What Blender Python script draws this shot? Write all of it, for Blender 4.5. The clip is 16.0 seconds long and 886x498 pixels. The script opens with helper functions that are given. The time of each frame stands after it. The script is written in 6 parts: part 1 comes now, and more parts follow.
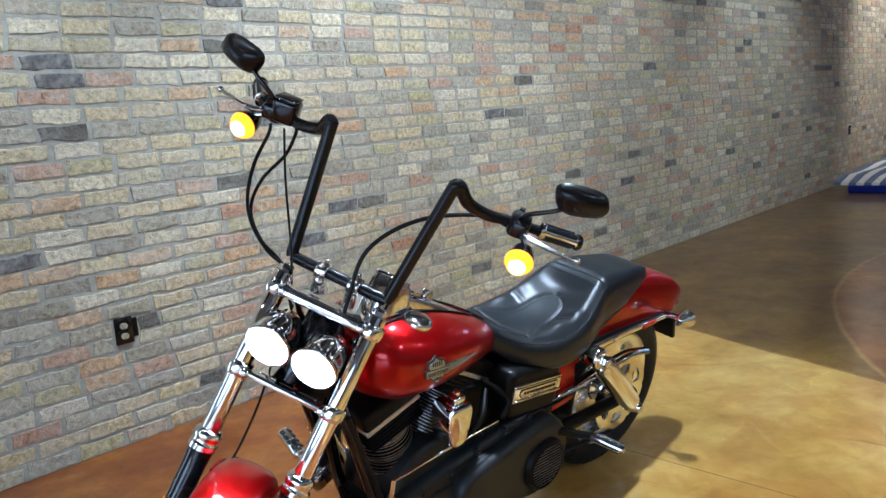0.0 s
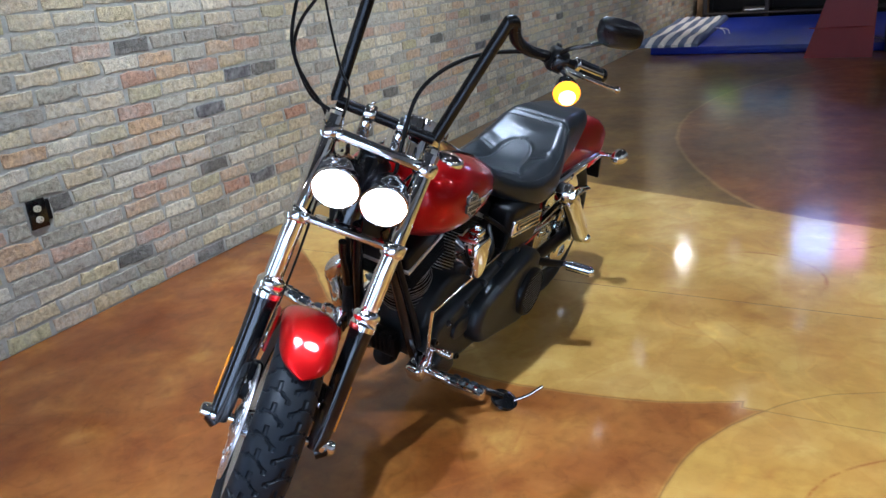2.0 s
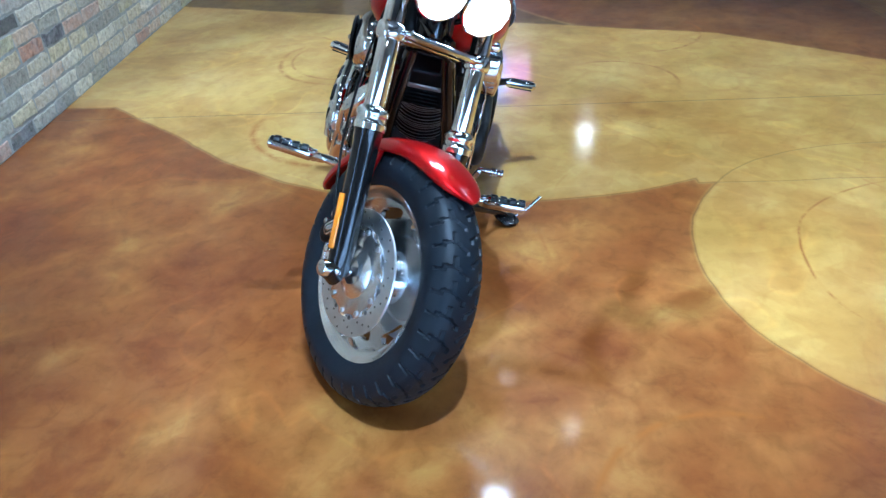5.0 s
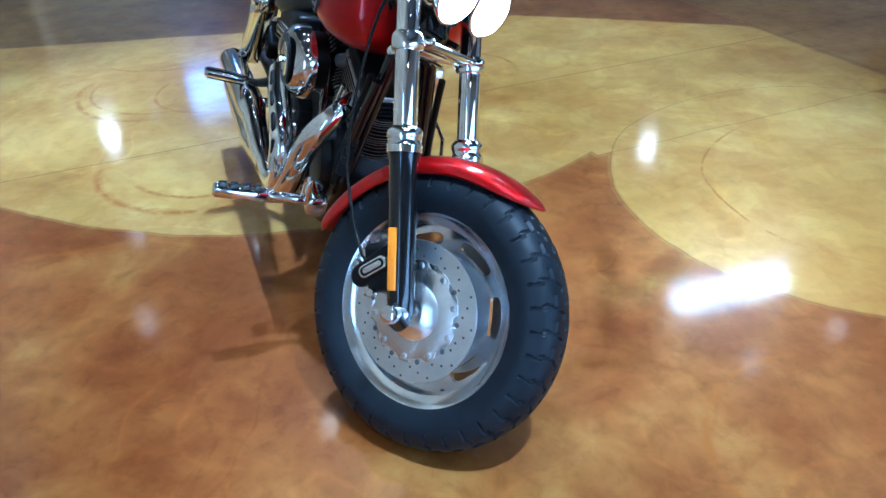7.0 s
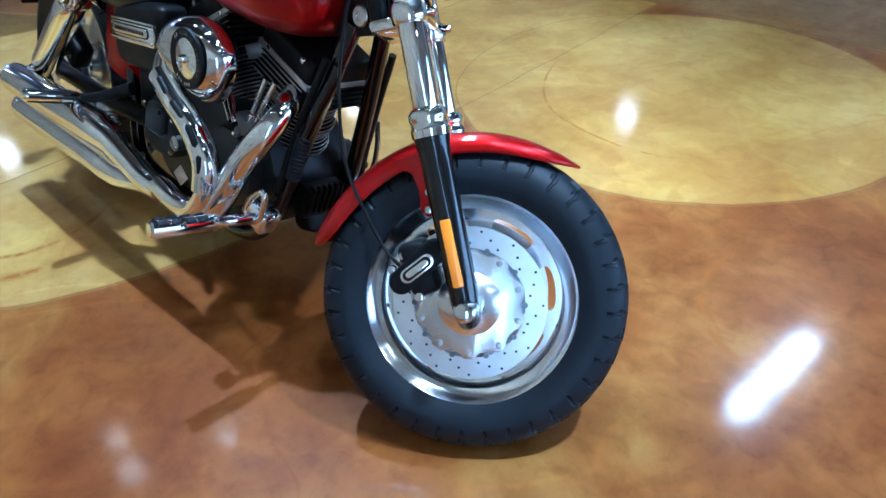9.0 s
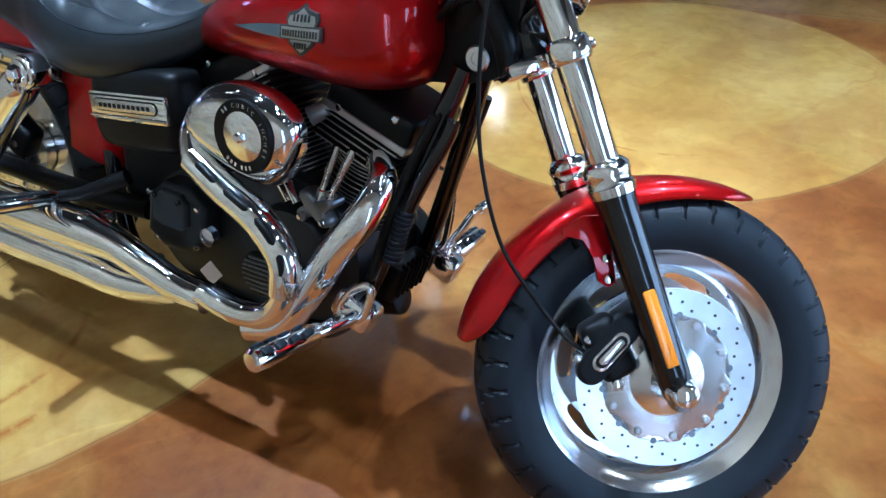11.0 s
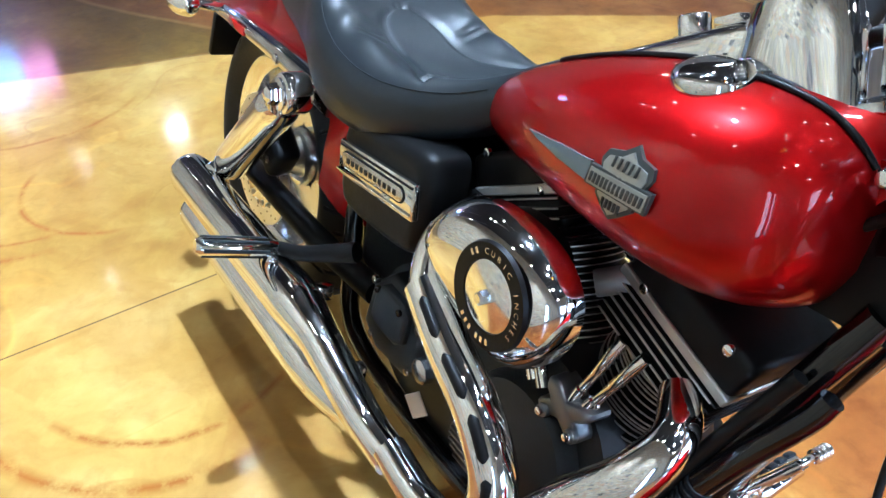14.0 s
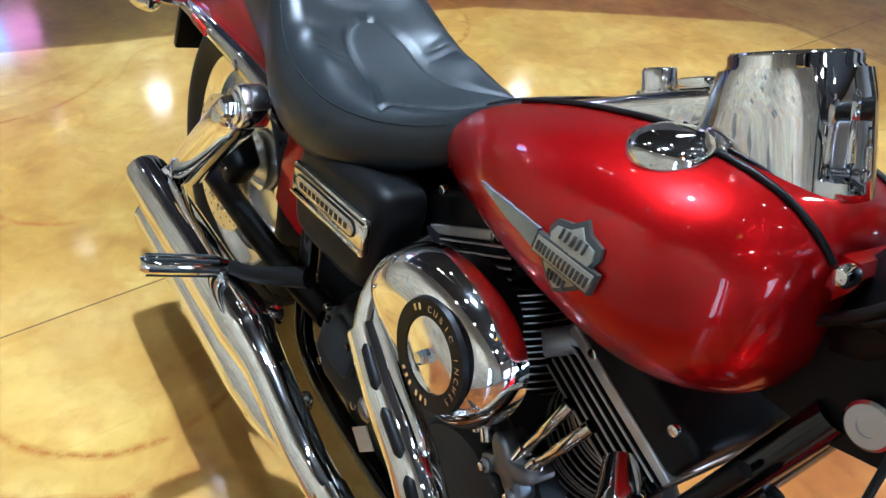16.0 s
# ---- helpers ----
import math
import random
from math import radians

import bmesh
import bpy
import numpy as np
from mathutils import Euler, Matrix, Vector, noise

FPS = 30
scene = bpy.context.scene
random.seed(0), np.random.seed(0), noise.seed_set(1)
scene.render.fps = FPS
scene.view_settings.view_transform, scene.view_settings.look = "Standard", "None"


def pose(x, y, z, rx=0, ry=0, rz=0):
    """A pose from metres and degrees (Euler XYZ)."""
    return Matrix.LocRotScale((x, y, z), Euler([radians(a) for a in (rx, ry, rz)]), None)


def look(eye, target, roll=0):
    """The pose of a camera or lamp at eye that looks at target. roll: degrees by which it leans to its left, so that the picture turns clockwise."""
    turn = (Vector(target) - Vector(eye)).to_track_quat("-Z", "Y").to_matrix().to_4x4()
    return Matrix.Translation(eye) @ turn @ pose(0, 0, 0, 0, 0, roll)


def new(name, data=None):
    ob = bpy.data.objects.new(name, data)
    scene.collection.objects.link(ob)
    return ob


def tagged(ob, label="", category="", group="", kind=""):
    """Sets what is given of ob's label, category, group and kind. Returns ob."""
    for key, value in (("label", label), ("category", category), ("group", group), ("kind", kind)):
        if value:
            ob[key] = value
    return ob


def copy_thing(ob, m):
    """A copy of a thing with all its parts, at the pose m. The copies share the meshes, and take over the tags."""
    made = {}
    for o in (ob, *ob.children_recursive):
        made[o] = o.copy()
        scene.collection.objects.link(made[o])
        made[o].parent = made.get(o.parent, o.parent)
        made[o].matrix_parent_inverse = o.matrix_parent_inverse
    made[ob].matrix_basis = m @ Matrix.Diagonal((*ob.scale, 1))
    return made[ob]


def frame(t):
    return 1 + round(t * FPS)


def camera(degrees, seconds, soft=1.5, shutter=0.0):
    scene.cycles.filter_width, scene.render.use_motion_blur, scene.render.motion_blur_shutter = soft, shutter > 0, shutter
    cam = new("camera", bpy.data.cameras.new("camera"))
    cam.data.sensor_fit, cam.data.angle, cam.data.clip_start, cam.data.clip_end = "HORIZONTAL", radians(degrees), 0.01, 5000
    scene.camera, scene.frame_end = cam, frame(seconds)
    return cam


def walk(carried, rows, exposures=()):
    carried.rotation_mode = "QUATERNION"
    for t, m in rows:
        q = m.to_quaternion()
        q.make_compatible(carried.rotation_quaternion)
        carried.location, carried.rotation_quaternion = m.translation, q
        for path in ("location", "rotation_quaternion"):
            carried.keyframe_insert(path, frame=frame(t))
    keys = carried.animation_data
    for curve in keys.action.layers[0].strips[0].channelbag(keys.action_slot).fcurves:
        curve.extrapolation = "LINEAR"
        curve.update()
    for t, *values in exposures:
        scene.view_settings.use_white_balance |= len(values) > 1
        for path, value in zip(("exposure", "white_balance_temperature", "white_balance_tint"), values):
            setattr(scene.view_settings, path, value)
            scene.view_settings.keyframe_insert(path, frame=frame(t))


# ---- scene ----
cam = camera(59.0, 16.0)
PATH = [
    (0, (0.273, 0.141, 1.38), (1.691, 1.508, 1.031), -4.3),
    (0.5, (0.161, 0.257, 1.38), (1.677, 1.503, 0.997), -4.8),
    (1, (0.057, 0.368, 1.371), (1.63, 1.512, 0.908), -5.0),
    (1.5, (-0.1, 0.49, 1.357), (1.536, 1.496, 0.797), -5.0),
    (2, (-0.215, 0.595, 1.343), (1.433, 1.504, 0.666), -4.6),
    (2.5, (-0.26, 0.743, 1.31), (1.383, 1.535, 0.488), -3.8),
    (3, (-0.303, 0.911, 1.3), (1.332, 1.604, 0.38), -3.3),
    (3.5, (-0.382, 1.095, 1.285), (1.283, 1.632, 0.317), -2.3),
    (4, (-0.468, 1.283, 1.278), (1.214, 1.674, 0.269), -2.5),
    (4.2, (-0.473, 1.351, 1.277), (1.217, 1.686, 0.26), -2.8),
    (6.3, (-0.388, 2.106, 1.275), (1.268, 1.708, 0.226), -2.7),
    (6.5, (-0.343, 2.164, 1.262), (1.296, 1.704, 0.212), -3.0),
    (7, (-0.208, 2.3, 1.275), (1.375, 1.703, 0.209), -3.0),
    (7.5, (-0.092, 2.465, 1.269), (1.388, 1.662, 0.19), -2.2),
    (8, (0.013, 2.599, 1.258), (1.393, 1.655, 0.16), -2.6),
    (8.2, (0.061, 2.64, 1.261), (1.395, 1.645, 0.151), -2.6),
    (10.3, (0.675, 2.885, 1.254), (1.487, 1.504, 0.056), -3.0),
    (10.5, (0.734, 2.881, 1.252), (1.54, 1.493, 0.059), -3.7),
    (11, (0.887, 2.838, 1.247), (1.691, 1.439, 0.066), -4.4),
    (11.5, (1.01, 2.797, 1.255), (1.787, 1.362, 0.098), -4.4),
    (12, (1.135, 2.744, 1.255), (1.853, 1.285, 0.09), -2.9),
    (12.5, (1.199, 2.666, 1.255), (2.063, 1.294, 0.084), -3.7),
    (13, (1.181, 2.548, 1.233), (2.257, 1.31, 0.09), -2.6),
    (13.5, (1.201, 2.466, 1.22), (2.399, 1.383, 0.04), -3.1),
    (14, (1.239, 2.396, 1.209), (2.55, 1.464, 0.021), -1.5),
    (14.5, (1.228, 2.29, 1.227), (2.697, 1.592, 0.064), 2.0),
    (15, (1.22, 2.25, 1.237), (2.694, 1.612, 0.045), 4.3),
    (15.5, (1.242, 2.264, 1.244), (2.641, 1.524, 0.022), 1.8),
    (16, (1.285, 2.307, 1.252), (2.541, 1.366, 0.012), 1.8),
]
walk(cam, [(t, look(eye, target, roll)) for t, eye, target, roll in PATH], [(0.0, 0.06, 5700, 6), (2.0, -0.03, 5650, 10), (3.0, 0.03, 5400, 6), (4.0, 0.20, 5000, 2), (7.5, 0.20, 4400, -2), (10.5, 0.18, 4850, 2), (12.0, 0.64, 5150, 2), (13.5, 0.84, 5350, 4), (14.0, 0.82, 5450, 4), (15.0, 0.52, 5750, 4), (16.0, 0.55, 5600, 4)])

# world: x runs along the brick wall, y towards it, floor at z = 0
world = bpy.data.worlds.new("world")
scene.world = world
world.use_nodes = True
world.node_tree.nodes["Background"].inputs["Color"].default_value = (0.9, 0.93, 1.0, 1)
world.node_tree.nodes["Background"].inputs["Strength"].default_value = 0.02

WALL_Y = 3.532
CEIL = 5.3
DROP = 1.6                       # the lamps hang this far below the ceiling
ROOM = (-6.0, 16.2, -9.0)          # x from, x to, y of the far side
LAMP_POWER, SPOT_POWER, SIDE_POWER, BEAM, DAYLIGHT = 120.0, 34.0, 50.0, 1.0, 5.0


# ---------------------------------------------------------------- helpers
def part(name, bm, mat, parent, label="", xf=None, sharp=38):
    """One bmesh as one mesh object under a thing or a part."""
    if xf is not None:
        bmesh.ops.transform(bm, matrix=xf, verts=bm.verts)
    bmesh.ops.recalc_face_normals(bm, faces=bm.faces)
    me = bpy.data.meshes.new(name)
    bm.to_mesh(me)
    bm.free()
    me.polygons.foreach_set("use_smooth", [True] * len(me.polygons))
    me.set_sharp_from_angle(angle=radians(sharp))
    me.materials.append(mat)
    ob = new(name, me)
    ob.parent = parent
    if label:
        tagged(ob, label)
    return ob


def thing(name, label, category, m=None, group="", kind=""):
    ob = new(name)
    ob.empty_display_size = 0.1
    if m is not None:
        ob.matrix_basis = m
    return tagged(ob, label, category, group, kind)


def merge(*bms):
    out = bms[0]
    for b in bms[1:]:
        me = bpy.data.meshes.new("tmp")
        b.to_mesh(me)
        b.free()
        out.from_mesh(me)
        bpy.data.meshes.remove(me)
    return out


def catmull(pts, n):
    pts = [Vector(p) for p in pts]
    if n <= 1 or len(pts) < 3:
        return pts
    ext = [pts[0] * 2 - pts[1]] + pts + [pts[-1] * 2 - pts[-2]]
    out = []
    for i in range(1, len(ext) - 2):
        a, b, c, d = ext[i - 1:i + 3]
        for k in range(n):
            u = k / n
            out.append(0.5 * ((2 * b) + (c - a) * u + (2 * a - 5 * b + 4 * c - d) * u * u + (3 * b - a - 3 * c + d) * u ** 3))
    out.append(pts[-1])
    return out


def tube(pts, r, seg=14, n=6, cap=True, flat=1.0):
    """A round bar along a smooth line; r is a radius or one for each given point."""
    line = catmull(pts, n)
    if isinstance(r, (int, float)):
        radii = [r] * len(line)
    else:
        m = max(1, n if len(pts) > 2 else 1)
        radii = []
        for i in range(len(pts) - 1):
            for k in range(m):
                radii.append(r[i] + (r[i + 1] - r[i]) * k / m)
        radii.append(r[-1])
    bm = bmesh.new()
    up = Vector((0, 0, 1))
    rings = []
    for i, p in enumerate(line):
        d = (line[min(i + 1, len(line) - 1)] - line[max(i - 1, 0)]).normalized()
        if i == 0 and abs(d.dot(up)) > 0.9:
            up = Vector((0, 1, 0))
        side = d.cross(up).normalized()
        up = side.cross(d).normalized()
        rings.append([bm.verts.new(p + (side * math.cos(a) + up * math.sin(a) * flat) * radii[i])
                      for a in (2 * math.pi * k / seg for k in range(seg))])
    for a, b in zip(rings, rings[1:]):
        for k in range(seg):
            bm.faces.new((a[k], a[(k + 1) % seg], b[(k + 1) % seg], b[k]))
    if cap:
        bm.faces.new(rings[0][::-1])
        bm.faces.new(rings[-1])
    return bm


def lathe(profile, origin, axis, seg=32, close=False):
    """Turns a profile of (radius, height) round an axis."""
    axis = Vector(axis).normalized()
    u = axis.orthogonal().normalized()
    v = axis.cross(u)
    origin = Vector(origin)
    bm = bmesh.new()
    rings = []
    for r, h in profile:
        if r < 1e-6:
            rings.append([bm.verts.new(origin + axis * h)])
        else:
            rings.append([bm.verts.new(origin + axis * h + (u * math.cos(a) + v * math.sin(a)) * r)
                          for a in (2 * math.pi * k / seg for k in range(seg))])
    pairs = list(zip(rings, rings[1:])) + ([(rings[-1], rings[0])] if close else [])
    for a, b in pairs:
        for k in range(seg):
            ka, kb = [a[k % len(a)], a[(k + 1) % len(a)]], [b[k % len(b)], b[(k + 1) % len(b)]]
            f = [ka[0]] + ([ka[1]] if ka[1] != ka[0] else []) + ([kb[1]] if kb[1] != kb[0] else []) + [kb[0]]
            if len(set(f)) > 2:
                bm.faces.new(f)
    return bm


def rod(a, b, r, bevel=0.15, seg=20, r2=None):
    """A straight bar with rounded rims."""
    a, b = Vector(a), Vector(b)
    h = (b - a).length
    r2 = r if r2 is None else r2
    c = min(bevel * min(r, r2), h * 0.3)
    return lathe([(0, 0), (r - c, 0), (r - c * 0.3, c * 0.3), (r, c), (r2, h - c), (r2 - c * 0.3, h - c * 0.3), (r2 - c, h), (0, h)], a, b - a, seg)


def box(centre, size, bevel=0.004, rot=(0, 0, 0), segs=2):
    bm = bmesh.new()
    bmesh.ops.create_cube(bm, size=1)
    bmesh.ops.scale(bm, vec=size, verts=bm.verts)
    if bevel:
        bmesh.ops.bevel(bm, geom=list(bm.edges), offset=bevel, segments=segs, affect="EDGES", profile=0.5)
    bmesh.ops.transform(bm, matrix=pose(*centre, *rot), verts=bm.verts)
    return bm


def extrude(outline, y0, y1, bevel=0.004, segs=2, bulge=0.0):
    """A plate of the outline [(x, z)...] between two y, with rounded rims on the y1 side."""
    bm = bmesh.new()
    n = len(outline)
    cx, cz = sum(p[0] for p in outline) / n, sum(p[1] for p in outline) / n
    s = 1 if y1 > y0 else -1
    rings = [[bm.verts.new((x, y0, z)) for x, z in outline]]
    steps = [(0.0, -bevel)] + [(bevel * (1 - math.cos(a)), bevel * (math.sin(a) - 1)) for a in (math.pi / 2 * (k + 1) / segs for k in range(segs))]
    rx = max(abs(p[0] - cx) for p in outline)
    rz = max(abs(p[1] - cz) for p in outline)
    for inset, dy in steps:
        rings.append([bm.verts.new((cx + (x - cx) * (1 - inset / rx), y1 + s * dy, cz + (z - cz) * (1 - inset / rz))) for x, z in outline])
    if bulge:
        for f in (0.75, 0.5, 0.25):
            rings.append([bm.verts.new((cx + (x - cx) * f * (1 - bevel / rx), y1 + s * bulge * (1 - f * f), cz + (z - cz) * f * (1 - bevel / rz))) for x, z in outline])
    for a, b in zip(rings, rings[1:]):
        for k in range(n):
            bm.faces.new((a[k], a[(k + 1) % n], b[(k + 1) % n], b[k]))
    bm.faces.new(rings[0][::-1])
    bm.faces.new(rings[-1])
    return bm


def loft(rings, cap=True):
    bm = bmesh.new()
    vs = [[bm.verts.new(p) for p in ring] for ring in rings]
    n = len(vs[0])
    for a, b in zip(vs, vs[1:]):
        for k in range(n):
            bm.faces.new((a[k], a[(k + 1) % n], b[(k + 1) % n], b[k]))
    if cap:
        bm.faces.new(vs[0][::-1])
        bm.faces.new(vs[-1])
    return bm


def interp(rows, x):
    """Smooth values of rows (x, a, b, ...) at x; rows in rising x."""
    xs = [r[0] for r in rows]
    x = min(max(x, xs[0]), xs[-1])
    i = max(0, min(len(rows) - 2, sum(1 for v in xs if v <= x) - 1))
    u = (x - xs[i]) / (xs[i + 1] - xs[i])
    p0, p1, p2, p3 = rows[max(i - 1, 0)], rows[i], rows[i + 1], rows[min(i + 2, len(rows) - 1)]
    h = xs[i + 1] - xs[i]
    out = []
    for k in range(1, len(rows[0])):
        m1 = (p2[k] - p0[k]) / max(p2[0] - p0[0], 1e-6) * h
        m2 = (p3[k] - p1[k]) / max(p3[0] - p1[0], 1e-6) * h
        out.append((2 * u ** 3 - 3 * u * u + 1) * p1[k] + (u ** 3 - 2 * u * u + u) * m1 + (3 * u * u - 2 * u ** 3) * p2[k] + (u ** 3 - u * u) * m2)
    return out


def racetrack(c1, r1, c2, r2, n=12):
    """Outline round two circles in the x-z plane."""
    dx, dz = c2[0] - c1[0], c2[1] - c1[1]
    base = math.atan2(dz, dx)
    off = math.acos((r1 - r2) / math.hypot(dx, dz))
    out = [(c1[0] + r1 * math.cos(base + off + (2 * math.pi - 2 * off) * k / n), c1[1] + r1 * math.sin(base + off + (2 * math.pi - 2 * off) * k / n)) for k in range(n + 1)]
    out += [(c2[0] + r2 * math.cos(base - off + 2 * off * k / n), c2[1] + r2 * math.sin(base - off + 2 * off * k / n)) for k in range(n + 1)]
    return out


# ---------------------------------------------------------------- materials
def material(name):
    m = bpy.data.materials.new(name)
    m.use_nodes = True
    return m, m.node_tree.nodes, m.node_tree.links, m.node_tree.nodes["Principled BSDF"]


def node(nodes, kind, **values):
    n = nodes.new(kind)
    for key, value in values.items():
        n.inputs[key.replace("_", " ")].default_value = value
    return n


def coords(nodes, links, scale=1.0):
    tc = nodes.new("ShaderNodeTexCoord")
    mp = nodes.new("ShaderNodeMapping")
    links.new(tc.outputs["Object"], mp.inputs["Vector"])
    mp.inputs["Scale"].default_value = (scale, scale, scale) if isinstance(scale, (int, float)) else scale
    return mp.outputs["Vector"]


def ramp(nodes, links, fac, stops, mode="LINEAR"):
    r = nodes.new("ShaderNodeValToRGB")
    r.color_ramp.interpolation = mode
    while len(r.color_ramp.elements) < len(stops):
        r.color_ramp.elements.new(0.5)
    for e, (p, c) in zip(r.color_ramp.elements, stops):
        e.position = p
        e.color = (*c, 1) if len(c) == 3 else c
    links.new(fac, r.inputs["Fac"])
    return r.outputs["Color"]


def mix(nodes, links, fac, a, b, mode="MIX"):
    m = nodes.new("ShaderNodeMix")
    m.data_type = "RGBA"
    m.blend_type = mode
    for socket, value in ((m.inputs[0], fac), (m.inputs[6], a), (m.inputs[7], b)):
        if isinstance(value, (int, float)):
            socket.default_value = value
        elif isinstance(value, tuple):
            socket.default_value = (*value, 1)
        else:
            links.new(value, socket)
    return m.outputs[2]


def maths(nodes, links, op, a, b=0.0, c=0.0):
    m = nodes.new("ShaderNodeMath")
    m.operation = op
    for socket, value in zip(m.inputs, (a, b, c)):
        if isinstance(value, (int, float)):
            socket.default_value = value
        else:
            links.new(value, socket)
    return m.outputs[0]


def noise_of(nodes, links, vec, scale, detail=4.0, rough=0.55, warp=0.0):
    n = node(nodes, "ShaderNodeTexNoise", Scale=scale, Detail=detail, Roughness=rough, Distortion=warp)
    links.new(vec, n.inputs["Vector"])
    return n.outputs["Fac"]


def bump(nodes, links, height, bsdf, strength=0.2, distance=0.002):
    b = node(nodes, "ShaderNodeBump", Strength=strength, Distance=distance)
    links.new(height, b.inputs["Height"])
    links.new(b.outputs["Normal"], bsdf.inputs["Normal"])


def simple(name, colour, rough, metal=0.0, coat=0.0, coat_rough=0.03, grain=0.0, scale=60.0, smudge=0.0, spread=0.12, spec=0.5):
    """A plain surface with two scales of variation: grain relief and smudges in the gloss and the colour."""
    m, nodes, links, b = material(name)
    vec = coords(nodes, links)
    big = noise_of(nodes, links, vec, scale * 0.12, 3)
    fine = noise_of(nodes, links, vec, scale, 5)
    lo = tuple(c * (1 - spread) for c in colour)
    hi = tuple(min(1, c * (1 + spread)) for c in colour)
    links.new(ramp(nodes, links, big, [(0.3, lo), (0.7, hi)]), b.inputs["Base Color"])
    r = maths(nodes, links, "MULTIPLY_ADD", fine, smudge, max(0.0, rough - smudge * 0.5))
    links.new(r, b.inputs["Roughness"])
    b.inputs["Metallic"].default_value = metal
    b.inputs["Coat Weight"].default_value = coat
    b.inputs["Coat Roughness"].default_value = coat_rough
    b.inputs["Specular IOR Level"].default_value = spec
    if grain:
        bump(nodes, links, fine, b, grain, 0.001)
    return m


chrome = simple("chrome", (0.86, 0.87, 0.88), 0.05, 1.0, smudge=0.05, scale=40, spread=0.03)
dull_chrome = simple("dull_chrome", (0.62, 0.62, 0.63), 0.22, 1.0, smudge=0.12, scale=90, spread=0.1, grain=0.05)
polished = simple("polished_aluminium", (0.88, 0.90, 0.92), 0.12, 1.0, smudge=0.12, scale=120, spread=0.06)
steel = simple("brushed_steel", (0.62, 0.62, 0.62), 0.3, 1.0, smudge=0.15, scale=200, spread=0.1, grain=0.08)
gloss_black = simple("gloss_black", (0.004, 0.004, 0.0045), 0.14, coat=0.4, smudge=0.08, scale=50, spec=0.4)
satin_black = simple("satin_black", (0.004, 0.004, 0.0045), 0.40, smudge=0.2, scale=140, grain=0.1, spec=0.16)
wrinkle_black = simple("wrinkle_black", (0.0095, 0.0120, 0.0140), 0.44, smudge=0.12, scale=420, grain=0.35, spec=0.38)
rubber = simple("rubber", (0.0058, 0.0084, 0.0125), 0.50, smudge=0.2, scale=160, grain=0.2, spread=0.25, spec=0.26)
cable_black = simple("cable_black", (0.005, 0.005, 0.005), 0.4, smudge=0.1, spec=0.2)
leather = simple("leather", (0.0068, 0.0098, 0.0130), 0.38, smudge=0.12, scale=520, grain=0.25, spread=0.2, spec=0.5)
pearl_grey = simple("badge_grey", (0.42, 0.43, 0.41), 0.32, 0.8, smudge=0.1)
badge_dark = simple("badge_dark", (0.05, 0.055, 0.055), 0.4, 0.3)
spear_grey = simple("spear_grey", (0.10, 0.14, 0.165), 0.25, 0.15, coat=0.8)
amber_plastic = simple("amber_plastic", (0.75, 0.24, 0.01), 0.2, coat=0.6)
red_plastic = simple("red_plastic", (0.45, 0.01, 0.01), 0.2, coat=0.6)
fin_grey = simple("fin_grey", (0.20, 0.20, 0.205), 0.42, 0.7, smudge=0.15, scale=120)
bar_black = simple("bar_black", (0.005, 0.005, 0.0055), 0.26, smudge=0.08, scale=80, spec=0.3)
rim_alu = simple("bright_aluminium", (0.88, 0.90, 0.93), 0.15, 1.0, smudge=0.03, scale=30, spread=0.05)
cast_alu = simple("cast_aluminium", (0.90, 0.91, 0.92), 0.26, 1.0, smudge=0.05, scale=60, spread=0.08, grain=0.04)
machined = simple("machined_metal", (0.52, 0.50, 0.47), 0.38, 0.85, smudge=0.15, scale=140)
pewter = simple("pewter", (0.20, 0.21, 0.22), 0.34, 0.9, smudge=0.2, scale=120, grain=0.12)
disc_steel = simple("disc_steel", (0.84, 0.85, 0.86), 0.32, 1.0, smudge=0.06, scale=160, spread=0.08)
pad_leather = simple("pad_leather", (0.0105, 0.0138, 0.0172), 0.46, smudge=0.1, scale=700, grain=0.3, spread=0.1, spec=0.38)
white_label = simple("white_label", (0.75, 0.75, 0.72), 0.5)


def candy_red():
    m, nodes, links, b = material("candy_red")
    vec = coords(nodes, links)
    flake = node(nodes, "ShaderNodeTexVoronoi", Scale=2600.0)
    links.new(vec, flake.inputs["Vector"])
    links.new(ramp(nodes, links, flake.outputs["Distance"], [(0.0, (0.66, 0.004, 0.006)), (0.6, (0.30, 0.0018, 0.003))]), b.inputs["Base Color"])
    b.inputs["Metallic"].default_value = 0.7
    b.inputs["Roughness"].default_value = 0.34
    b.inputs["Specular Tint"].default_value = (1.0, 0.10, 0.09, 1)
    b.inputs["Coat Weight"].default_value = 1.0
    b.inputs["Coat Roughness"].default_value = 0.012
    b.inputs["Coat IOR"].default_value = 1.37
    big = noise_of(nodes, links, vec, 9, 2)
    bump(nodes, links, big, b, 0.02, 0.002)
    return m


red_paint = candy_red()


def lit(name, colour, strength):
    m, nodes, links, b = material(name)
    b.inputs["Base Color"].default_value = (*colour, 1)
    b.inputs["Emission Color"].default_value = (*colour, 1)
    b.inputs["Emission Strength"].default_value = strength
    b.inputs["Roughness"].default_value = 0.15
    return m


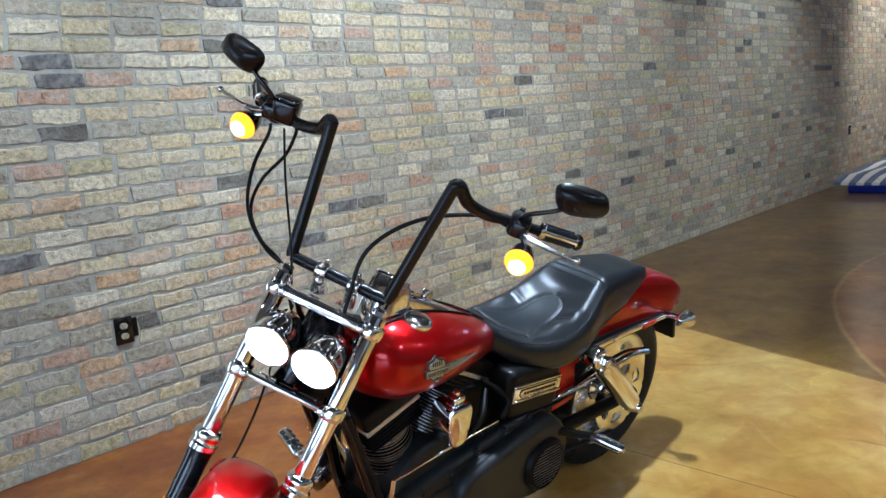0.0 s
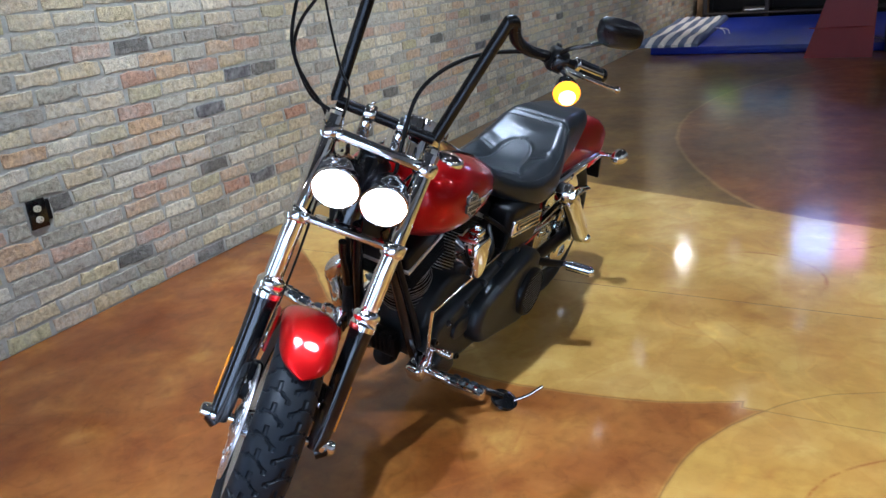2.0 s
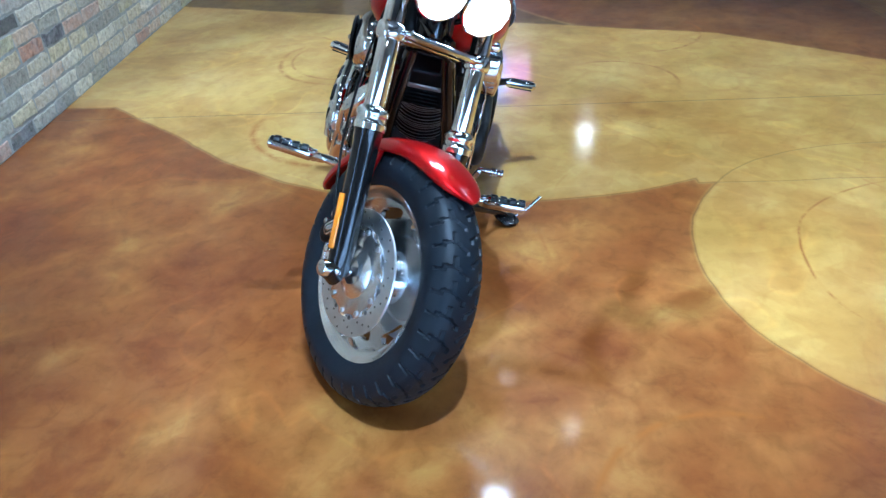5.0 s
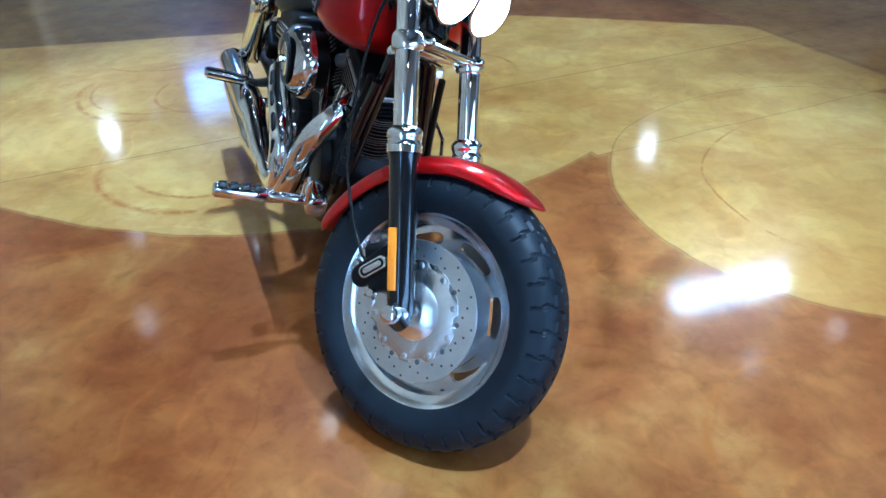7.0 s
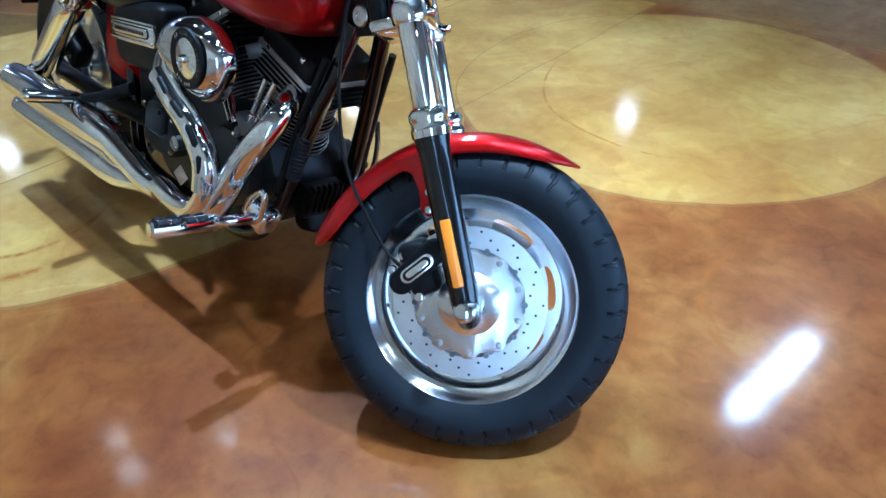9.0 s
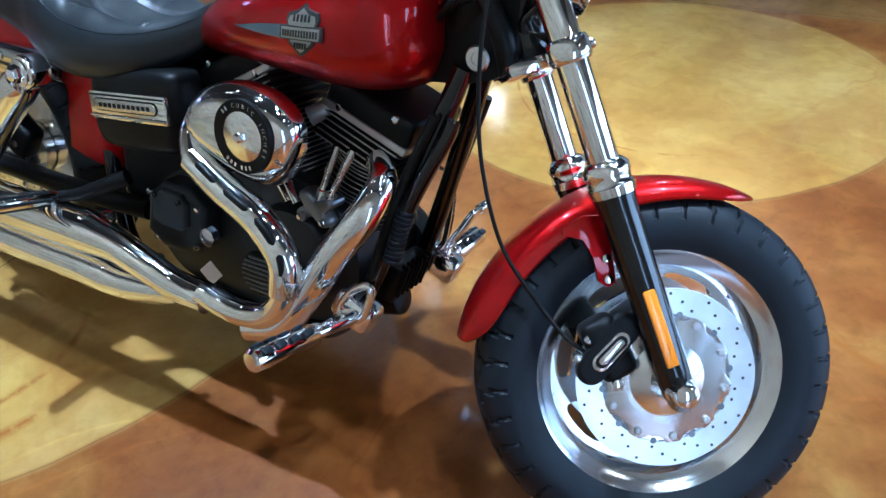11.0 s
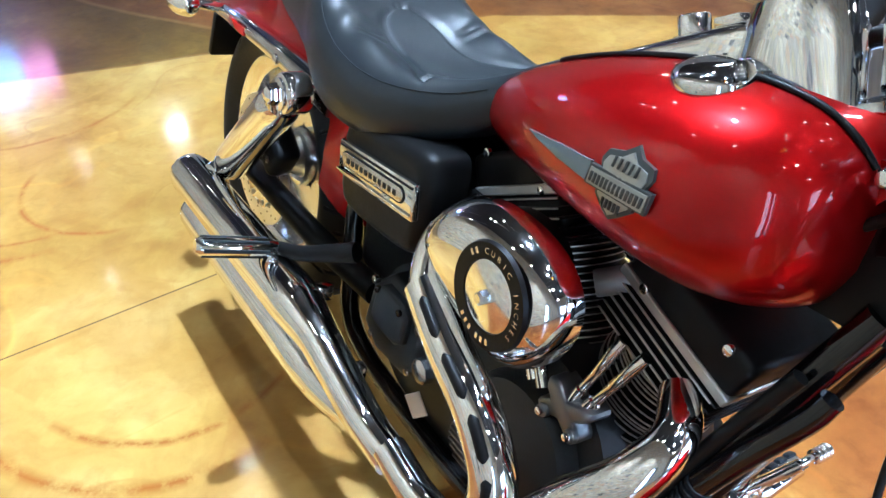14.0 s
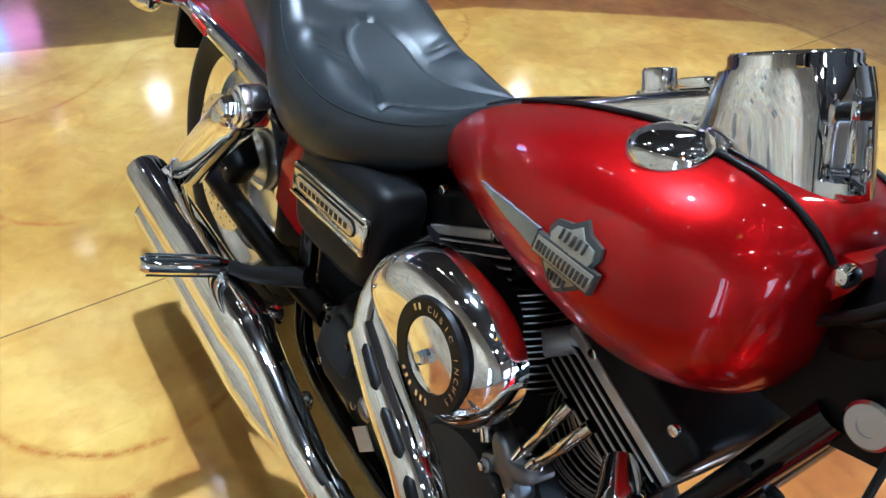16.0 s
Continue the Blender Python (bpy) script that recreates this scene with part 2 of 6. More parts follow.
head_glow = lit("headlamp_glow", (0.98, 0.99, 1.0), 50.0)
amber_glow = lit("signal_glow", (1.0, 0.36, 0.012), 2.3)
amber_core = lit("signal_core", (1.0, 0.80, 0.26), 7.0)
lamp_glow = lit("lamp_glow", (1.0, 0.90, 0.76), LAMP_POWER)
spot_glow = lit("spot_glow", (1.0, 0.91, 0.78), SPOT_POWER)
tube_glow = lit("tube_glow", (0.92, 0.97, 1.02), 64.0)
wash_glow = lit("wash_glow", (1.0, 0.90, 0.80), 420.0)
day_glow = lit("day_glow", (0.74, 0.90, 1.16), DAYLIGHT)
side_glow = lit("side_glow", (1.0, 0.90, 0.76), SIDE_POWER)


def brick_material():
    m, nodes, links, b = material("old_brick")
    info = nodes.new("ShaderNodeObjectInfo")
    geo = nodes.new("ShaderNodeNewGeometry")
    pick = maths(nodes, links, "FRACT", maths(nodes, links, "MULTIPLY_ADD", info.outputs["Random"], 7.31, geo.outputs["Random Per Island"]))
    pick2 = maths(nodes, links, "FRACT", maths(nodes, links, "MULTIPLY", pick, 13.7))
    vec = nodes.new("ShaderNodeNewGeometry").outputs["Position"]
    base = ramp(nodes, links, pick, [(0.0, (0.12, 0.115, 0.10)), (0.012, (0.24, 0.225, 0.18)), (0.06, (0.44, 0.395, 0.225)), (0.20, (0.55, 0.475, 0.29)),
                                     (0.36, (0.64, 0.59, 0.44)), (0.48, (0.37, 0.345, 0.265)), (0.56, (0.52, 0.355, 0.205)), (0.70, (0.54, 0.44, 0.265)),
                                     (0.83, (0.31, 0.285, 0.22)), (0.91, (0.44, 0.245, 0.155))], "CONSTANT")
    patch = noise_of(nodes, links, vec, 26, 5, 0.65, 0.6)
    blot = mix(nodes, links, maths(nodes, links, "MULTIPLY", maths(nodes, links, "SMOOTH_MIN", patch, 1.0, 0.0), pick2), base, (0.52, 0.48, 0.40))
    fine = noise_of(nodes, links, vec, 180, 5, 0.7)
    dark = ramp(nodes, links, noise_of(nodes, links, vec, 42, 6, 0.7, 0.5), [(0.28, (0.25, 0.22, 0.19)), (0.42, (0.74, 0.72, 0.69)), (0.56, (1.06, 1.05, 1.02)), (0.70, (1.38, 1.34, 1.26))])
    col = mix(nodes, links, 1.0, blot, dark, "MULTIPLY")
    smear = noise_of(nodes, links, vec, 9, 6, 0.7, 0.8)
    grey = ramp(nodes, links, smear, [(0.50, (0, 0, 0)), (0.70, (1, 1, 1))])
    col = mix(nodes, links, maths(nodes, links, "MULTIPLY", grey, 0.40), col, (0.44, 0.43, 0.40))
    worn = ramp(nodes, links, noise_of(nodes, links, vec, 17, 5, 0.62, 1.2), [(0.44, (0, 0, 0)), (0.58, (1, 1, 1))])
    col = mix(nodes, links, maths(nodes, links, "MULTIPLY", worn, maths(nodes, links, "MULTIPLY_ADD", pick2, 0.50, 0.0)), col, (0.50, 0.47, 0.39))
    rusty = ramp(nodes, links, noise_of(nodes, links, vec, 12, 4, 0.6, 0.9), [(0.55, (0, 0, 0)), (0.68, (1, 1, 1))])
    col = mix(nodes, links, maths(nodes, links, "MULTIPLY", rusty, 0.30), col, (0.33, 0.22, 0.15))
    links.new(col, b.inputs["Base Color"])
    b.inputs["Roughness"].default_value = 0.88
    h = maths(nodes, links, "ADD", maths(nodes, links, "MULTIPLY", patch, 2.2), fine)
    bump(nodes, links, h, b, 1.0, 0.007)
    return m


def mortar_material():
    m, nodes, links, b = material("mortar")
    vec = nodes.new("ShaderNodeNewGeometry").outputs["Position"]
    n = noise_of(nodes, links, vec, 30, 6, 0.65)
    links.new(ramp(nodes, links, n, [(0.3, (0.265, 0.262, 0.225)), (0.7, (0.39, 0.385, 0.335))]), b.inputs["Base Color"])
    b.inputs["Roughness"].default_value = 0.95
    bump(nodes, links, noise_of(nodes, links, vec, 160, 4), b, 0.8, 0.004)
    return m


def floor_material():
    """Acid-stained, sealed concrete: ochre discs, a sienna field and a brown field, parted by scored lines, with two saw cuts."""
    m, nodes, links, b = material("stained_concrete")
    pos = nodes.new("ShaderNodeNewGeometry").outputs["Position"]
    sep = nodes.new("ShaderNodeSeparateXYZ")
    links.new(pos, sep.inputs[0])
    wob = maths(nodes, links, "MULTIPLY_ADD", noise_of(nodes, links, pos, 2.2, 3), 0.05, -0.025)

    def ring(cx, cy, r):
        dx = maths(nodes, links, "SUBTRACT", sep.outputs[0], cx)
        dy = maths(nodes, links, "SUBTRACT", sep.outputs[1], cy)
        d = maths(nodes, links, "SQRT", maths(nodes, links, "ADD", maths(nodes, links, "MULTIPLY", dx, dx), maths(nodes, links, "MULTIPLY", dy, dy)))
        return maths(nodes, links, "ADD", maths(nodes, links, "SUBTRACT", d, r), wob)

    def inside(d, soft=0.012):
        mr = node(nodes, "ShaderNodeMapRange", From_Min=-soft, From_Max=soft, To_Min=1.0, To_Max=0.0)
        links.new(d, mr.inputs["Value"])
        return mr.outputs[0]

    def line(d, w):
        mr = node(nodes, "ShaderNodeMapRange", From_Min=0.0, From_Max=w, To_Min=1.0, To_Max=0.0)
        links.new(maths(nodes, links, "ABSOLUTE", d), mr.inputs["Value"])
        return mr.outputs[0]

    one, two = ring(3.62, 1.50, 1.69), ring(1.49, 0.13, 0.835)

    def side_of(a, b, c):
        """a x + b y + c, negative on the inner side."""
        ax = maths(nodes, links, "MULTIPLY_ADD", sep.outputs[0], a, c)
        return maths(nodes, links, "ADD", maths(nodes, links, "MULTIPLY_ADD", sep.outputs[1], b, ax), wob)

    def both(a, b):
        return maths(nodes, links, "MAXIMUM", a, b)

    def either(a, b):
        return maths(nodes, links, "MINIMUM", a, b)

    # the large ochre leaf: a disc that runs on to the brick wall and to the saw cut, closed by a bent edge
    leaf = either(one, both(side_of(-0.73, 0.68, -0.047), side_of(0.0, -1.0, 2.5)))
    leaf = either(leaf, side_of(-1.0, 0.0, 3.0))
    leaf = either(leaf, both(side_of(-1.0, 0.0, 2.03), side_of(0.0, 1.0, -0.83)))
    edge = both(side_of(0.95, -0.31, -3.55), side_of(0.76, -0.65, -2.735))
    leaf = both(both(leaf, edge), side_of(0.0, -1.0, -0.70))
    big = noise_of(nodes, links, pos, 0.9, 5, 0.55, 0.4)
    soft = noise_of(nodes, links, pos, 1.7, 8, 0.50, 0.35)
    blotch = noise_of(nodes, links, pos, 4.6, 7, 0.56, 0.5)
    mid = maths(nodes, links, "MULTIPLY_ADD", soft, 0.56, maths(nodes, links, "MULTIPLY", blotch, 0.44))
    vein = noise_of(nodes, links, pos, 7.5, 9, 0.70, 0.3)
    ochre = ramp(nodes, links, mid, [(0.33, (0.32, 0.178, 0.038)), (0.43, (0.425, 0.262, 0.064)), (0.53, (0.485, 0.318, 0.090)), (0.64, (0.55, 0.395, 0.140))])
    sienna = ramp(nodes, links, mid, [(0.34, (0.185, 0.060, 0.013)), (0.45, (0.245, 0.086, 0.018)), (0.53, (0.305, 0.124, 0.027)), (0.60, (0.37, 0.175, 0.040)), (0.68, (0.44, 0.265, 0.072))])
    brown = ramp(nodes, links, mid, [(0.33, (0.100, 0.043, 0.008)), (0.5, (0.175, 0.080, 0.014)), (0.68, (0.27, 0.138, 0.026))])
    rust = ramp(nodes, links, mid, [(0.33, (0.13, 0.044, 0.013)), (0.5, (0.23, 0.088, 0.024)), (0.68, (0.33, 0.15, 0.045))])
    far = ring(6.596, -2.211, 4.089)
    outer = mix(nodes, links, inside(far, 0.02), mix(nodes, links, 1.0, brown, (0.86, 1.05, 1.1), "MULTIPLY"), mix(nodes, links, 0.80, brown, rust))
    outer = mix(nodes, links, inside(side_of(-0.22, 1.0, 0.98), 0.02), outer, rust)
    outer = mix(nodes, links, maths(nodes, links, "MULTIPLY", line(far, 0.022), 0.75), outer, (0.36, 0.23, 0.09))
    beyond = mix(nodes, links, inside(side_of(0.10, 1.0, 2.9), 0.02), mix(nodes, links, 0.35, rust, ochre), mix(nodes, links, 0.2, ochre, rust))
    # a deeper coat of stain along the brick wall
    deep = node(nodes, "ShaderNodeMapRange", From_Min=1.75, From_Max=2.65, To_Min=0.0, To_Max=0.85)
    links.new(maths(nodes, links, "MULTIPLY_ADD", big, 1.2, maths(nodes, links, "SUBTRACT", sep.outputs[1], 0.6)), deep.inputs["Value"])
    sienna = mix(nodes, links, deep.outputs[0], sienna, mix(nodes, links, 1.0, sienna, (0.66, 0.55, 0.48), "MULTIPLY"))
    yellow = maths(nodes, links, "MAXIMUM", inside(leaf), inside(two))
    # ochre turns warmer away from the brick wall
    warm = node(nodes, "ShaderNodeMapRange", From_Min=1.9, From_Max=0.7, To_Min=0.0, To_Max=0.60)
    links.new(maths(nodes, links, "MULTIPLY_ADD", big, 0.9, maths(nodes, links, "SUBTRACT", sep.outputs[1], 0.45)), warm.inputs["Value"])
    ochre = mix(nodes, links, warm.outputs[0], ochre, mix(nodes, links, 1.0, ochre, (1.0, 0.84, 0.60), "MULTIPLY"))
    col = mix(nodes, links, inside(edge, 0.02), outer, sienna)
    col = mix(nodes, links, inside(side_of(0.0, 1.0, 0.70), 0.01), col, beyond)
    col = mix(nodes, links, yellow, col, ochre)
    # tide marks where the acid dried
    for scale, warp, at, width, tone, amount in ((1.5, 1.1, 0.52, 0.016, (0.76, 0.58, 0.46), 0.5), (2.9, 0.9, 0.48, 0.020, (0.80, 0.64, 0.50), 0.35), (1.1, 1.6, 0.44, 0.014, (1.25, 1.20, 1.0), 0.6), (5.5, 0.8, 0.54, 0.040, (0.86, 0.74, 0.62), 0.3)):
        field = noise_of(nodes, links, pos, scale, 2.5, 0.5, warp)
        mark = line(maths(nodes, links, "SUBTRACT", field, at), width)
        patchy = ramp(nodes, links, noise_of(nodes, links, pos, scale * 2.3, 2), [(0.42, (0, 0, 0)), (0.62, (1, 1, 1))])
        col = mix(nodes, links, maths(nodes, links, "MULTIPLY", maths(nodes, links, "MULTIPLY", mark, patchy), amount), col, mix(nodes, links, 1.0, col, tone, "MULTIPLY"))
        pool = inside(maths(nodes, links, "SUBTRACT", field, at - 0.02), 0.022)
        col = mix(nodes, links, maths(nodes, links, "MULTIPLY", pool, 0.30), col, mix(nodes, links, 1.0, col, (0.78, 0.62, 0.50), "MULTIPLY"))
    vein_mask = ramp(nodes, links, vein, [(0.36, (1, 1, 1)), (0.47, (0, 0, 0))])
    col = mix(nodes, links, maths(nodes, links, "MULTIPLY", vein_mask, 0.09), col, (0.20, 0.095, 0.025))
    speck = ramp(nodes, links, noise_of(nodes, links, pos, 16, 7, 0.66, 0.5), [(0.34, (0.78, 0.72, 0.66)), (0.50, (1.0, 1.0, 1.0)), (0.68, (1.10, 1.10, 1.08))])
    col = mix(nodes, links, maths(nodes, links, "MULTIPLY_ADD", yellow, -0.35, 0.75), col, mix(nodes, links, 1.0, col, speck, "MULTIPLY"))
    cloud = ramp(nodes, links, big, [(0.3, (0.72, 0.70, 0.68)), (0.65, (1.08, 1.08, 1.1))])
    col = mix(nodes, links, 1.0, col, cloud, "MULTIPLY")
    # swirls left by the trowel and the stain
    broken = ramp(nodes, links, noise_of(nodes, links, pos, 9.0, 6, 0.7), [(0.40, (0, 0, 0)), (0.54, (1, 1, 1))])
    swirls = None
    for cx, cy, r, ux, uy, width in ((2.66, 2.17, 0.385, -0.6, 0.8, 0.016), (2.67, 2.15, 0.295, -0.9, 0.3, 0.010), (3.60, 2.22, 0.40, -0.4, 0.9, 0.014), (3.62, 2.22, 0.34, -0.5, 0.8, 0.008),
                                 (3.45, 2.00, 0.28, -0.2, 1.0, 0.009), (1.45, 0.11, 0.55, 0.3, 0.95, 0.005), (0.55, 1.10, 0.32, 0.8, 0.5, 0.010), (3.10, 0.95, 0.30, 0.7, -0.7, 0.010), (3.90, 0.70, 0.36, -0.5, -0.8, 0.010), (4.30, 2.10, 0.45, -0.8, 0.1, 0.010)):
        side = maths(nodes, links, "ADD", maths(nodes, links, "MULTIPLY", maths(nodes, links, "SUBTRACT", sep.outputs[0], cx), ux), maths(nodes, links, "MULTIPLY", maths(nodes, links, "SUBTRACT", sep.outputs[1], cy), uy))
        half = node(nodes, "ShaderNodeMapRange", From_Min=r * 0.35, From_Max=r * 0.75)
        links.new(side, half.inputs["Value"])
        arc = maths(nodes, links, "MULTIPLY", line(ring(cx, cy, r), width * 1.5), half.outputs[0])
        swirls = arc if swirls is None else maths(nodes, links, "MAXIMUM", swirls, arc)
    swirls = maths(nodes, links, "MULTIPLY", swirls, maths(nodes, links, "MULTIPLY_ADD", broken, 0.92, 0.05))
    col = mix(nodes, links, swirls, col, (0.26, 0.088, 0.012))
    cut_x = maths(nodes, links, "MULTIPLY_ADD", sep.outputs[1], -0.010, maths(nodes, links, "SUBTRACT", sep.outputs[0], 2.818))
    cut_y = maths(nodes, links, "ADD", sep.outputs[1], 0.72)
    cuts = maths(nodes, links, "MAXIMUM", line(cut_x, 0.004), line(cut_y, 0.004))
    scored = maths(nodes, links, "MAXIMUM", line(leaf, 0.005), line(two, 0.005))
    groove = maths(nodes, links, "MAXIMUM", cuts, maths(nodes, links, "MULTIPLY", scored, 0.45))
    col = mix(nodes, links, groove, col, (0.06, 0.03, 0.012))
    links.new(col, b.inputs["Base Color"])
    rough = maths(nodes, links, "MULTIPLY_ADD", vein, 0.20, 0.26)
    links.new(rough, b.inputs["Roughness"])
    b.inputs["Specular IOR Level"].default_value = 0.12
    b.inputs["Coat Weight"].default_value = 0.75
    b.inputs["Coat Roughness"].default_value = 0.10
    wave = node(nodes, "ShaderNodeBump", Strength=0.05, Distance=0.01)
    links.new(noise_of(nodes, links, pos, 9.0, 3), wave.inputs["Height"])
    links.new(wave.outputs[0], b.inputs["Coat Normal"])
    h = maths(nodes, links, "SUBTRACT", maths(nodes, links, "MULTIPLY", vein, 0.5), maths(nodes, links, "MULTIPLY", groove, 2.0))
    bump(nodes, links, h, b, 0.12, 0.004)
    return m


brick_mat, mortar_mat, floor_mat = brick_material(), mortar_material(), floor_material()
plaster = simple("pale_plaster", (0.68, 0.68, 0.67), 0.8, smudge=0.1, scale=8, grain=0.1)
ceiling_paint = simple("ceiling_paint", (0.06, 0.06, 0.06), 0.85, smudge=0.1, scale=6)
blue_vinyl = simple("blue_vinyl", (0.012, 0.035, 0.36), 0.35, smudge=0.15, scale=12, grain=0.05)
red_vinyl = simple("red_vinyl", (0.22, 0.008, 0.008), 0.45, smudge=0.15, scale=12, grain=0.05)
white_cloth = simple("white_cloth", (0.72, 0.70, 0.66), 0.9, grain=0.3, scale=200)
pad_blue = simple("pad_blue", (0.13, 0.165, 0.25), 0.9, grain=0.3, scale=200)
navy_cloth = simple("navy_cloth", (0.05, 0.08, 0.16), 0.9, grain=0.3, scale=200)
dark_wood = simple("dark_wood", (0.035, 0.030, 0.028), 0.5, smudge=0.2, scale=30, grain=0.15, spread=0.3)
card_brown = simple("cardboard", (0.30, 0.18, 0.09), 0.85, smudge=0.1, scale=20)

# ---------------------------------------------------------------- room
def slab(name, lo, hi, mat, label, category):
    lo, hi = Vector(lo), Vector(hi)
    ob = part(name, box((lo + hi) / 2, hi - lo, 0), mat, None)
    return tagged(ob, label, category, "", "structure")


slab("floor", (ROOM[0], ROOM[2], -0.12), (ROOM[1], WALL_Y + 0.3, 0.0), floor_mat, "glossy acid-stained concrete floor in ochre and sienna", "floor")
slab("ceiling", (ROOM[0], ROOM[2], CEIL), (ROOM[1], WALL_Y + 0.3, CEIL + 0.12), ceiling_paint, "plain dark ceiling", "ceiling")
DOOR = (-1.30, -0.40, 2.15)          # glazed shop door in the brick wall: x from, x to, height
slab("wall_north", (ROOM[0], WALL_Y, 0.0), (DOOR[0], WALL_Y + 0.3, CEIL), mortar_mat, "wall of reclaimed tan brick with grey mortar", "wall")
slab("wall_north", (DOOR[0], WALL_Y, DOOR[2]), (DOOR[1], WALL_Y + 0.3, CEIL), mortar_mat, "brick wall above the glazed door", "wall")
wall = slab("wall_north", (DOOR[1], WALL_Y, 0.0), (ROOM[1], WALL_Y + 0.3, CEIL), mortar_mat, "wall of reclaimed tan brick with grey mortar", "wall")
slab("wall_south", (ROOM[0], ROOM[2] - 0.2, 0.0), (ROOM[1], ROOM[2], CEIL), plaster, "plain white plastered wall", "wall")
# west wall with a wide shop window
WIN = (-5.2, 2.6, 0.45, 2.75)
west = (ROOM[0] - 0.2, ROOM[0])
slab("wall_west", (west[0], ROOM[2] - 0.2, 0.0), (west[1], WIN[0], CEIL), plaster, "plain white plastered wall", "wall")
slab("wall_west", (west[0], WIN[1], 0.0), (west[1], WALL_Y + 0.3, CEIL), plaster, "plain white plastered wall", "wall")
slab("wall_west", (west[0], WIN[0], 0.0), (west[1], WIN[1], WIN[2]), plaster, "plain white plastered wall below the window", "wall")
slab("wall_west", (west[0], WIN[0], WIN[3]), (west[1], WIN[1], CEIL), plaster, "plain white plastered wall above the window", "wall")
window = thing("window_1", "wide shop window with dark frame and daylight outside", "window", kind="structure")
for k in range(5):
    y = WIN[0] + 0.03 + (WIN[1] - WIN[0] - 0.06) * k / 4
    part("window_frame", box((ROOM[0] - 0.1, y, (WIN[2] + WIN[3]) / 2), (0.08, 0.06, WIN[3] - WIN[2]), 0.006), satin_black, window)
for z in (WIN[2] + 0.03, WIN[3] - 0.03):
    part("window_frame", box((ROOM[0] - 0.102, (WIN[0] + WIN[1]) / 2, z), (0.07, WIN[1] - WIN[0], 0.06), 0.006), satin_black, window)
tagged(part("backdrop", box((ROOM[0] - 0.9, (WIN[0] + WIN[1]) / 2, 1.7), (0.02, 9.6, 3.4), 0), day_glow, None), "pale daylight outside the shop window", "backdrop", "", "structure")
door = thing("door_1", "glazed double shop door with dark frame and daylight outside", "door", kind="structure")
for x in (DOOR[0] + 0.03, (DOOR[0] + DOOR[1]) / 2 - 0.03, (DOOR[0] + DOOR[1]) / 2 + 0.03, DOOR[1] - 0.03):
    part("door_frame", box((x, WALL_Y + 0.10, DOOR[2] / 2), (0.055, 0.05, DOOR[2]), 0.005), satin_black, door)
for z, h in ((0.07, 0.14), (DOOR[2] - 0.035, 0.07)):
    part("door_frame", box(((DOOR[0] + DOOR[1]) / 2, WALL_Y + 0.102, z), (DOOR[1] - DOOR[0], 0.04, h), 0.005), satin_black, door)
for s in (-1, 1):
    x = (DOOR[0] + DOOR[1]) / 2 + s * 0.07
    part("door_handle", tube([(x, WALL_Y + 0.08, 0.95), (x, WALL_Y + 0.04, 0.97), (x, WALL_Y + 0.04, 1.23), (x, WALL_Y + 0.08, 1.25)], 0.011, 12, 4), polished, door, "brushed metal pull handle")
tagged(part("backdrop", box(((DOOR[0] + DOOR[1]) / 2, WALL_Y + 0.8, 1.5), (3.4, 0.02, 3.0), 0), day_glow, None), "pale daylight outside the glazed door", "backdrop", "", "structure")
wall_end = slab("wall_east", (ROOM[1], ROOM[2] - 0.2, 0.0), (ROOM[1] + 0.2, WALL_Y + 0.3, CEIL), plaster, "plain white plastered wall", "wall")

LAMP_Z = CEIL - DROP

# lamps hanging from the ceiling
LAMPS = [(10.98, -0.21), (5.1, -6.3), (8.4, -4.2), (-3.2, 2.4)]
# the two at x 7.2 and 9.2 are unseen, added to brighten the far brick
SPOTS = [(10.9, 1.05), (4.0, -2.3), (4.05, -3.4), (0.3, 0.5), (1.6, 0.1), (3.2, 0.4), (2.0, 2.9), (3.4, 2.95), (-1.7, 1.3), (4.9, 1.5), (-0.6, -1.3), (1.2, 1.3), (7.2, 2.9), (9.2, 2.9), (1.4, -7.4), (-1.4, -4.6)]


STRIP, STRIP_TURN = (5.08, -2.97), 84


def ceiling_lamp(name, label, glow, size=1.0):
    lamp = thing(name, label, "lamp", group="lamps in the ceiling")
    part("stem", rod((0, 0, 0), (0, 0, DROP), 0.012, 0.1, 10), white_label, lamp)
    part("canopy", lathe([(0.0, 0.05), (0.05, 0.05), (0.10, 0.03), (0.135, 0.0)], (0, 0, 0), (0, 0, 1), 24), white_label, lamp, "", Matrix.Scale(size, 4))
    part("rim", lathe([(0.105, 0.0), (0.135, 0.0), (0.14, -0.02), (0.13, -0.035), (0.11, -0.035), (0.105, -0.015)], (0, 0, 0), (0, 0, 1), 24, True), white_label, lamp, "", Matrix.Scale(size, 4))
    part("lens", lathe([(0.0, -0.020), (0.06, -0.018), (0.107, -0.010)], (0, 0, 0), (0, 0, 1), 20), glow, lamp, "", Matrix.Scale(size, 4))
    return lamp


first_lamp = ceiling_lamp("ceiling_lamp", "round white ceiling lamp with a glowing lens", lamp_glow)
first_lamp.matrix_basis = pose(LAMPS[0][0], LAMPS[0][1], LAMP_Z)
for x, y in LAMPS[1:]:
    copy_thing(first_lamp, pose(x, y, LAMP_Z))
spot = ceiling_lamp("ceiling_lamp", "small round white hanging lamp", spot_glow, 0.5)
spot.matrix_basis = pose(SPOTS[0][0], SPOTS[0][1], LAMP_Z)
for x, y in SPOTS[1:]:
    copy_thing(spot, pose(x, y, LAMP_Z))
strip = thing("strip_lamp", "long white strip lamp hanging from the ceiling", "lamp", group="strip lamps", m=pose(*STRIP, LAMP_Z, 0, 0, STRIP_TURN))
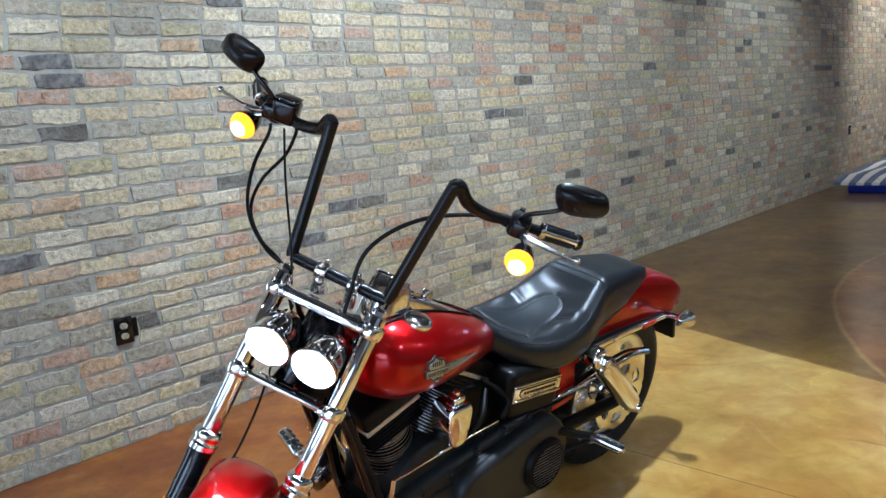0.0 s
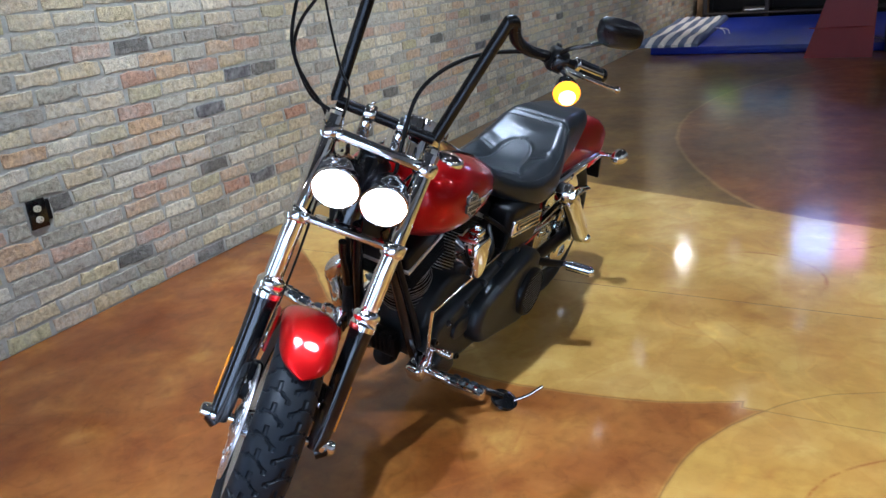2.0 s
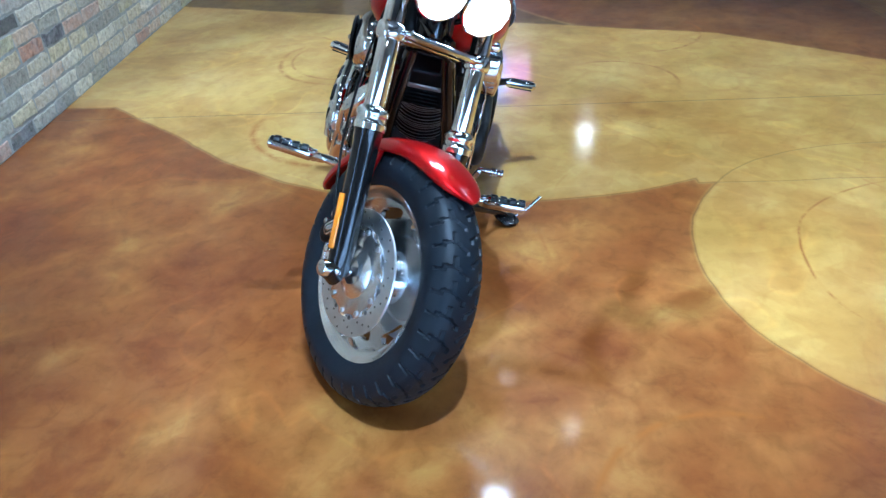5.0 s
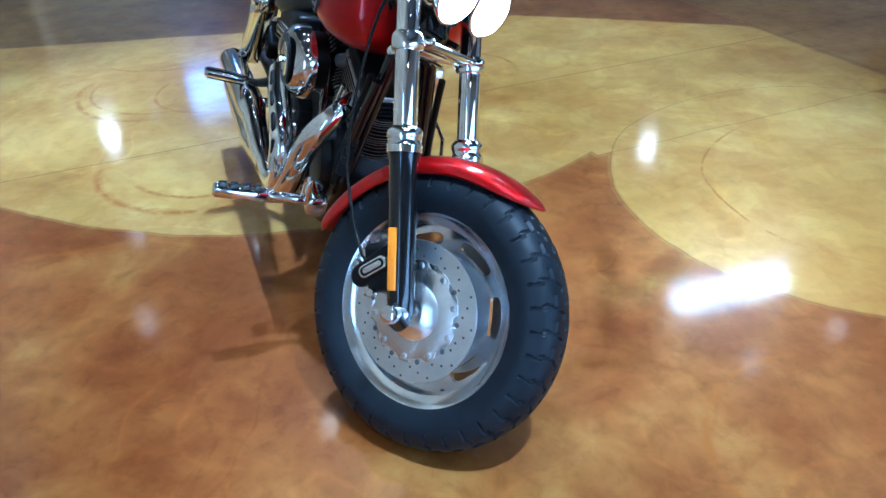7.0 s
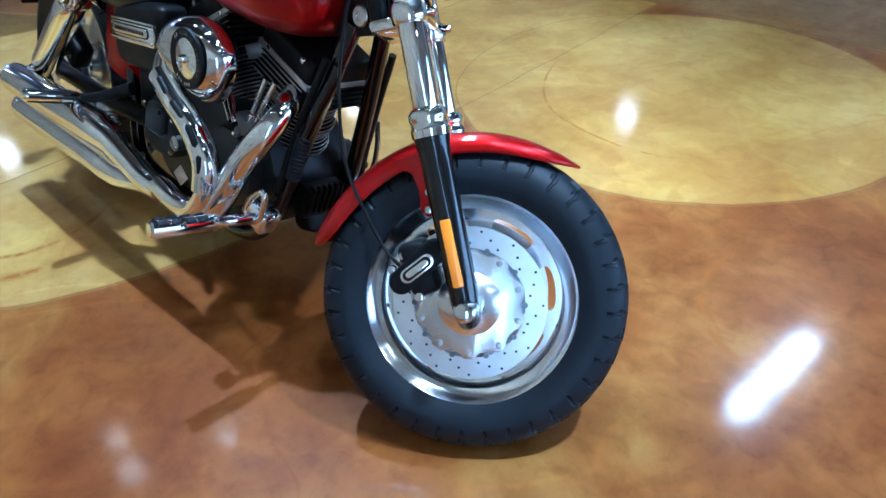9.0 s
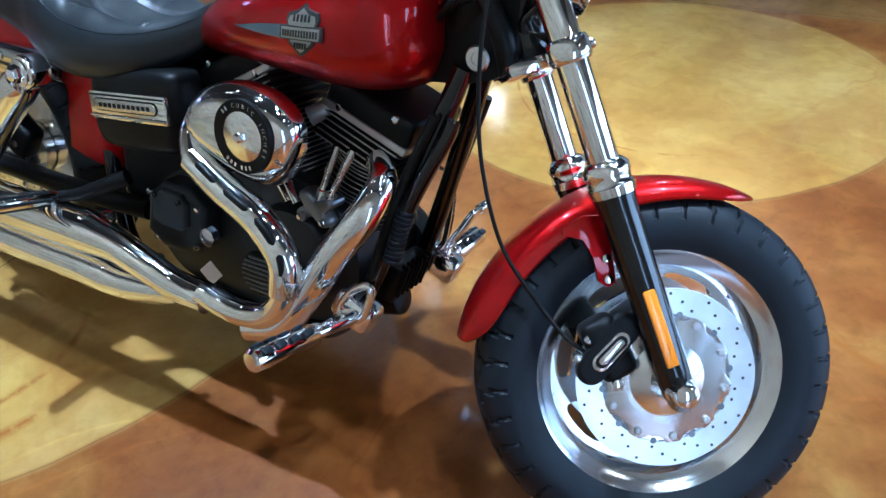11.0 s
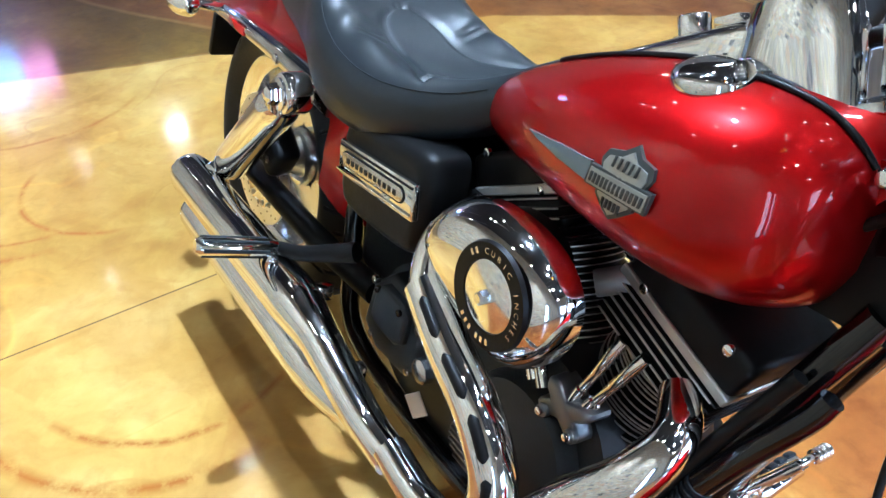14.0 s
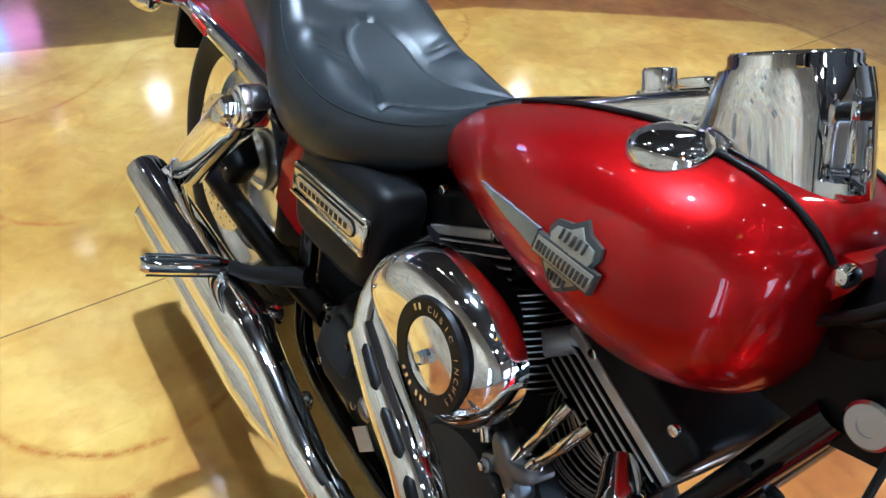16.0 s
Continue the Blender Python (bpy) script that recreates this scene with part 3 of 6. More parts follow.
part("housing", box((0, 0, 0.05), (1.36, 0.22, 0.06), 0.012), white_label, strip)
part("diffuser", box((0, 0, 0.008), (1.30, 0.17, 0.020), 0.006), tube_glow, strip)
for x in (-0.5, 0.5):
    part("stem", rod((x, 0, 0.08), (x, 0, DROP), 0.006, 0.1, 8), white_label, strip)
wash = ceiling_lamp("ceiling_lamp", "warm round lamp close to the brick wall", wash_glow, 0.8)
wash.matrix_basis = pose(12.8, 3.05, LAMP_Z)
# lamps with a beam: over the motorcycle and the floor beside it, and unseen ones added to brighten the brick
def beam_lamp(label, x, y, aim, watts, colour, cone, blend):
    lamp = ceiling_lamp("beam_lamp", label, spot_glow, 0.5)
    lamp.matrix_basis = pose(x, y, LAMP_Z)
    light = bpy.data.lights.new("bulb", "SPOT")
    light.energy, light.color, light.spot_size, light.spot_blend, light.shadow_soft_size = watts, colour, radians(cone), blend, 0.05
    bulb = new("bulb", light)
    bulb.parent = lamp
    bulb.matrix_basis = look((0, 0, -0.06), Vector(aim) - Vector((x, y, LAMP_Z)))


COOL = (0.86, 0.98, 1.12)
for x, y, watts in ((2.80, 1.40, 640.0), (-0.15, 1.28, 660.0), (1.05, 1.50, 60.0), (1.20, -0.50, 190.0), (4.60, 0.80, 95.0), (-0.6, 2.9, 45.0)):
    beam_lamp("round hanging lamp shining straight down", x, y, (x, y + 0.001, 0), watts * BEAM, COOL, 66, 0.55)
# unseen fixtures, added only to raise the brightness of the brick
for x, y, aim, watts, colour in ((5.3, 1.4, (5.8, WALL_Y, 1.0), 290.0, (0.95, 0.97, 1.0)), (8.3, 1.5, (8.8, WALL_Y, 1.1), 215.0, (0.95, 0.97, 1.0)), (12.6, 1.5, (13.4, WALL_Y, 1.2), 330.0, (1.0, 0.88, 0.78)), (13.4, 2.3, (16.2, 2.2, 1.2), 190.0, (1.0, 0.90, 0.80)), (0.7, 2.0, (0.9, WALL_Y, 1.1), 385.0, (0.93, 0.98, 1.05)), (3.0, 2.0, (3.4, WALL_Y, 1.1), 490.0, (0.93, 0.98, 1.05))):
    beam_lamp("unseen hanging lamp added to brighten the brick wall", x, y, aim, watts, colour, 78, 0.9)
copy_thing(strip, pose(1.5, -2.75, LAMP_Z, 0, 0, STRIP_TURN))
side_lamp = ceiling_lamp("ceiling_lamp", "round white ceiling lamp near the brick wall", side_glow)
side_lamp.matrix_basis = pose(-0.8, 2.35, LAMP_Z)

# ---------------------------------------------------------------- motorcycle
# its own axes: x forward from the rear axle, y to its left, z up; it leans on its stand
RIDE = pose(2.66, 1.813, 0.0, -13.0, 0.0, 176.5)
moto = thing("motorcycle", "candy red cruiser motorcycle, headlamps lit, leaning on its side stand", "motorcycle", RIDE)
AX0, AXD = Vector((1.581, 0, 0.293)), Vector((-0.485, 0, 0.875)).normalized()
STEER = Matrix.Translation(AX0) @ Matrix.Rotation(radians(35), 4, AXD) @ Matrix.Translation(-AX0)
FORKX = Matrix.Translation(AX0 + Vector((-0.0180, -0.0201, -0.0127))) @ Matrix.Rotation(0.0658, 4, Vector((-0.8022, 0.4412, 0.4023))) @ Matrix.Translation(-AX0) @ STEER   # fork and wheel
FRONT = Vector((1.617, 0, 0.289))
WHEEL = Vector((1.616, 0, 0.299))      # front axle
FORK = Vector((-0.485, 0, 0.875)).normalized()
FORE = Vector((0.875, 0, 0.485)).normalized()


def on_fork(s, y=0.0, ahead=0.0):
    return FRONT + (WHEEL - FRONT) * max(0.0, 1 - s / 0.34) + FORK * s + FORE * ahead + Vector((0, y, 0))


def tyre(centre, R, half, bead, tread):
    """A tyre round the y axis with cut zigzag grooves."""
    seg, across = 720, 48
    bm = bmesh.new()
    rows = []
    prof = []
    for j in range(across + 1):
        u = -1 + 2 * j / across
        a = u * 1.92
        y = half * math.sin(max(-math.pi / 2, min(math.pi / 2, a * 0.86)))
        r = R - (R - bead) * (abs(u) ** 2.6)
        prof.append((u, y * (1 - 0.24 * max(0.0, (abs(u) - 0.76) / 0.24) ** 2), r))
    for i in range(seg):
        t = 2 * math.pi * i / seg
        ring = []
        for u, y, r in prof:
            cut, v = 0.0, abs(u)
            ph = (i / seg * tread + (0.5 if u > 0 else 0.0)) % 1.0
            if 0.04 < v < 0.74:
                zig = 0.10 + (v - 0.04) * 1.5 if v < 0.30 else 0.49 + (v - 0.30) * 0.25 if v < 0.52 else 0.40 + (v - 0.52) * 0.2
                d = abs(ph - zig)
                if min(d, 1 - d) < (0.055 if v < 0.45 else 0.068):
                    cut = 0.0048
                if 0.27 < v < 0.335 and 0.49 < ph < 0.94:
                    cut = 0.0048
                if 0.50 < v < 0.55 and 0.38 < ph < 0.60:
                    cut = 0.0048
                if 0.04 < v < 0.10 and ph < 0.16:
                    cut = 0.0048
            side = math.copysign(cut * 0.55 * max(0.0, min(1.0, (v - 0.35) / 0.3)), u)
            ring.append(bm.verts.new((centre[0] + math.cos(t) * (r - cut), centre[1] + y - side, centre[2] + math.sin(t) * (r - cut))))
        rows.append(ring)
    for i in range(seg):
        a, b = rows[i], rows[(i + 1) % seg]
        for j in range(across):
            bm.faces.new((a[j], a[j + 1], b[j + 1], b[j]))
    return bm


def slotted_disc(centre, r0, r1, y, thick, count, slot_r, slot_len, slot_w):
    """A round plate with rounded slots cut through it."""
    bm = bmesh.new()
    n = 32
    layers = {}
    for side in (0, 1):
        yy = y + (thick if side else 0.0)
        for k in range(count):
            mid = 2 * math.pi * (k + 0.5) / count
            w = math.pi / count
            outer, inner = [], []
            for i in range(n):
                a = 2 * math.pi * i / n + math.pi / n
                c, s = math.cos(a), math.sin(a)
                q = max(abs(c), abs(s))
                uu, vv = c / q, s / q
                ang, rad = mid + uu * w, (r0 + r1) / 2 + vv * (r1 - r0) / 2
                outer.append((rad * math.cos(ang), rad * math.sin(ang)))
                e = 0.5
                us, vs_ = math.copysign(abs(c) ** e, c), math.copysign(abs(s) ** e, s)
                ang, rad = mid + us * slot_len, slot_r + vs_ * slot_w
                inner.append((rad * math.cos(ang), rad * math.sin(ang)))
            vo = [bm.verts.new((centre[0] + p[0], centre[1] + yy, centre[2] + p[1])) for p in outer]
            vi = [bm.verts.new((centre[0] + p[0], centre[1] + yy, centre[2] + p[1])) for p in inner]
            layers[side, k] = (vo, vi)
            for i in range(n):
                f = (vo[i], vo[(i + 1) % n], vi[(i + 1) % n], vi[i])
                bm.faces.new(f if side else f[::-1])
    for k in range(count):
        a, b = layers[0, k][1], layers[1, k][1]
        for i in range(n):
            bm.faces.new((a[i], a[(i + 1) % n], b[(i + 1) % n], b[i]))
    bmesh.ops.remove_doubles(bm, verts=bm.verts, dist=0.0004)
    return bm


def wheel(name, centre, R, half, lip, label, xf, discs):
    c = Vector(centre)
    rim = part(name, lathe([(lip * 0.86, -half * 0.50), (lip * 0.95, -half * 0.60), (lip * 0.99, -half * 0.74), (lip * 1.02, -half * 0.76), (lip * 1.03, -half * 0.68), (lip * 0.95, -half * 0.3),
                            (lip * 0.95, half * 0.3), (lip * 1.03, half * 0.68), (lip * 1.02, half * 0.76), (lip * 0.99, half * 0.74), (lip * 0.95, half * 0.60), (lip * 0.86, half * 0.50), (lip * 0.84, half * 0.2), (lip * 0.84, -half * 0.2)],
                           c, (0, 1, 0), 72, True), rim_alu, moto, label, xf)
    part("tyre", tyre(c, R, half, lip * 0.985, 36), rubber, rim, "black rubber tyre with zigzag tread", xf, sharp=25)
    part("web", slotted_disc(c, lip * 0.30, lip * 0.87, half * 0.02, half * 0.20, 7, lip * 0.715, 0.29, lip * 0.066), rim_alu, rim, "polished slotted wheel disc", xf)
    part("hub", lathe([(0, -half * 1.1), (0.026, -half * 1.1), (0.032, -half * 0.9), (0.040, -half * 0.5), (0.066, -half * 0.3), (0.066, half * 0.3), (0.040, half * 0.5), (0.03, half * 1.1), (0, half * 1.1)], c, (0, 1, 0), 36), polished, rim, "", xf)
    for side in discs:
        y = side * half * 1.10
        disc = part("brake_disc", lathe([(0.106, y - 0.0025), (0.147, y - 0.0025), (0.148, y), (0.147, y + 0.0025), (0.106, y + 0.0025)], c, (0, 1, 0), 72, True), disc_steel, rim, "drilled steel brake disc", xf)
        lobes = []
        for k in range(120):
            a = 2 * math.pi * k / 120
            r = 0.101 + 0.0065 * max(-0.55, min(1.0, 1.9 * math.cos(10 * a)))
            lobes.append((c.x + r * math.cos(a), c.z + r * math.sin(a)))
        part("carrier", extrude(lobes, c.y + y, c.y + y + side * 0.0052, 0.001, 2), cast_alu, disc, "scalloped bright disc carrier", xf)
        part("carrier_cone", lathe([(0.030, 0.016), (0.036, 0.014), (0.062, 0.005), (0.064, 0.003)], c + Vector((0, y, 0)), (0, side, 0), 48), cast_alu, disc, "", xf)
        for k in range(40):
            a = 2 * math.pi * k / 40
            rr = (0.116, 0.127, 0.139)[k % 3]
            p = c + Vector((rr * math.cos(a), y + side * 0.0026, rr * math.sin(a)))
            part("disc_hole", lathe([(0, 0.0006), (0.0024, 0.0006), (0.0027, 0.0)], p, (0, side, 0), 8), badge_dark, disc, "", xf)
        for k in range(10):
            a = 2 * math.pi * (k + 0.5) / 10
            p = c + Vector((0.097 * math.cos(a + 0.314), y + side * 0.002, 0.097 * math.sin(a + 0.314)))
            part("bolt", rod(p, p + Vector((0, side * 0.007, 0)), 0.0065, 0.3, 10), steel, disc, "", xf)
        for k in range(10):
            a = 2 * math.pi * k / 10
            p = c + Vector((0.105 * math.cos(a + 0.314), y + side * 0.0024, 0.105 * math.sin(a + 0.314)))
            part("scallop", lathe([(0, 0.0008), (0.0052, 0.0008), (0.0058, 0.0)], p, (0, side, 0), 12), pewter, disc, "", xf)
        for k in range(5):
            a = 2 * math.pi * k / 5
            p = c + Vector((0.047 * math.cos(a), y + side * 0.002, 0.047 * math.sin(a)))
            part("bolt", rod(p, p + Vector((0, side * 0.006, 0)), 0.006, 0.3, 10), chrome, disc, "", xf)
    return rim


front_wheel = wheel("front_wheel", WHEEL + Vector((0.0, -0.004, 0)), 0.302, 0.067, 0.209, "polished aluminium front wheel", FORKX, (-1, 1))
REAR = Vector((-0.055, 0, 0.326))
rear_wheel = wheel("rear_wheel", REAR, 0.328, 0.092, 0.232, "polished aluminium rear wheel", None, (-1,))


rear_caliper = part("rear_caliper", box((0.075, -0.128, 0.425), (0.120, 0.058, 0.085), 0.016, (0, 35, 0), 3), satin_black, moto, "black rear brake caliper")
for dx in (-0.03, 0.03):
    part("bolt", rod((0.075 + dx, -0.155, 0.425 - dx * 0.7), (0.075 + dx, -0.163, 0.425 - dx * 0.7), 0.009, 0.3, 10), dull_chrome, rear_caliper)

# fork
for s in (-1, 1):
    y = 0.128 * s
    leg = part("fork_slider", tube([on_fork(-0.012, y), on_fork(0.03, y), on_fork(0.18, y), on_fork(0.29, y), on_fork(0.334, y)], [0.024, 0.028, 0.029, 0.030, 0.034], 24, 4), gloss_black, moto, "gloss black fork slider", FORKX)
    part("fork_tube", rod(on_fork(0.33, y), on_fork(0.81, y), 0.0245, 0.1, 28), chrome, moto, "chrome fork tube", FORKX)
    part("collar", lathe([(0.030, 0), (0.036, 0.002), (0.037, 0.016), (0.034, 0.020), (0.034, 0.030), (0.0365, 0.034), (0.0365, 0.044), (0.031, 0.052), (0.0245, 0.056)], on_fork(0.326, y), FORK, 28), chrome, leg, "stepped chrome collar", FORKX)
    part("axle_cap", lathe([(0, 0.028), (0.012, 0.028), (0.018, 0.024), (0.021, 0.014), (0.021, 0.0), (0.024, -0.006), (0.024, -0.016)], WHEEL + Vector((0, s * 0.150, 0)), (0, s, 0), 24), chrome, leg, "chrome axle cap", FORKX)
    part("reflector", box((1.560, s * 0.158, 0.391), (0.020, 0.006, 0.125), 0.003, (0, -30, 0)), amber_plastic, leg, "amber side reflector", FORKX)
    part("axle_lug", tube([on_fork(-0.02, y), WHEEL + Vector((0, s * 0.155, 0))], 0.022, 16, 1), gloss_black, leg, "", FORKX)
axle = part("front_axle", rod(WHEEL + Vector((0, -0.15, 0)), WHEEL + Vector((0, 0.15, 0)), 0.012), chrome, front_wheel, "", FORKX)

for s0, name in ((0.549, "lower_triple_clamp"), (0.769, "upper_triple_clamp")):
    clamp = part(name, box(on_fork(s0, 0, 0.018), (0.028, 0.225, 0.030 if s0 > 0.6 else 0.020), 0.009, (0, -29, 0)), chrome, moto, "polished chrome fork clamp", FORKX)
    part("web", box(on_fork(s0, 0, -0.042), (0.090, 0.17, 0.026), 0.012, (0, -29, 0)), chrome, clamp, "", FORKX)
    for y in (-0.128, 0.128):
        part("clamp_ring", lathe([(0.0245, -0.019), (0.029, -0.019), (0.0325, -0.014), (0.0335, -0.006), (0.0335, 0.006), (0.0325, 0.013), (0.029, 0.018), (0.0245, 0.018)], on_fork(s0, y), FORK, 28), chrome, clamp, "", FORKX)
        part("pinch_bolt", rod(on_fork(s0, y * 0.82, 0.03), on_fork(s0, y * 0.82, 0.047), 0.008, 0.3, 12), chrome, clamp, "", FORKX)
        if name == "upper_triple_clamp":
            part("cap_bolt", lathe([(0, 0.030), (0.014, 0.029), (0.018, 0.023), (0.019, 0.010), (0.0245, 0.008)], on_fork(0.80, y), FORK, 6), chrome, clamp, "", FORKX)
part("steering_head", rod(AX0 + AXD * 0.54, AX0 + AXD * 0.75, 0.036, 0.1, 28), gloss_black, moto, "black steering head")

for k, (dy, r) in enumerate(((-0.050, 0.016), (-0.020, 0.020), (0.020, 0.018))):
    part("wiring_loom", tube([(1.215, dy, 0.905), (1.255, dy * 1.1, 0.850), (1.290, dy * 1.1, 0.790), (1.300, dy, 0.742)], [r * 0.8, r, r * 1.15, r], 14, 5), cable_black, moto, "black taped wiring loom")

# headlamps
for s in (-1, 1):
    c = on_fork(0.641, s * 0.062, 0.072)
    d = Vector((0.985, 0, -0.17)).normalized()
    shell = part("headlamp", lathe([(0.0, -0.115), (0.020, -0.110), (0.039, -0.090), (0.051, -0.055), (0.056, -0.020), (0.058, 0.0), (0.0605, 0.004), (0.0605, 0.012), (0.056, 0.014)], c, d, 40), chrome, moto, "chrome bullet headlamp, lit", STEER)
    part("lens", lathe([(0.0, 0.018), (0.027, 0.017), (0.046, 0.013), (0.0565, 0.008)], c, d, 32), head_glow, shell, "glowing white headlamp lens", STEER)
    part("lamp_bracket", tube([c + Vector((-0.06, 0, -0.05)), c + Vector((-0.08, -0.03 * s, -0.085)), on_fork(0.56, s * 0.03, 0.02)], 0.007, 12, 4), gloss_black, shell, "", STEER)

# front mudguard
def mudguard(centre, rows, n, half_profile, thick=0.004):
    """Rows (angle, radius, half width, drop) from one end to the other; a rounded cross section."""
    rings = []
    for i in range(n + 1):
        a = rows[0][0] + (rows[-1][0] - rows[0][0]) * i / n
        r, w, drop = interp(rows, a)
        t = radians(a)
        out = Vector((math.cos(t), 0, math.sin(t)))
        outer, inner = [], []
        for k in range(-half_profile, half_profile + 1):
            u = k / half_profile
            q = abs(u) ** 2.4
            y = w * math.sin(u * math.pi / 2 * 0.98) if abs(u) < 1 else w * math.copysign(1, u)
            h = r - drop * q
            outer.append(Vector(centre) + out * h + Vector((0, y, 0)))
            inner.append(Vector(centre) + out * (h - thick) + Vector((0, y * 0.965, 0)))
        rings.append(outer + inner[::-1])
    return loft(rings)


fender = part("front_mudguard", mudguard(WHEEL, [(69.5, 0.329, 0.004, 0.001), (71, 0.3285, 0.018, 0.004), (74, 0.328, 0.038, 0.011), (79, 0.327, 0.056, 0.020), (87, 0.326, 0.067, 0.028), (100, 0.325, 0.073, 0.034), (125, 0.325, 0.075, 0.040), (150, 0.327, 0.075, 0.042), (168, 0.333, 0.074, 0.040), (176, 0.336, 0.064, 0.030), (180, 0.336, 0.040, 0.012)], 44, 9), red_paint, moto, "candy red front mudguard", FORKX)
for s in (-1, 1):
    stay = part("stay", extrude([(1.398, 0.512), (1.432, 0.535), (1.478, 0.545), (1.482, 0.515), (1.482, 0.494), (1.494, 0.466), (1.502, 0.440), (1.492, 0.430), (1.474, 0.437), (1.458, 0.474), (1.436, 0.498), (1.404, 0.500)], s * 0.078, s * 0.086, 0.002), red_paint, fender, "red mudguard stay", FORKX)
    for x, z in ((1.478, 0.476), (1.488, 0.444)):
        part("bolt", rod((x, s * 0.085, z), (x, s * 0.094, z), 0.008, 0.3, 10), chrome, stay, "", FORKX)

# brake calipers and hose
for s in (-1, 1):
    c = Vector((1.507, s * 0.088, 0.337))
    cal = part("brake_caliper", box(c, (0.062, 0.052, 0.105), 0.016, (0, -38, 0), 3), satin_black, moto, "black front brake caliper", FORKX)
    piston = part("piston_block", extrude(racetrack((c.x + 0.018, c.z + 0.040), 0.024, (c.x - 0.024, c.z - 0.036), 0.024), s * 0.100, s * 0.117, 0.008, 4), satin_black, cal, "", FORKX)
    part("badge", extrude(racetrack((c.x + 0.011, c.z + 0.020), 0.0140, (c.x - 0.015, c.z - 0.020), 0.0140), s * 0.114, s * 0.122, 0.003), polished, cal, "oval metal caliper badge", FORKX)
    part("badge_field", extrude(racetrack((c.x + 0.010, c.z + 0.018), 0.0100, (c.x - 0.014, c.z - 0.018), 0.0100), s * 0.118, s * 0.1226, 0.001), satin_black, cal, "", FORKX)
    part("badge_bar", extrude(racetrack((c.x + 0.009, c.z + 0.016), 0.0062, (c.x - 0.013, c.z - 0.016), 0.0062), s * 0.119, s * 0.1235, 0.001), polished, cal, "", FORKX)
    for u, v in ((0.042, 0.030), (0.030, -0.020), (-0.036, 0.012), (-0.048, -0.020)):
        part("bolt", rod((c.x + u, s * 0.095, c.z + v), (c.x + u, s * 0.112, c.z + v), 0.0085, 0.3, 12), dull_chrome, cal, "", FORKX)
    part("hose_joint", rod((c.x - 0.020, s * 0.098, c.z - 0.010), (c.x - 0.028, s * 0.098, c.z - 0.014), 0.010, 0.2, 14), dull_chrome, cal, "", FORKX)
    for dz in (0.062, -0.050):
        part("bolt", rod(c + Vector((0.034 + dz * 0.3, s * 0.012, dz)), c + Vector((0.034 + dz * 0.3, s * 0.034, dz)), 0.010, 0.3, 12), chrome, cal, "", FORKX)

# handlebar and controls
BAR_Y, ELB = 0.135, 0.186
SHIFT = {-1: Vector((-0.032, 0.036, 0.004)), 1: Vector((0, 0, 0))}
ELBOW = {s: Vector((1.154, s * ELB, 1.362)) + SHIFT[s] for s in (-1, 1)}
bar_pts = {s: [(1.185, 0.0, 1.015), (1.185, s * 0.10, 1.015), (1.185, s * (BAR_Y - 0.004), 1.016), (1.182, s * BAR_Y, 1.024), ELBOW[s]] for s in (-1, 1)}
bar = part("handlebar", merge(*[tube(bar_pts[s][:3], 0.0150, 18, 1) for s in (-1, 1)], *[tube(bar_pts[s][2:], 0.0160, 18, 1) for s in (-1, 1)]), bar_black, moto, "tall black angular handlebar", STEER)
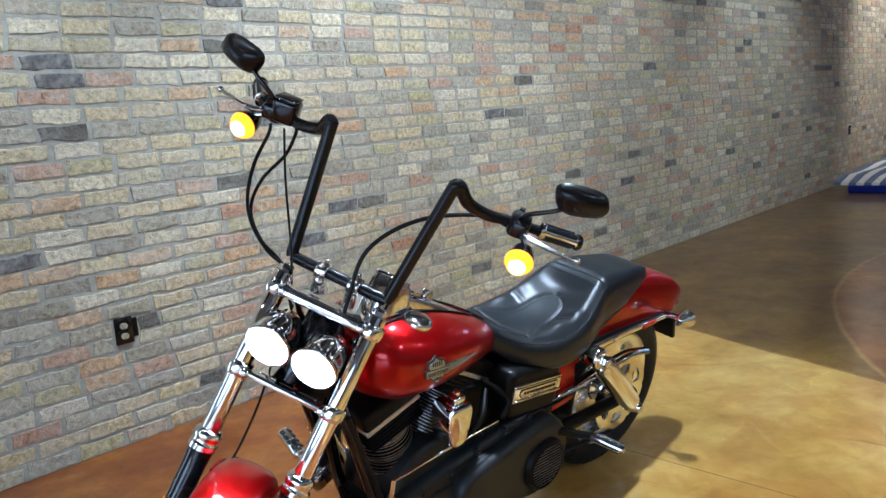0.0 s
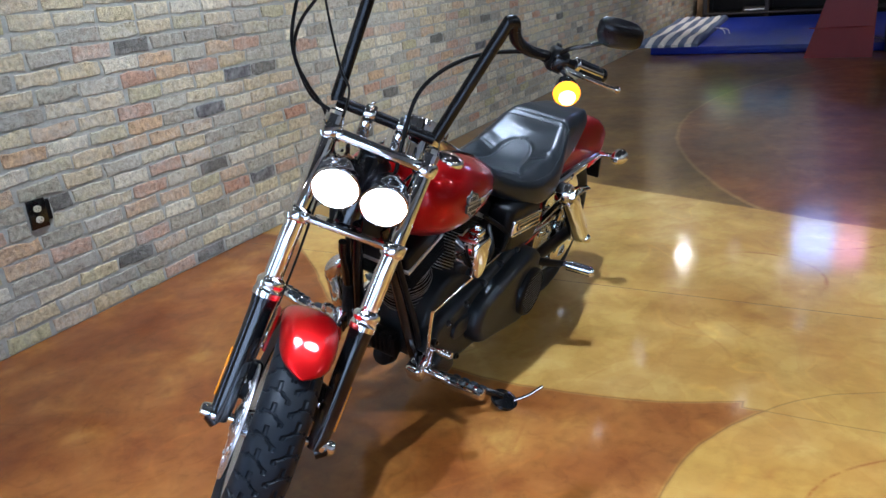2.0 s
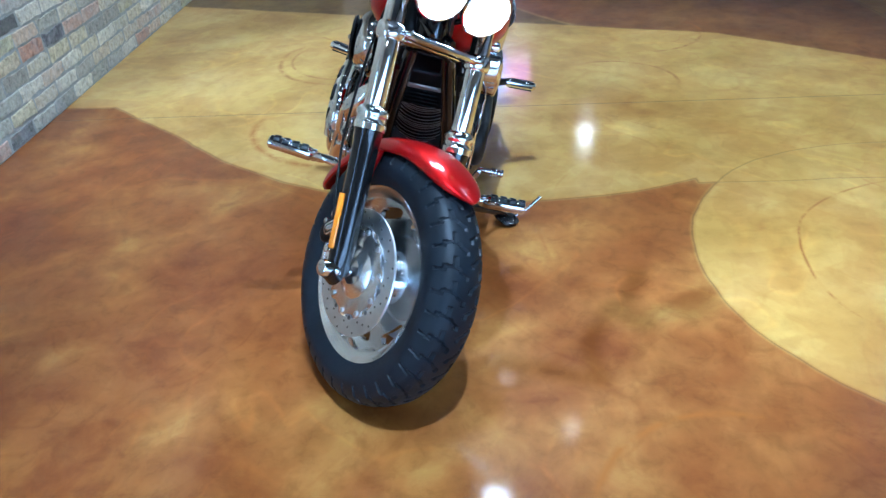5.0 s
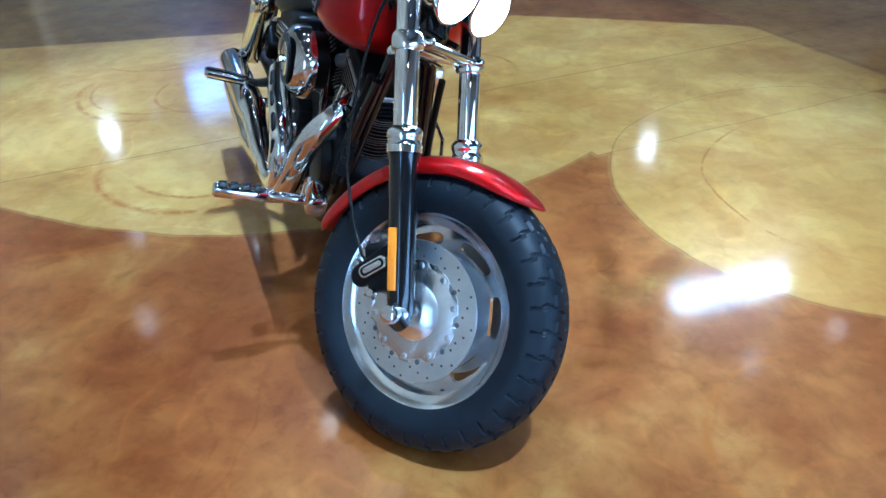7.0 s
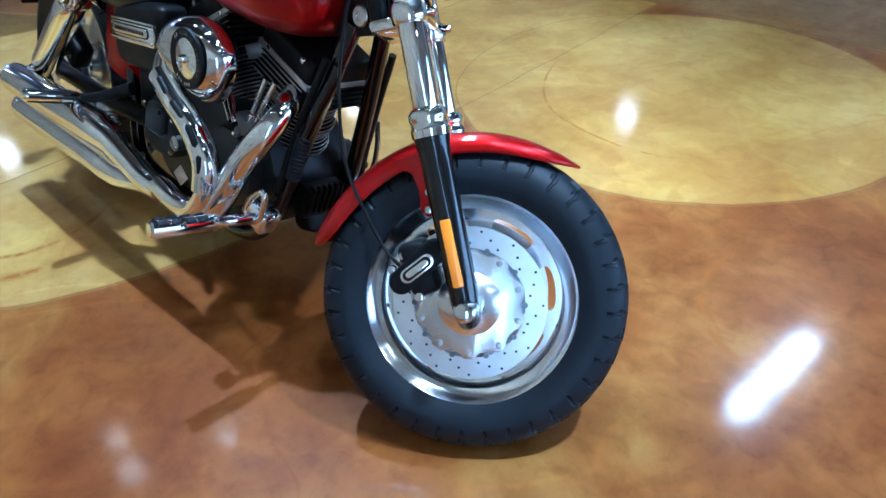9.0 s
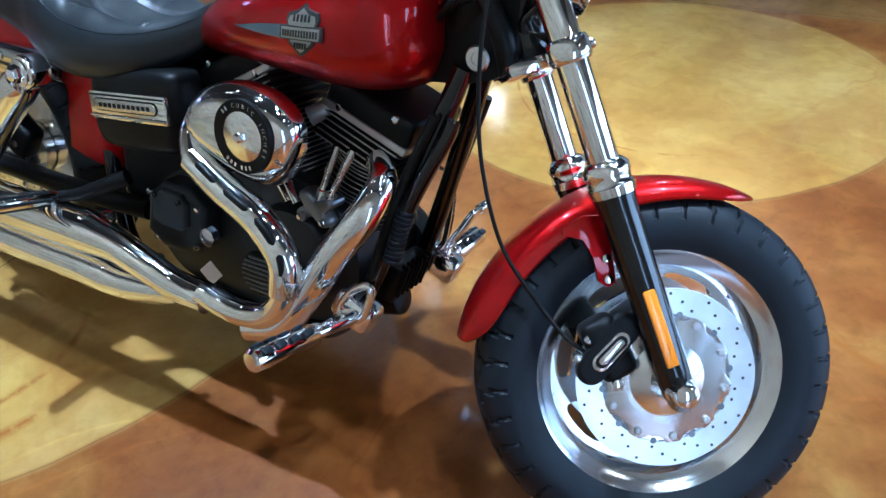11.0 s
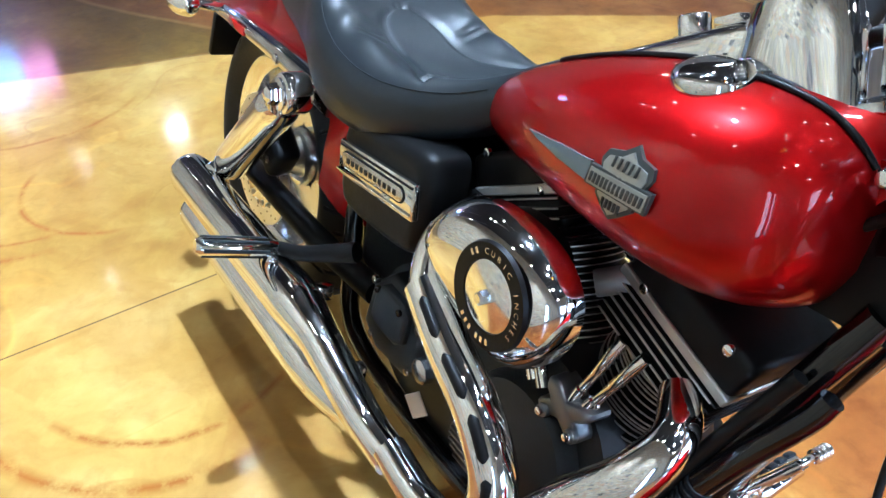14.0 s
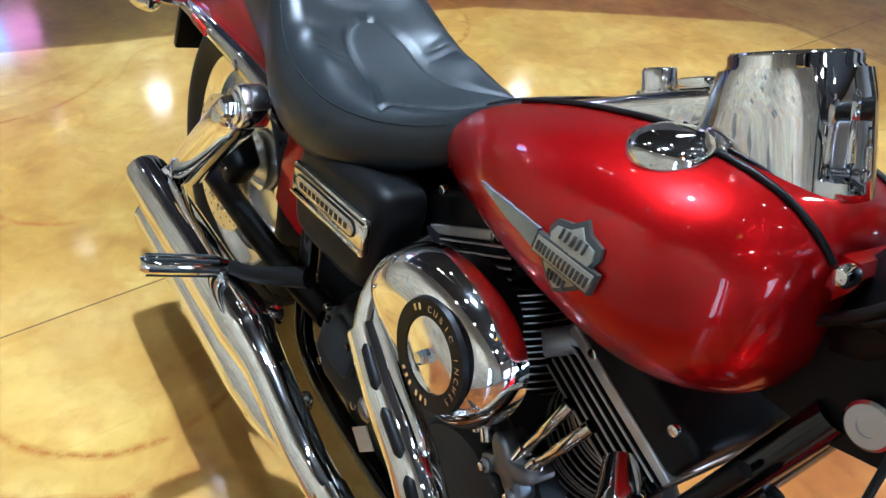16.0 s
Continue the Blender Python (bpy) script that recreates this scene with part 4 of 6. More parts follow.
for s in (-1, 1):
    o = SHIFT[s] * 0.7
    e = ELBOW[s]
    part("bar_end", tube([e + Vector((0.004, -s * 0.006, -0.010)), e + Vector((-0.004, s * 0.010, -0.004)), e + Vector((-0.034, s * 0.039, -0.046)), o + Vector((1.090, s * 0.275, 1.296)), o + Vector((1.075, s * 0.33, 1.300)), o + Vector((1.060, s * 0.40, 1.300))], [0.016, 0.0165, 0.016, 0.015, 0.0125, 0.0125], 18, 5), bar_black, bar, "", STEER)
    riser = part("riser", rod((1.195, s * 0.045, 0.955), (1.187, s * 0.045, 1.005), 0.017, 0.15, 20), chrome, bar, "chrome handlebar riser", STEER)
    part("riser_clamp", rod((1.186, s * 0.045 - 0.016, 1.015), (1.186, s * 0.045 + 0.016, 1.015), 0.025, 0.2, 24), chrome, riser, "", STEER)
    for dx in (-0.014, 0.014):
        part("bolt", rod((1.186 + dx, s * 0.045, 1.030), (1.186 + dx, s * 0.045, 1.045), 0.006, 0.3, 10), chrome, riser, "", STEER)
    XF = STEER @ Matrix.Translation(o)
    g0, g1 = Vector((1.056, s * 0.400, 1.300)), Vector((1.005, 0.490, 1.290)) if s > 0 else Vector((0.945, -0.466, 1.292))
    gd = (g1 - g0).normalized()
    grip = part("grip", tube([g0, (g0 + g1) / 2, g1], 0.0175, 20, 3), chrome, bar, "chrome grip with black rubber strips", XF)
    for k in range(5):
        t = 2 * math.pi * (k + 0.5) / 5
        off = (Vector((0, 0, 1)) * math.cos(t) + gd.cross(Vector((0, 0, 1))) * math.sin(t)) * 0.0165
        part("rubber_strip", tube([g0 + gd * 0.012 + off, g1 - gd * 0.006 + off], 0.0062, 8, 1), rubber, grip, "", XF)
    part("collar", rod(g0 - gd * 0.004, g0 + gd * 0.012, 0.0215, 0.2, 20), chrome, grip, "", XF)
    part("end_cap", rod(g1, g1 + gd * 0.014, 0.0205, 0.3, 20), gloss_black, grip, "", XF)
    reach = Vector((1.142, 0.510, 1.306)) if s > 0 else Vector((1.072, -0.510, 1.287))
    house = part("switch_housing", box((1.068, s * 0.352, 1.298), (0.050, 0.052, 0.062), 0.014, (0, 0, s * 8), 3), satin_black, bar, "black switch housing", XF)
    part("lever", tube([(1.085, s * 0.365, 1.296), (1.116, s * 0.395, 1.296), reach.lerp(Vector((1.116, s * 0.395, 1.296)), 0.45) + Vector((0.006, 0, 0)), reach], [0.010, 0.011, 0.009, 0.0065], 14, 5, flat=0.6), polished, house, "silver hand lever", XF)
    part("lever_ball", lathe([(0, -0.009), (0.007, -0.006), (0.009, 0), (0.007, 0.006), (0, 0.009)], reach, (0, 1, 0), 14), polished, house, "", XF)
    part("lever_perch", box((1.092, s * 0.357, 1.298), (0.034, 0.040, 0.040), 0.010, (0, 0, 0), 3), gloss_black, house, "", XF)
    part("switch", box((1.052, s * 0.345, 1.330), (0.018, 0.014, 0.008), 0.002), cable_black, house, "", XF)
    part("switch", box((1.046, s * 0.362, 1.300), (0.008, 0.012, 0.018), 0.002), dull_chrome, house, "", XF)
    part("mirror_stem", tube([(1.085, s * 0.345, 1.315), (1.100, s * 0.365, 1.345), (1.106, s * 0.400, 1.370), (1.098, s * 0.435, 1.392)], 0.0058, 12, 5), gloss_black, house, "", XF)
    mc = Vector((1.086, 0.463, 1.424)) if s > 0 else Vector((1.084, -0.464, 1.408))
    mb = lathe([(0.0, 0.034), (0.030, 0.030), (0.046, 0.020), (0.053, 0.006), (0.053, -0.002), (0.050, -0.004), (0.0, -0.004)], (0, 0, 0), (1, 0, 0), 36)
    for v in mb.verts:
        yy, zz = v.co.y, v.co.z
        rr = math.hypot(yy, zz) + 1e-4
        full = (abs(yy / rr) ** 3.2 + abs(zz / rr) ** 3.2 + 1e-9) ** (-1 / 3.2) * 0.94
        yy, zz = yy * full, zz * full
        u = yy * s / 0.053
        v.co.y = yy * 1.22
        v.co.z = zz * 0.76 * (1.0 - 0.14 * u) - 0.016 * u
    MXF = XF @ pose(*mc, s * 24, 8, s * 14)
    mirror = part("mirror", mb, bar_black, bar, "black teardrop mirror", MXF)
    mg = lathe([(0, -0.0055), (0.045, -0.0055), (0.047, -0.0045)], (0, 0, 0), (1, 0, 0), 28)
    for v in mg.verts:
        rr = math.hypot(v.co.y, v.co.z) + 1e-4
        full = (abs(v.co.y / rr) ** 3.2 + abs(v.co.z / rr) ** 3.2 + 1e-9) ** (-1 / 3.2) * 0.94
        u = v.co.y * full * s / 0.053
        v.co = Vector((v.co.x, v.co.y * full * 1.20, v.co.z * full * 0.75 * (1.0 - 0.14 * u) - 0.016 * u))
    part("glass", mg, chrome, mirror, "mirror glass", MXF)
    sc = Vector((1.162, 0.390, 1.256)) if s > 0 else Vector((1.120, -0.403, 1.247))
    aim = (0.98, s * 0.05, -0.2)
    sig = part("turn_signal", lathe([(0.0, -0.052), (0.014, -0.050), (0.026, -0.036), (0.031, -0.012), (0.032, 0.0), (0.034, 0.002), (0.034, 0.008), (0.030, 0.010)], sc, aim, 28), gloss_black, bar, "black bullet turn signal, lit amber", XF)
    part("lens", lathe([(0.021, 0.028), (0.027, 0.023), (0.033, 0.012), (0.0345, 0.006)], sc, aim, 28), amber_glow, sig, "glowing amber lens", XF)
    part("bulb", lathe([(0.0, 0.033), (0.010, 0.032), (0.021, 0.028)], sc, aim, 24), amber_core, sig, "", XF)
    part("stalk", tube([sc + Vector((-0.02, 0, 0.02)), (1.095, s * 0.372, 1.282)], 0.008, 12, 1), chrome, sig, "", XF)
XR = STEER @ Matrix.Translation(SHIFT[-1] * 0.7)
res = part("brake_reservoir", box((1.078, -0.322, 1.312), (0.060, 0.064, 0.062), 0.012, (0, 0, 6), 3), gloss_black, bar, "black brake fluid reservoir", XR)
part("lid", box((1.078, -0.322, 1.3445), (0.050, 0.056, 0.005), 0.002), gloss_black, res, "", XR)

# cables
def hose(name, pts, r, label, xf=None, mat=None):
    return part(name, tube(pts, r, 10, 8), mat or cable_black, moto, label, xf)


hose("cable", [(1.085, -0.315, 1.275), (1.108, -0.305, 1.257), (1.159, -0.300, 1.193), (1.195, -0.280, 1.118), (1.216, -0.240, 1.064), (1.200, -0.190, 1.006), (1.207, -0.120, 0.982), (1.200, -0.100, 0.900)], 0.0045, "black throttle cable", STEER)
hose("cable", [(1.070, -0.255, 1.290), (1.074, -0.250, 1.273), (1.067, -0.265, 1.205), (1.140, -0.280, 1.148), (1.192, -0.265, 1.088), (1.215, -0.210, 1.037), (1.184, -0.150, 0.976), (1.200, -0.090, 0.880)], 0.0045, "black brake hose", STEER)
hose("cable", [(1.080, -0.280, 1.277), (1.146, -0.220, 1.194), (1.213, -0.150, 1.107), (1.261, -0.110, 1.074), (1.200, -0.100, 0.920)], 0.003, "black wiring", STEER)
hose("cable", [(1.075, 0.330, 1.285), (1.09, 0.26, 1.288), (1.14, 0.13, 1.23), (1.20, 0.05, 1.13), (1.245, 0.055, 1.00), (1.30, 0.08, 0.86)], 0.0055, "black clutch cable", STEER)
hose("brake_hose", [(1.478, -0.095, 0.322), (1.434, -0.090, 0.345), (1.376, -0.085, 0.398), (1.311, -0.080, 0.472), (1.262, -0.080, 0.583), (1.237, -0.085, 0.69), (1.226, -0.090, 0.80), (1.235, -0.080, 0.92)], 0.0035, "black front brake hose", FORKX)

# tank
TANK = [(0.583, 0.010, 0.715, 0.692), (0.60, 0.038, 0.738, 0.681), (0.65, 0.078, 0.772, 0.678), (0.72, 0.118, 0.810, 0.680), (0.82, 0.156, 0.852, 0.680), (0.92, 0.181, 0.883, 0.676),
        (1.00, 0.189, 0.900, 0.672), (1.07, 0.183, 0.907, 0.674), (1.12, 0.160, 0.900, 0.686), (1.155, 0.118, 0.878, 0.710), (1.174, 0.055, 0.84, 0.752)]


def tank_ring(x, n=40, power=2.5, grow=0.0):
    w, top, bot = interp(TANK, x)
    mid, h = bot + (top - bot) * 0.46, None
    ring = []
    for k in range(n):
        a = 2 * math.pi * k / n
        c, s = math.cos(a), math.sin(a)
        up = (top - mid) if s >= 0 else (mid - bot)
        ring.append(Vector((x, math.copysign(abs(c) ** (2 / power), c) * (w + grow), mid + math.copysign(abs(s) ** (2 / power), s) * (up + grow))))
    return ring


xs = [0.583, 0.588, 0.594, 0.602] + [0.615 + 0.018 * k for k in range(30)] + [1.147, 1.155, 1.162, 1.168, 1.174]
tank = part("fuel_tank", loft([tank_ring(x) for x in xs]), red_paint, moto, "candy red teardrop fuel tank", sharp=60)
part("front_mount", extrude([(1.120, 0.800), (1.150, 0.796), (1.181, 0.848), (1.184, 0.862), (1.176, 0.871), (1.140, 0.866)], -0.056, 0.056, 0.004), red_paint, tank)
for y in (-0.062, 0.062):
    part("mount_bolt", lathe([(0, 0.014), (0.007, 0.012), (0.0105, 0.006), (0.0105, -0.006)], (1.173, y, 0.859), (0, math.copysign(1, y), 0), 18), chrome, tank, "chrome mount bolt")


def tank_side(x, v, s, out=0.0):
    """The point of the tank's flank at x and the share v of its height above the waist, side s."""
    w, top, bot = interp(TANK, x)
    mid = bot + (top - bot) * 0.46
    h = (top - mid) if v >= 0 else (mid - bot)
    q = (1 - abs(v) ** 2.5) ** (1 / 2.5)
    return Vector((x, s * (w * q + out), mid + v * h))


for s in (-1, 1):
    # badge: a shield with a bar across it and a spear, following the flank
    def flank(u, v, out):
        """u along the badge (metres, forward), v up it, tilted with the tank."""
        x = 1.000 + u * 0.985 + v * 0.10
        vv = 0.02 + (v * 0.985 - u * 0.02) / 0.12
        return tank_side(x, max(-0.9, min(0.9, vv)), s, out)

    def plate(outline, out0, out1):
        bm = bmesh.new()
        n = len(outline)
        a = [bm.verts.new(flank(u, v, out0)) for u, v in outline]
        b = [bm.verts.new(flank(u, v, out1)) for u, v in outline]
        cu, cv = sum(p[0] for p in outline) / n, sum(p[1] for p in outline) / n
        m = bm.verts.new(flank(cu, cv, out1 + 0.001))
        for k in range(n):
            bm.faces.new((a[k], a[(k + 1) % n], b[(k + 1) % n], b[k]))
            bm.faces.new((b[k], b[(k + 1) % n], m))
        return bm

    shield = [(-0.034, 0.022), (-0.030, 0.032), (-0.012, 0.036), (0.0, 0.046), (0.012, 0.036), (0.030, 0.032), (0.034, 0.022), (0.026, 0.0), (0.026, -0.018), (0.010, -0.034), (0.0, -0.042), (-0.010, -0.034), (-0.026, -0.018), (-0.026, 0.0)]
    badge = part("badge", plate(shield, -0.004, 0.004), badge_dark, tank, "grey metal shield badge with a bar across")
    part("shield_face", plate([(u * 0.84, v * 0.84) for u, v in shield], 0.003, 0.0055), pearl_grey, badge)
    part("bar", plate([(-0.042, -0.012), (0.042, -0.012), (0.042, 0.012), (-0.042, 0.012)], 0.002, 0.0075), badge_dark, badge)
    part("bar_face", plate([(-0.039, -0.0095), (0.039, -0.0095), (0.039, 0.0095), (-0.039, 0.0095)], 0.006, 0.0088), pearl_grey, badge)
    for k in range(13):
        u = -0.0345 + 0.00575 * k
        part("mark", plate([(u - 0.0017, -0.0055), (u + 0.0017, -0.0055), (u + 0.0017, 0.0055), (u - 0.0017, 0.0055)], 0.008, 0.0096), badge_dark, badge)
    for k in range(5):
        for v, wide in ((0.024, 0.0050), (-0.022, 0.0036)):
            u = (k - 2) * wide * 1.55
            part("mark", plate([(u - 0.0014, v - 0.0055), (u + 0.0014, v - 0.0055), (u + 0.0014, v + 0.0055), (u - 0.0014, v + 0.0055)], 0.005, 0.0068), badge_dark, badge)
    part("spear", plate([(-0.046, -0.012), (-0.046, 0.012), (-0.10, 0.010), (-0.15, 0.006), (-0.176, 0.004), (-0.15, -0.001), (-0.10, -0.008)], -0.002, 0.004), spear_grey, tank, "grey spear inlay")
    cp = Vector((0.998, s * 0.098, 0.880))
    part("filler_cap", lathe([(0.0, 0.025), (0.016, 0.0245), (0.029, 0.022), (0.037, 0.0175), (0.0405, 0.012), (0.0405, 0.004), (0.036, 0.0), (0.032, -0.012)], cp, (-0.16, s * 0.26, 1), 40), chrome, tank, "domed chrome filler cap")

# console on the tank
def tank_z(x, y):
    """Height of the tank's upper surface."""
    w, top, bot = interp(TANK, x)
    mid = bot + (top - bot) * 0.46
    return mid + (top - mid) * (1 - min(1.0, abs(y) / w) ** 2.5) ** 0.4


CONS = [(0.705, 0.010, 0.800, 0.78), (0.72, 0.030, 0.808, 0.78), (0.76, 0.041, 0.826, 0.79), (0.84, 0.049, 0.866, 0.82), (0.92, 0.054, 0.908, 0.85), (0.965, 0.056, 0.930, 0.86), (1.0, 0.05, 0.94, 0.86)]
rings = []
for x in [0.705 + 0.0105 * k for k in range(29)]:
    w, t, b_ = interp(CONS, x)
    rings.append([Vector((x, y * w, z)) for y, z in ((-1.04, b_), (-1.0, t - 0.016), (-0.97, t - 0.008), (-0.90, t - 0.002), (-0.80, t), (0.0, t + 0.002), (0.80, t), (0.90, t - 0.002), (0.97, t - 0.008), (1.0, t - 0.016), (1.04, b_))])
console = part("console", loft(rings), chrome, moto, "chrome tank console with a round gauge")
POD, PODN = Vector((1.020, 0, 0.968)), Vector((-0.41, 0, 0.912)).normalized()
PODX = Vector((PODN.z, 0, -PODN.x))
rings = []
for k in range(10):
    u = k / 9
    c = Vector((1.068, 0, 0.815)).lerp(POD, u)
    ax, ay, p = 0.098 - 0.028 * u ** 0.8, 0.078 - 0.010 * u, 0.72 + 0.28 * u
    e = PODX.lerp(Vector((1, 0, 0.05)), 1 - u).normalized()
    if u > 0.99:
        ax, ay = ax - 0.004, ay - 0.004
    rings.append([c + e * (ax * math.copysign(abs(math.cos(a)) ** p, math.cos(a))) + Vector((0, ay * math.copysign(abs(math.sin(a)) ** p, math.sin(a)), 0)) + (PODN * 0.004 if u > 0.99 else Vector((0, 0, 0))) for a in (2 * math.pi * i / 44 for i in range(44))])
pod = part("gauge_pod", loft(rings), chrome, console, "tall round chrome gauge housing", sharp=50)
part("bezel", lathe([(0.047, 0.012), (0.050, 0.015), (0.055, 0.015), (0.058, 0.011), (0.058, 0.004), (0.061, 0.0), (0.061, -0.006)], POD + PODN * 0.004, PODN, 48), chrome, pod, "round chrome gauge bezel")
part("gauge_glass", lathe([(0, 0.0115), (0.03, 0.0112), (0.0475, 0.0105)], POD + PODN * 0.004, PODN, 40), gloss_black, pod, "dark gauge glass")
part("hinge", box((0.948, 0, 0.929), (0.034, 0.082, 0.012), 0.004, (0, -26, 0)), chrome, console)
part("key_switch", lathe([(0.024, -0.008), (0.024, 0.001), (0.0185, 0.003), (0.0185, 0.022), (0.0165, 0.025), (0.006, 0.025), (0.006, 0.022), (0.0, 0.022)], (0.886, 0, 0.893), (-0.45, 0, 1), 28), chrome, console, "chrome ignition switch")
for s in (-1, 1):
    line_ = [Vector((x, s * (interp(CONS, x)[0] * 1.04 + 0.003), tank_z(x, interp(CONS, x)[0] + 0.003) + 0.002)) for x in [0.64 + 0.03 * k for k in range(11)]]
    line_ += [Vector((x, s * y, tank_z(x, y) + 0.002)) for x, y in ((0.985, 0.066), (1.00, 0.076), (1.03, 0.082), (1.07, 0.084), (1.11, 0.082), (1.142, 0.076), (1.160, 0.064))]
    part("trim", tube(line_, 0.0036, 10, 3), satin_black, console, "black rubber trim")
part("lock", lathe([(0.008, 0.0), (0.008, 0.006), (0.005, 0.008), (0.0, 0.008)], (0.985, -0.070, 0.898), (0, -1, 0.2), 16), chrome, pod)

# seat
SEAT = [(-0.20, 0.022, 0.766, 0.742, 0.0), (-0.192, 0.050, 0.778, 0.732, 0.0), (-0.165, 0.077, 0.795, 0.720, 0.0), (-0.10, 0.098, 0.814, 0.710, 0.0), (0.0, 0.114, 0.826, 0.690, 0.0), (0.10, 0.128, 0.834, 0.674, 0.0), (0.17, 0.138, 0.828, 0.654, 0.004),
        (0.23, 0.156, 0.796, 0.636, 0.014), (0.30, 0.176, 0.756, 0.624, 0.022), (0.38, 0.187, 0.733, 0.616, 0.026), (0.47, 0.184, 0.726, 0.620, 0.020), (0.55, 0.162, 0.733, 0.638, 0.012), (0.61, 0.126, 0.748, 0.664, 0.004),
        (0.66, 0.094, 0.772, 0.700, 0.0), (0.705, 0.066, 0.802, 0.742, 0.0), (0.74, 0.042, 0.822, 0.780, 0.0)]


PAD = [(0.268, 0.004), (0.274, 0.028), (0.290, 0.046), (0.320, 0.058), (0.360, 0.062), (0.400, 0.066), (0.440, 0.076), (0.480, 0.094), (0.510, 0.110), (0.530, 0.120), (0.545, 0.124)]
SEAM = 0.915


def seat_top(x, y):
    """Height of the seat's upper surface, out to the stitched seam."""
    w, t, b_, dish = interp(SEAT, x)
    u = min(SEAM, abs(y) / w)
    if u < 0.70:
        z = t - dish * (1 - (u / 0.70) ** 2) ** 1.3
    else:
        z = t - 0.020 * ((u - 0.70) / 0.215) ** 2
    # gathered leather beside the seating panel
    v = abs(y)
    for cx, deep in ((0.338, 0.0050), (0.362, 0.0030)):
        z -= deep * math.exp(-((x - cx + 0.10 * (v - 0.11)) / 0.006) ** 2) * max(0.0, 1 - abs(v - 0.105) / 0.040)
    z += 0.006 * math.exp(-((x - 0.318) / 0.020) ** 2 - ((v - 0.118) / 0.030) ** 2)
    z += 0.003 * math.exp(-((x - 0.40) / 0.030) ** 2 - ((v - 0.120) / 0.030) ** 2)
    z += 0.008 * math.exp(-((x - 0.41) / 0.055) ** 2 - ((v - 0.122) / 0.030) ** 2)
    z -= 0.010 * math.exp(-((x - 0.222) / 0.024) ** 2) * max(0.0, 1 - (y / 0.10) ** 2)
    if 0.255 < x < 0.56:
        hw = interp(PAD, x)[0]
        z -= 0.0065 * math.exp(-((v - hw) / 0.0075) ** 2)
        z -= 0.006 * math.exp(-((x - 0.548) / 0.006) ** 2) * (1.0 if v < hw else 0.0)
    z -= 0.005 * math.exp(-((x - 0.158 - 1.1 * y * y) / 0.008) ** 2)
    z += 0.003 * math.exp(-((x - 0.185) / 0.03) ** 2)
    return z


rings = []
for i in range(176):
    x = -0.20 + 0.35 * i / 45 if i < 45 else 0.15 + 0.59 * (i - 45) / 130
    w, t, b_, dish = interp(SEAT, x)
    ring = []
    for k in range(-44, 45):
        y = SEAM * w * k / 44
        ring.append(Vector((x, y, seat_top(x, y))))
    zs = seat_top(x, SEAM * w)
    low = b_ - 0.006
    skirt = [(SEAM + 0.012, zs - 0.003), (0.965, zs - 0.010), (0.99, zs - (zs - low) * 0.30), (1.0, zs - (zs - low) * 0.55), (0.985, zs - (zs - low) * 0.82), (0.94, zs - (zs - low) * 0.97), (0.85, low)]
    ring += [Vector((x, q * w, z)) for q, z in skirt]
    ring += [Vector((x, -q * w, z)) for q, z in skirt[::-1]]
    rings.append(ring)
seat = part("seat", loft(rings), leather, moto, "black leather stepped two-up seat", sharp=80)
for s in (-1, 1):
    pts = [Vector((x, s * interp(SEAT, x)[0] * SEAM, seat_top(x, interp(SEAT, x)[0] * SEAM) + 0.0006)) for x in [0.17 + 0.0118 * i for i in range(42)]]
    part("piping", tube(pts, 0.0010, 8, 1), leather, seat, "stitched seam")
part("piping", tube([Vector((0.190 + 1.1 * y * y, y, seat_top(0.190 + 1.1 * y * y, y) + 0.0006)) for y in [-0.120 + 0.012 * i for i in range(21)]], 0.0012, 8, 1), leather, seat, "stitched seam")
part("seat_panel", loft([[Vector((x, hw * k / 12, seat_top(x, hw * k / 12) + (0.0022 - 0.0014 * (k / 12) ** 2 if abs(k) < 12 else -0.003))) for k in range(-12, 13)] + [Vector((x, hw * 0.8 * k, seat_top(x, hw * 0.8) - 0.012)) for k in (1, -1)]
                         for x, hw in ((x, interp(PAD, x)[0] - 0.0035) for x in [0.273 + 0.0085 * i for i in range(33)])]), pad_leather, seat, "smooth dull grey-black seating panel", sharp=60)

# rear mudguard, struts, lamps
GUARD = [(0.0, 0.385, 0.385, 0.122, 0.13), (0.10, 0.410, 0.480, 0.124, 0.14), (0.22, 0.398, 0.590, 0.120, 0.13), (0.34, 0.335, 0.692, 0.117, 0.13), (0.48, 0.205, 0.758, 0.118, 0.165), (0.62, 0.030, 0.785, 0.118, 0.185),
         (0.76, -0.150, 0.778, 0.116, 0.185), (0.88, -0.310, 0.738, 0.112, 0.165), (0.95, -0.412, 0.688, 0.104, 0.135), (0.985, -0.458, 0.648, 0.092, 0.100), (1.0, -0.476, 0.618, 0.074, 0.070)]
rings = []
for i in range(57):
    u = i / 56
    x, z, w, drop = interp(GUARD, u)
    x2, z2 = interp(GUARD, min(1.0, u + 0.01))[:2]
    x1, z1 = interp(GUARD, max(0.0, u - 0.01))[:2]
    n_ = Vector((-(z2 - z1), 0, (x2 - x1))).normalized() * -1
    if n_.dot(Vector((x, 0, z - 0.312))) < 0:
        n_ = -n_
    outer, inner = [], []
    for k in range(-10, 11):
        q = k / 10
        y = w * math.sin(q * math.pi / 2)
        h = -drop * abs(q) ** 4.2
        outer.append(Vector((x, y, z)) + n_ * h)
        inner.append(Vector((x, y * 0.965, z)) + n_ * (h - 0.004))
    rings.append(outer + inner[::-1])
rear_guard = part("rear_mudguard", loft(rings), red_paint, moto, "candy red bobbed rear mudguard")
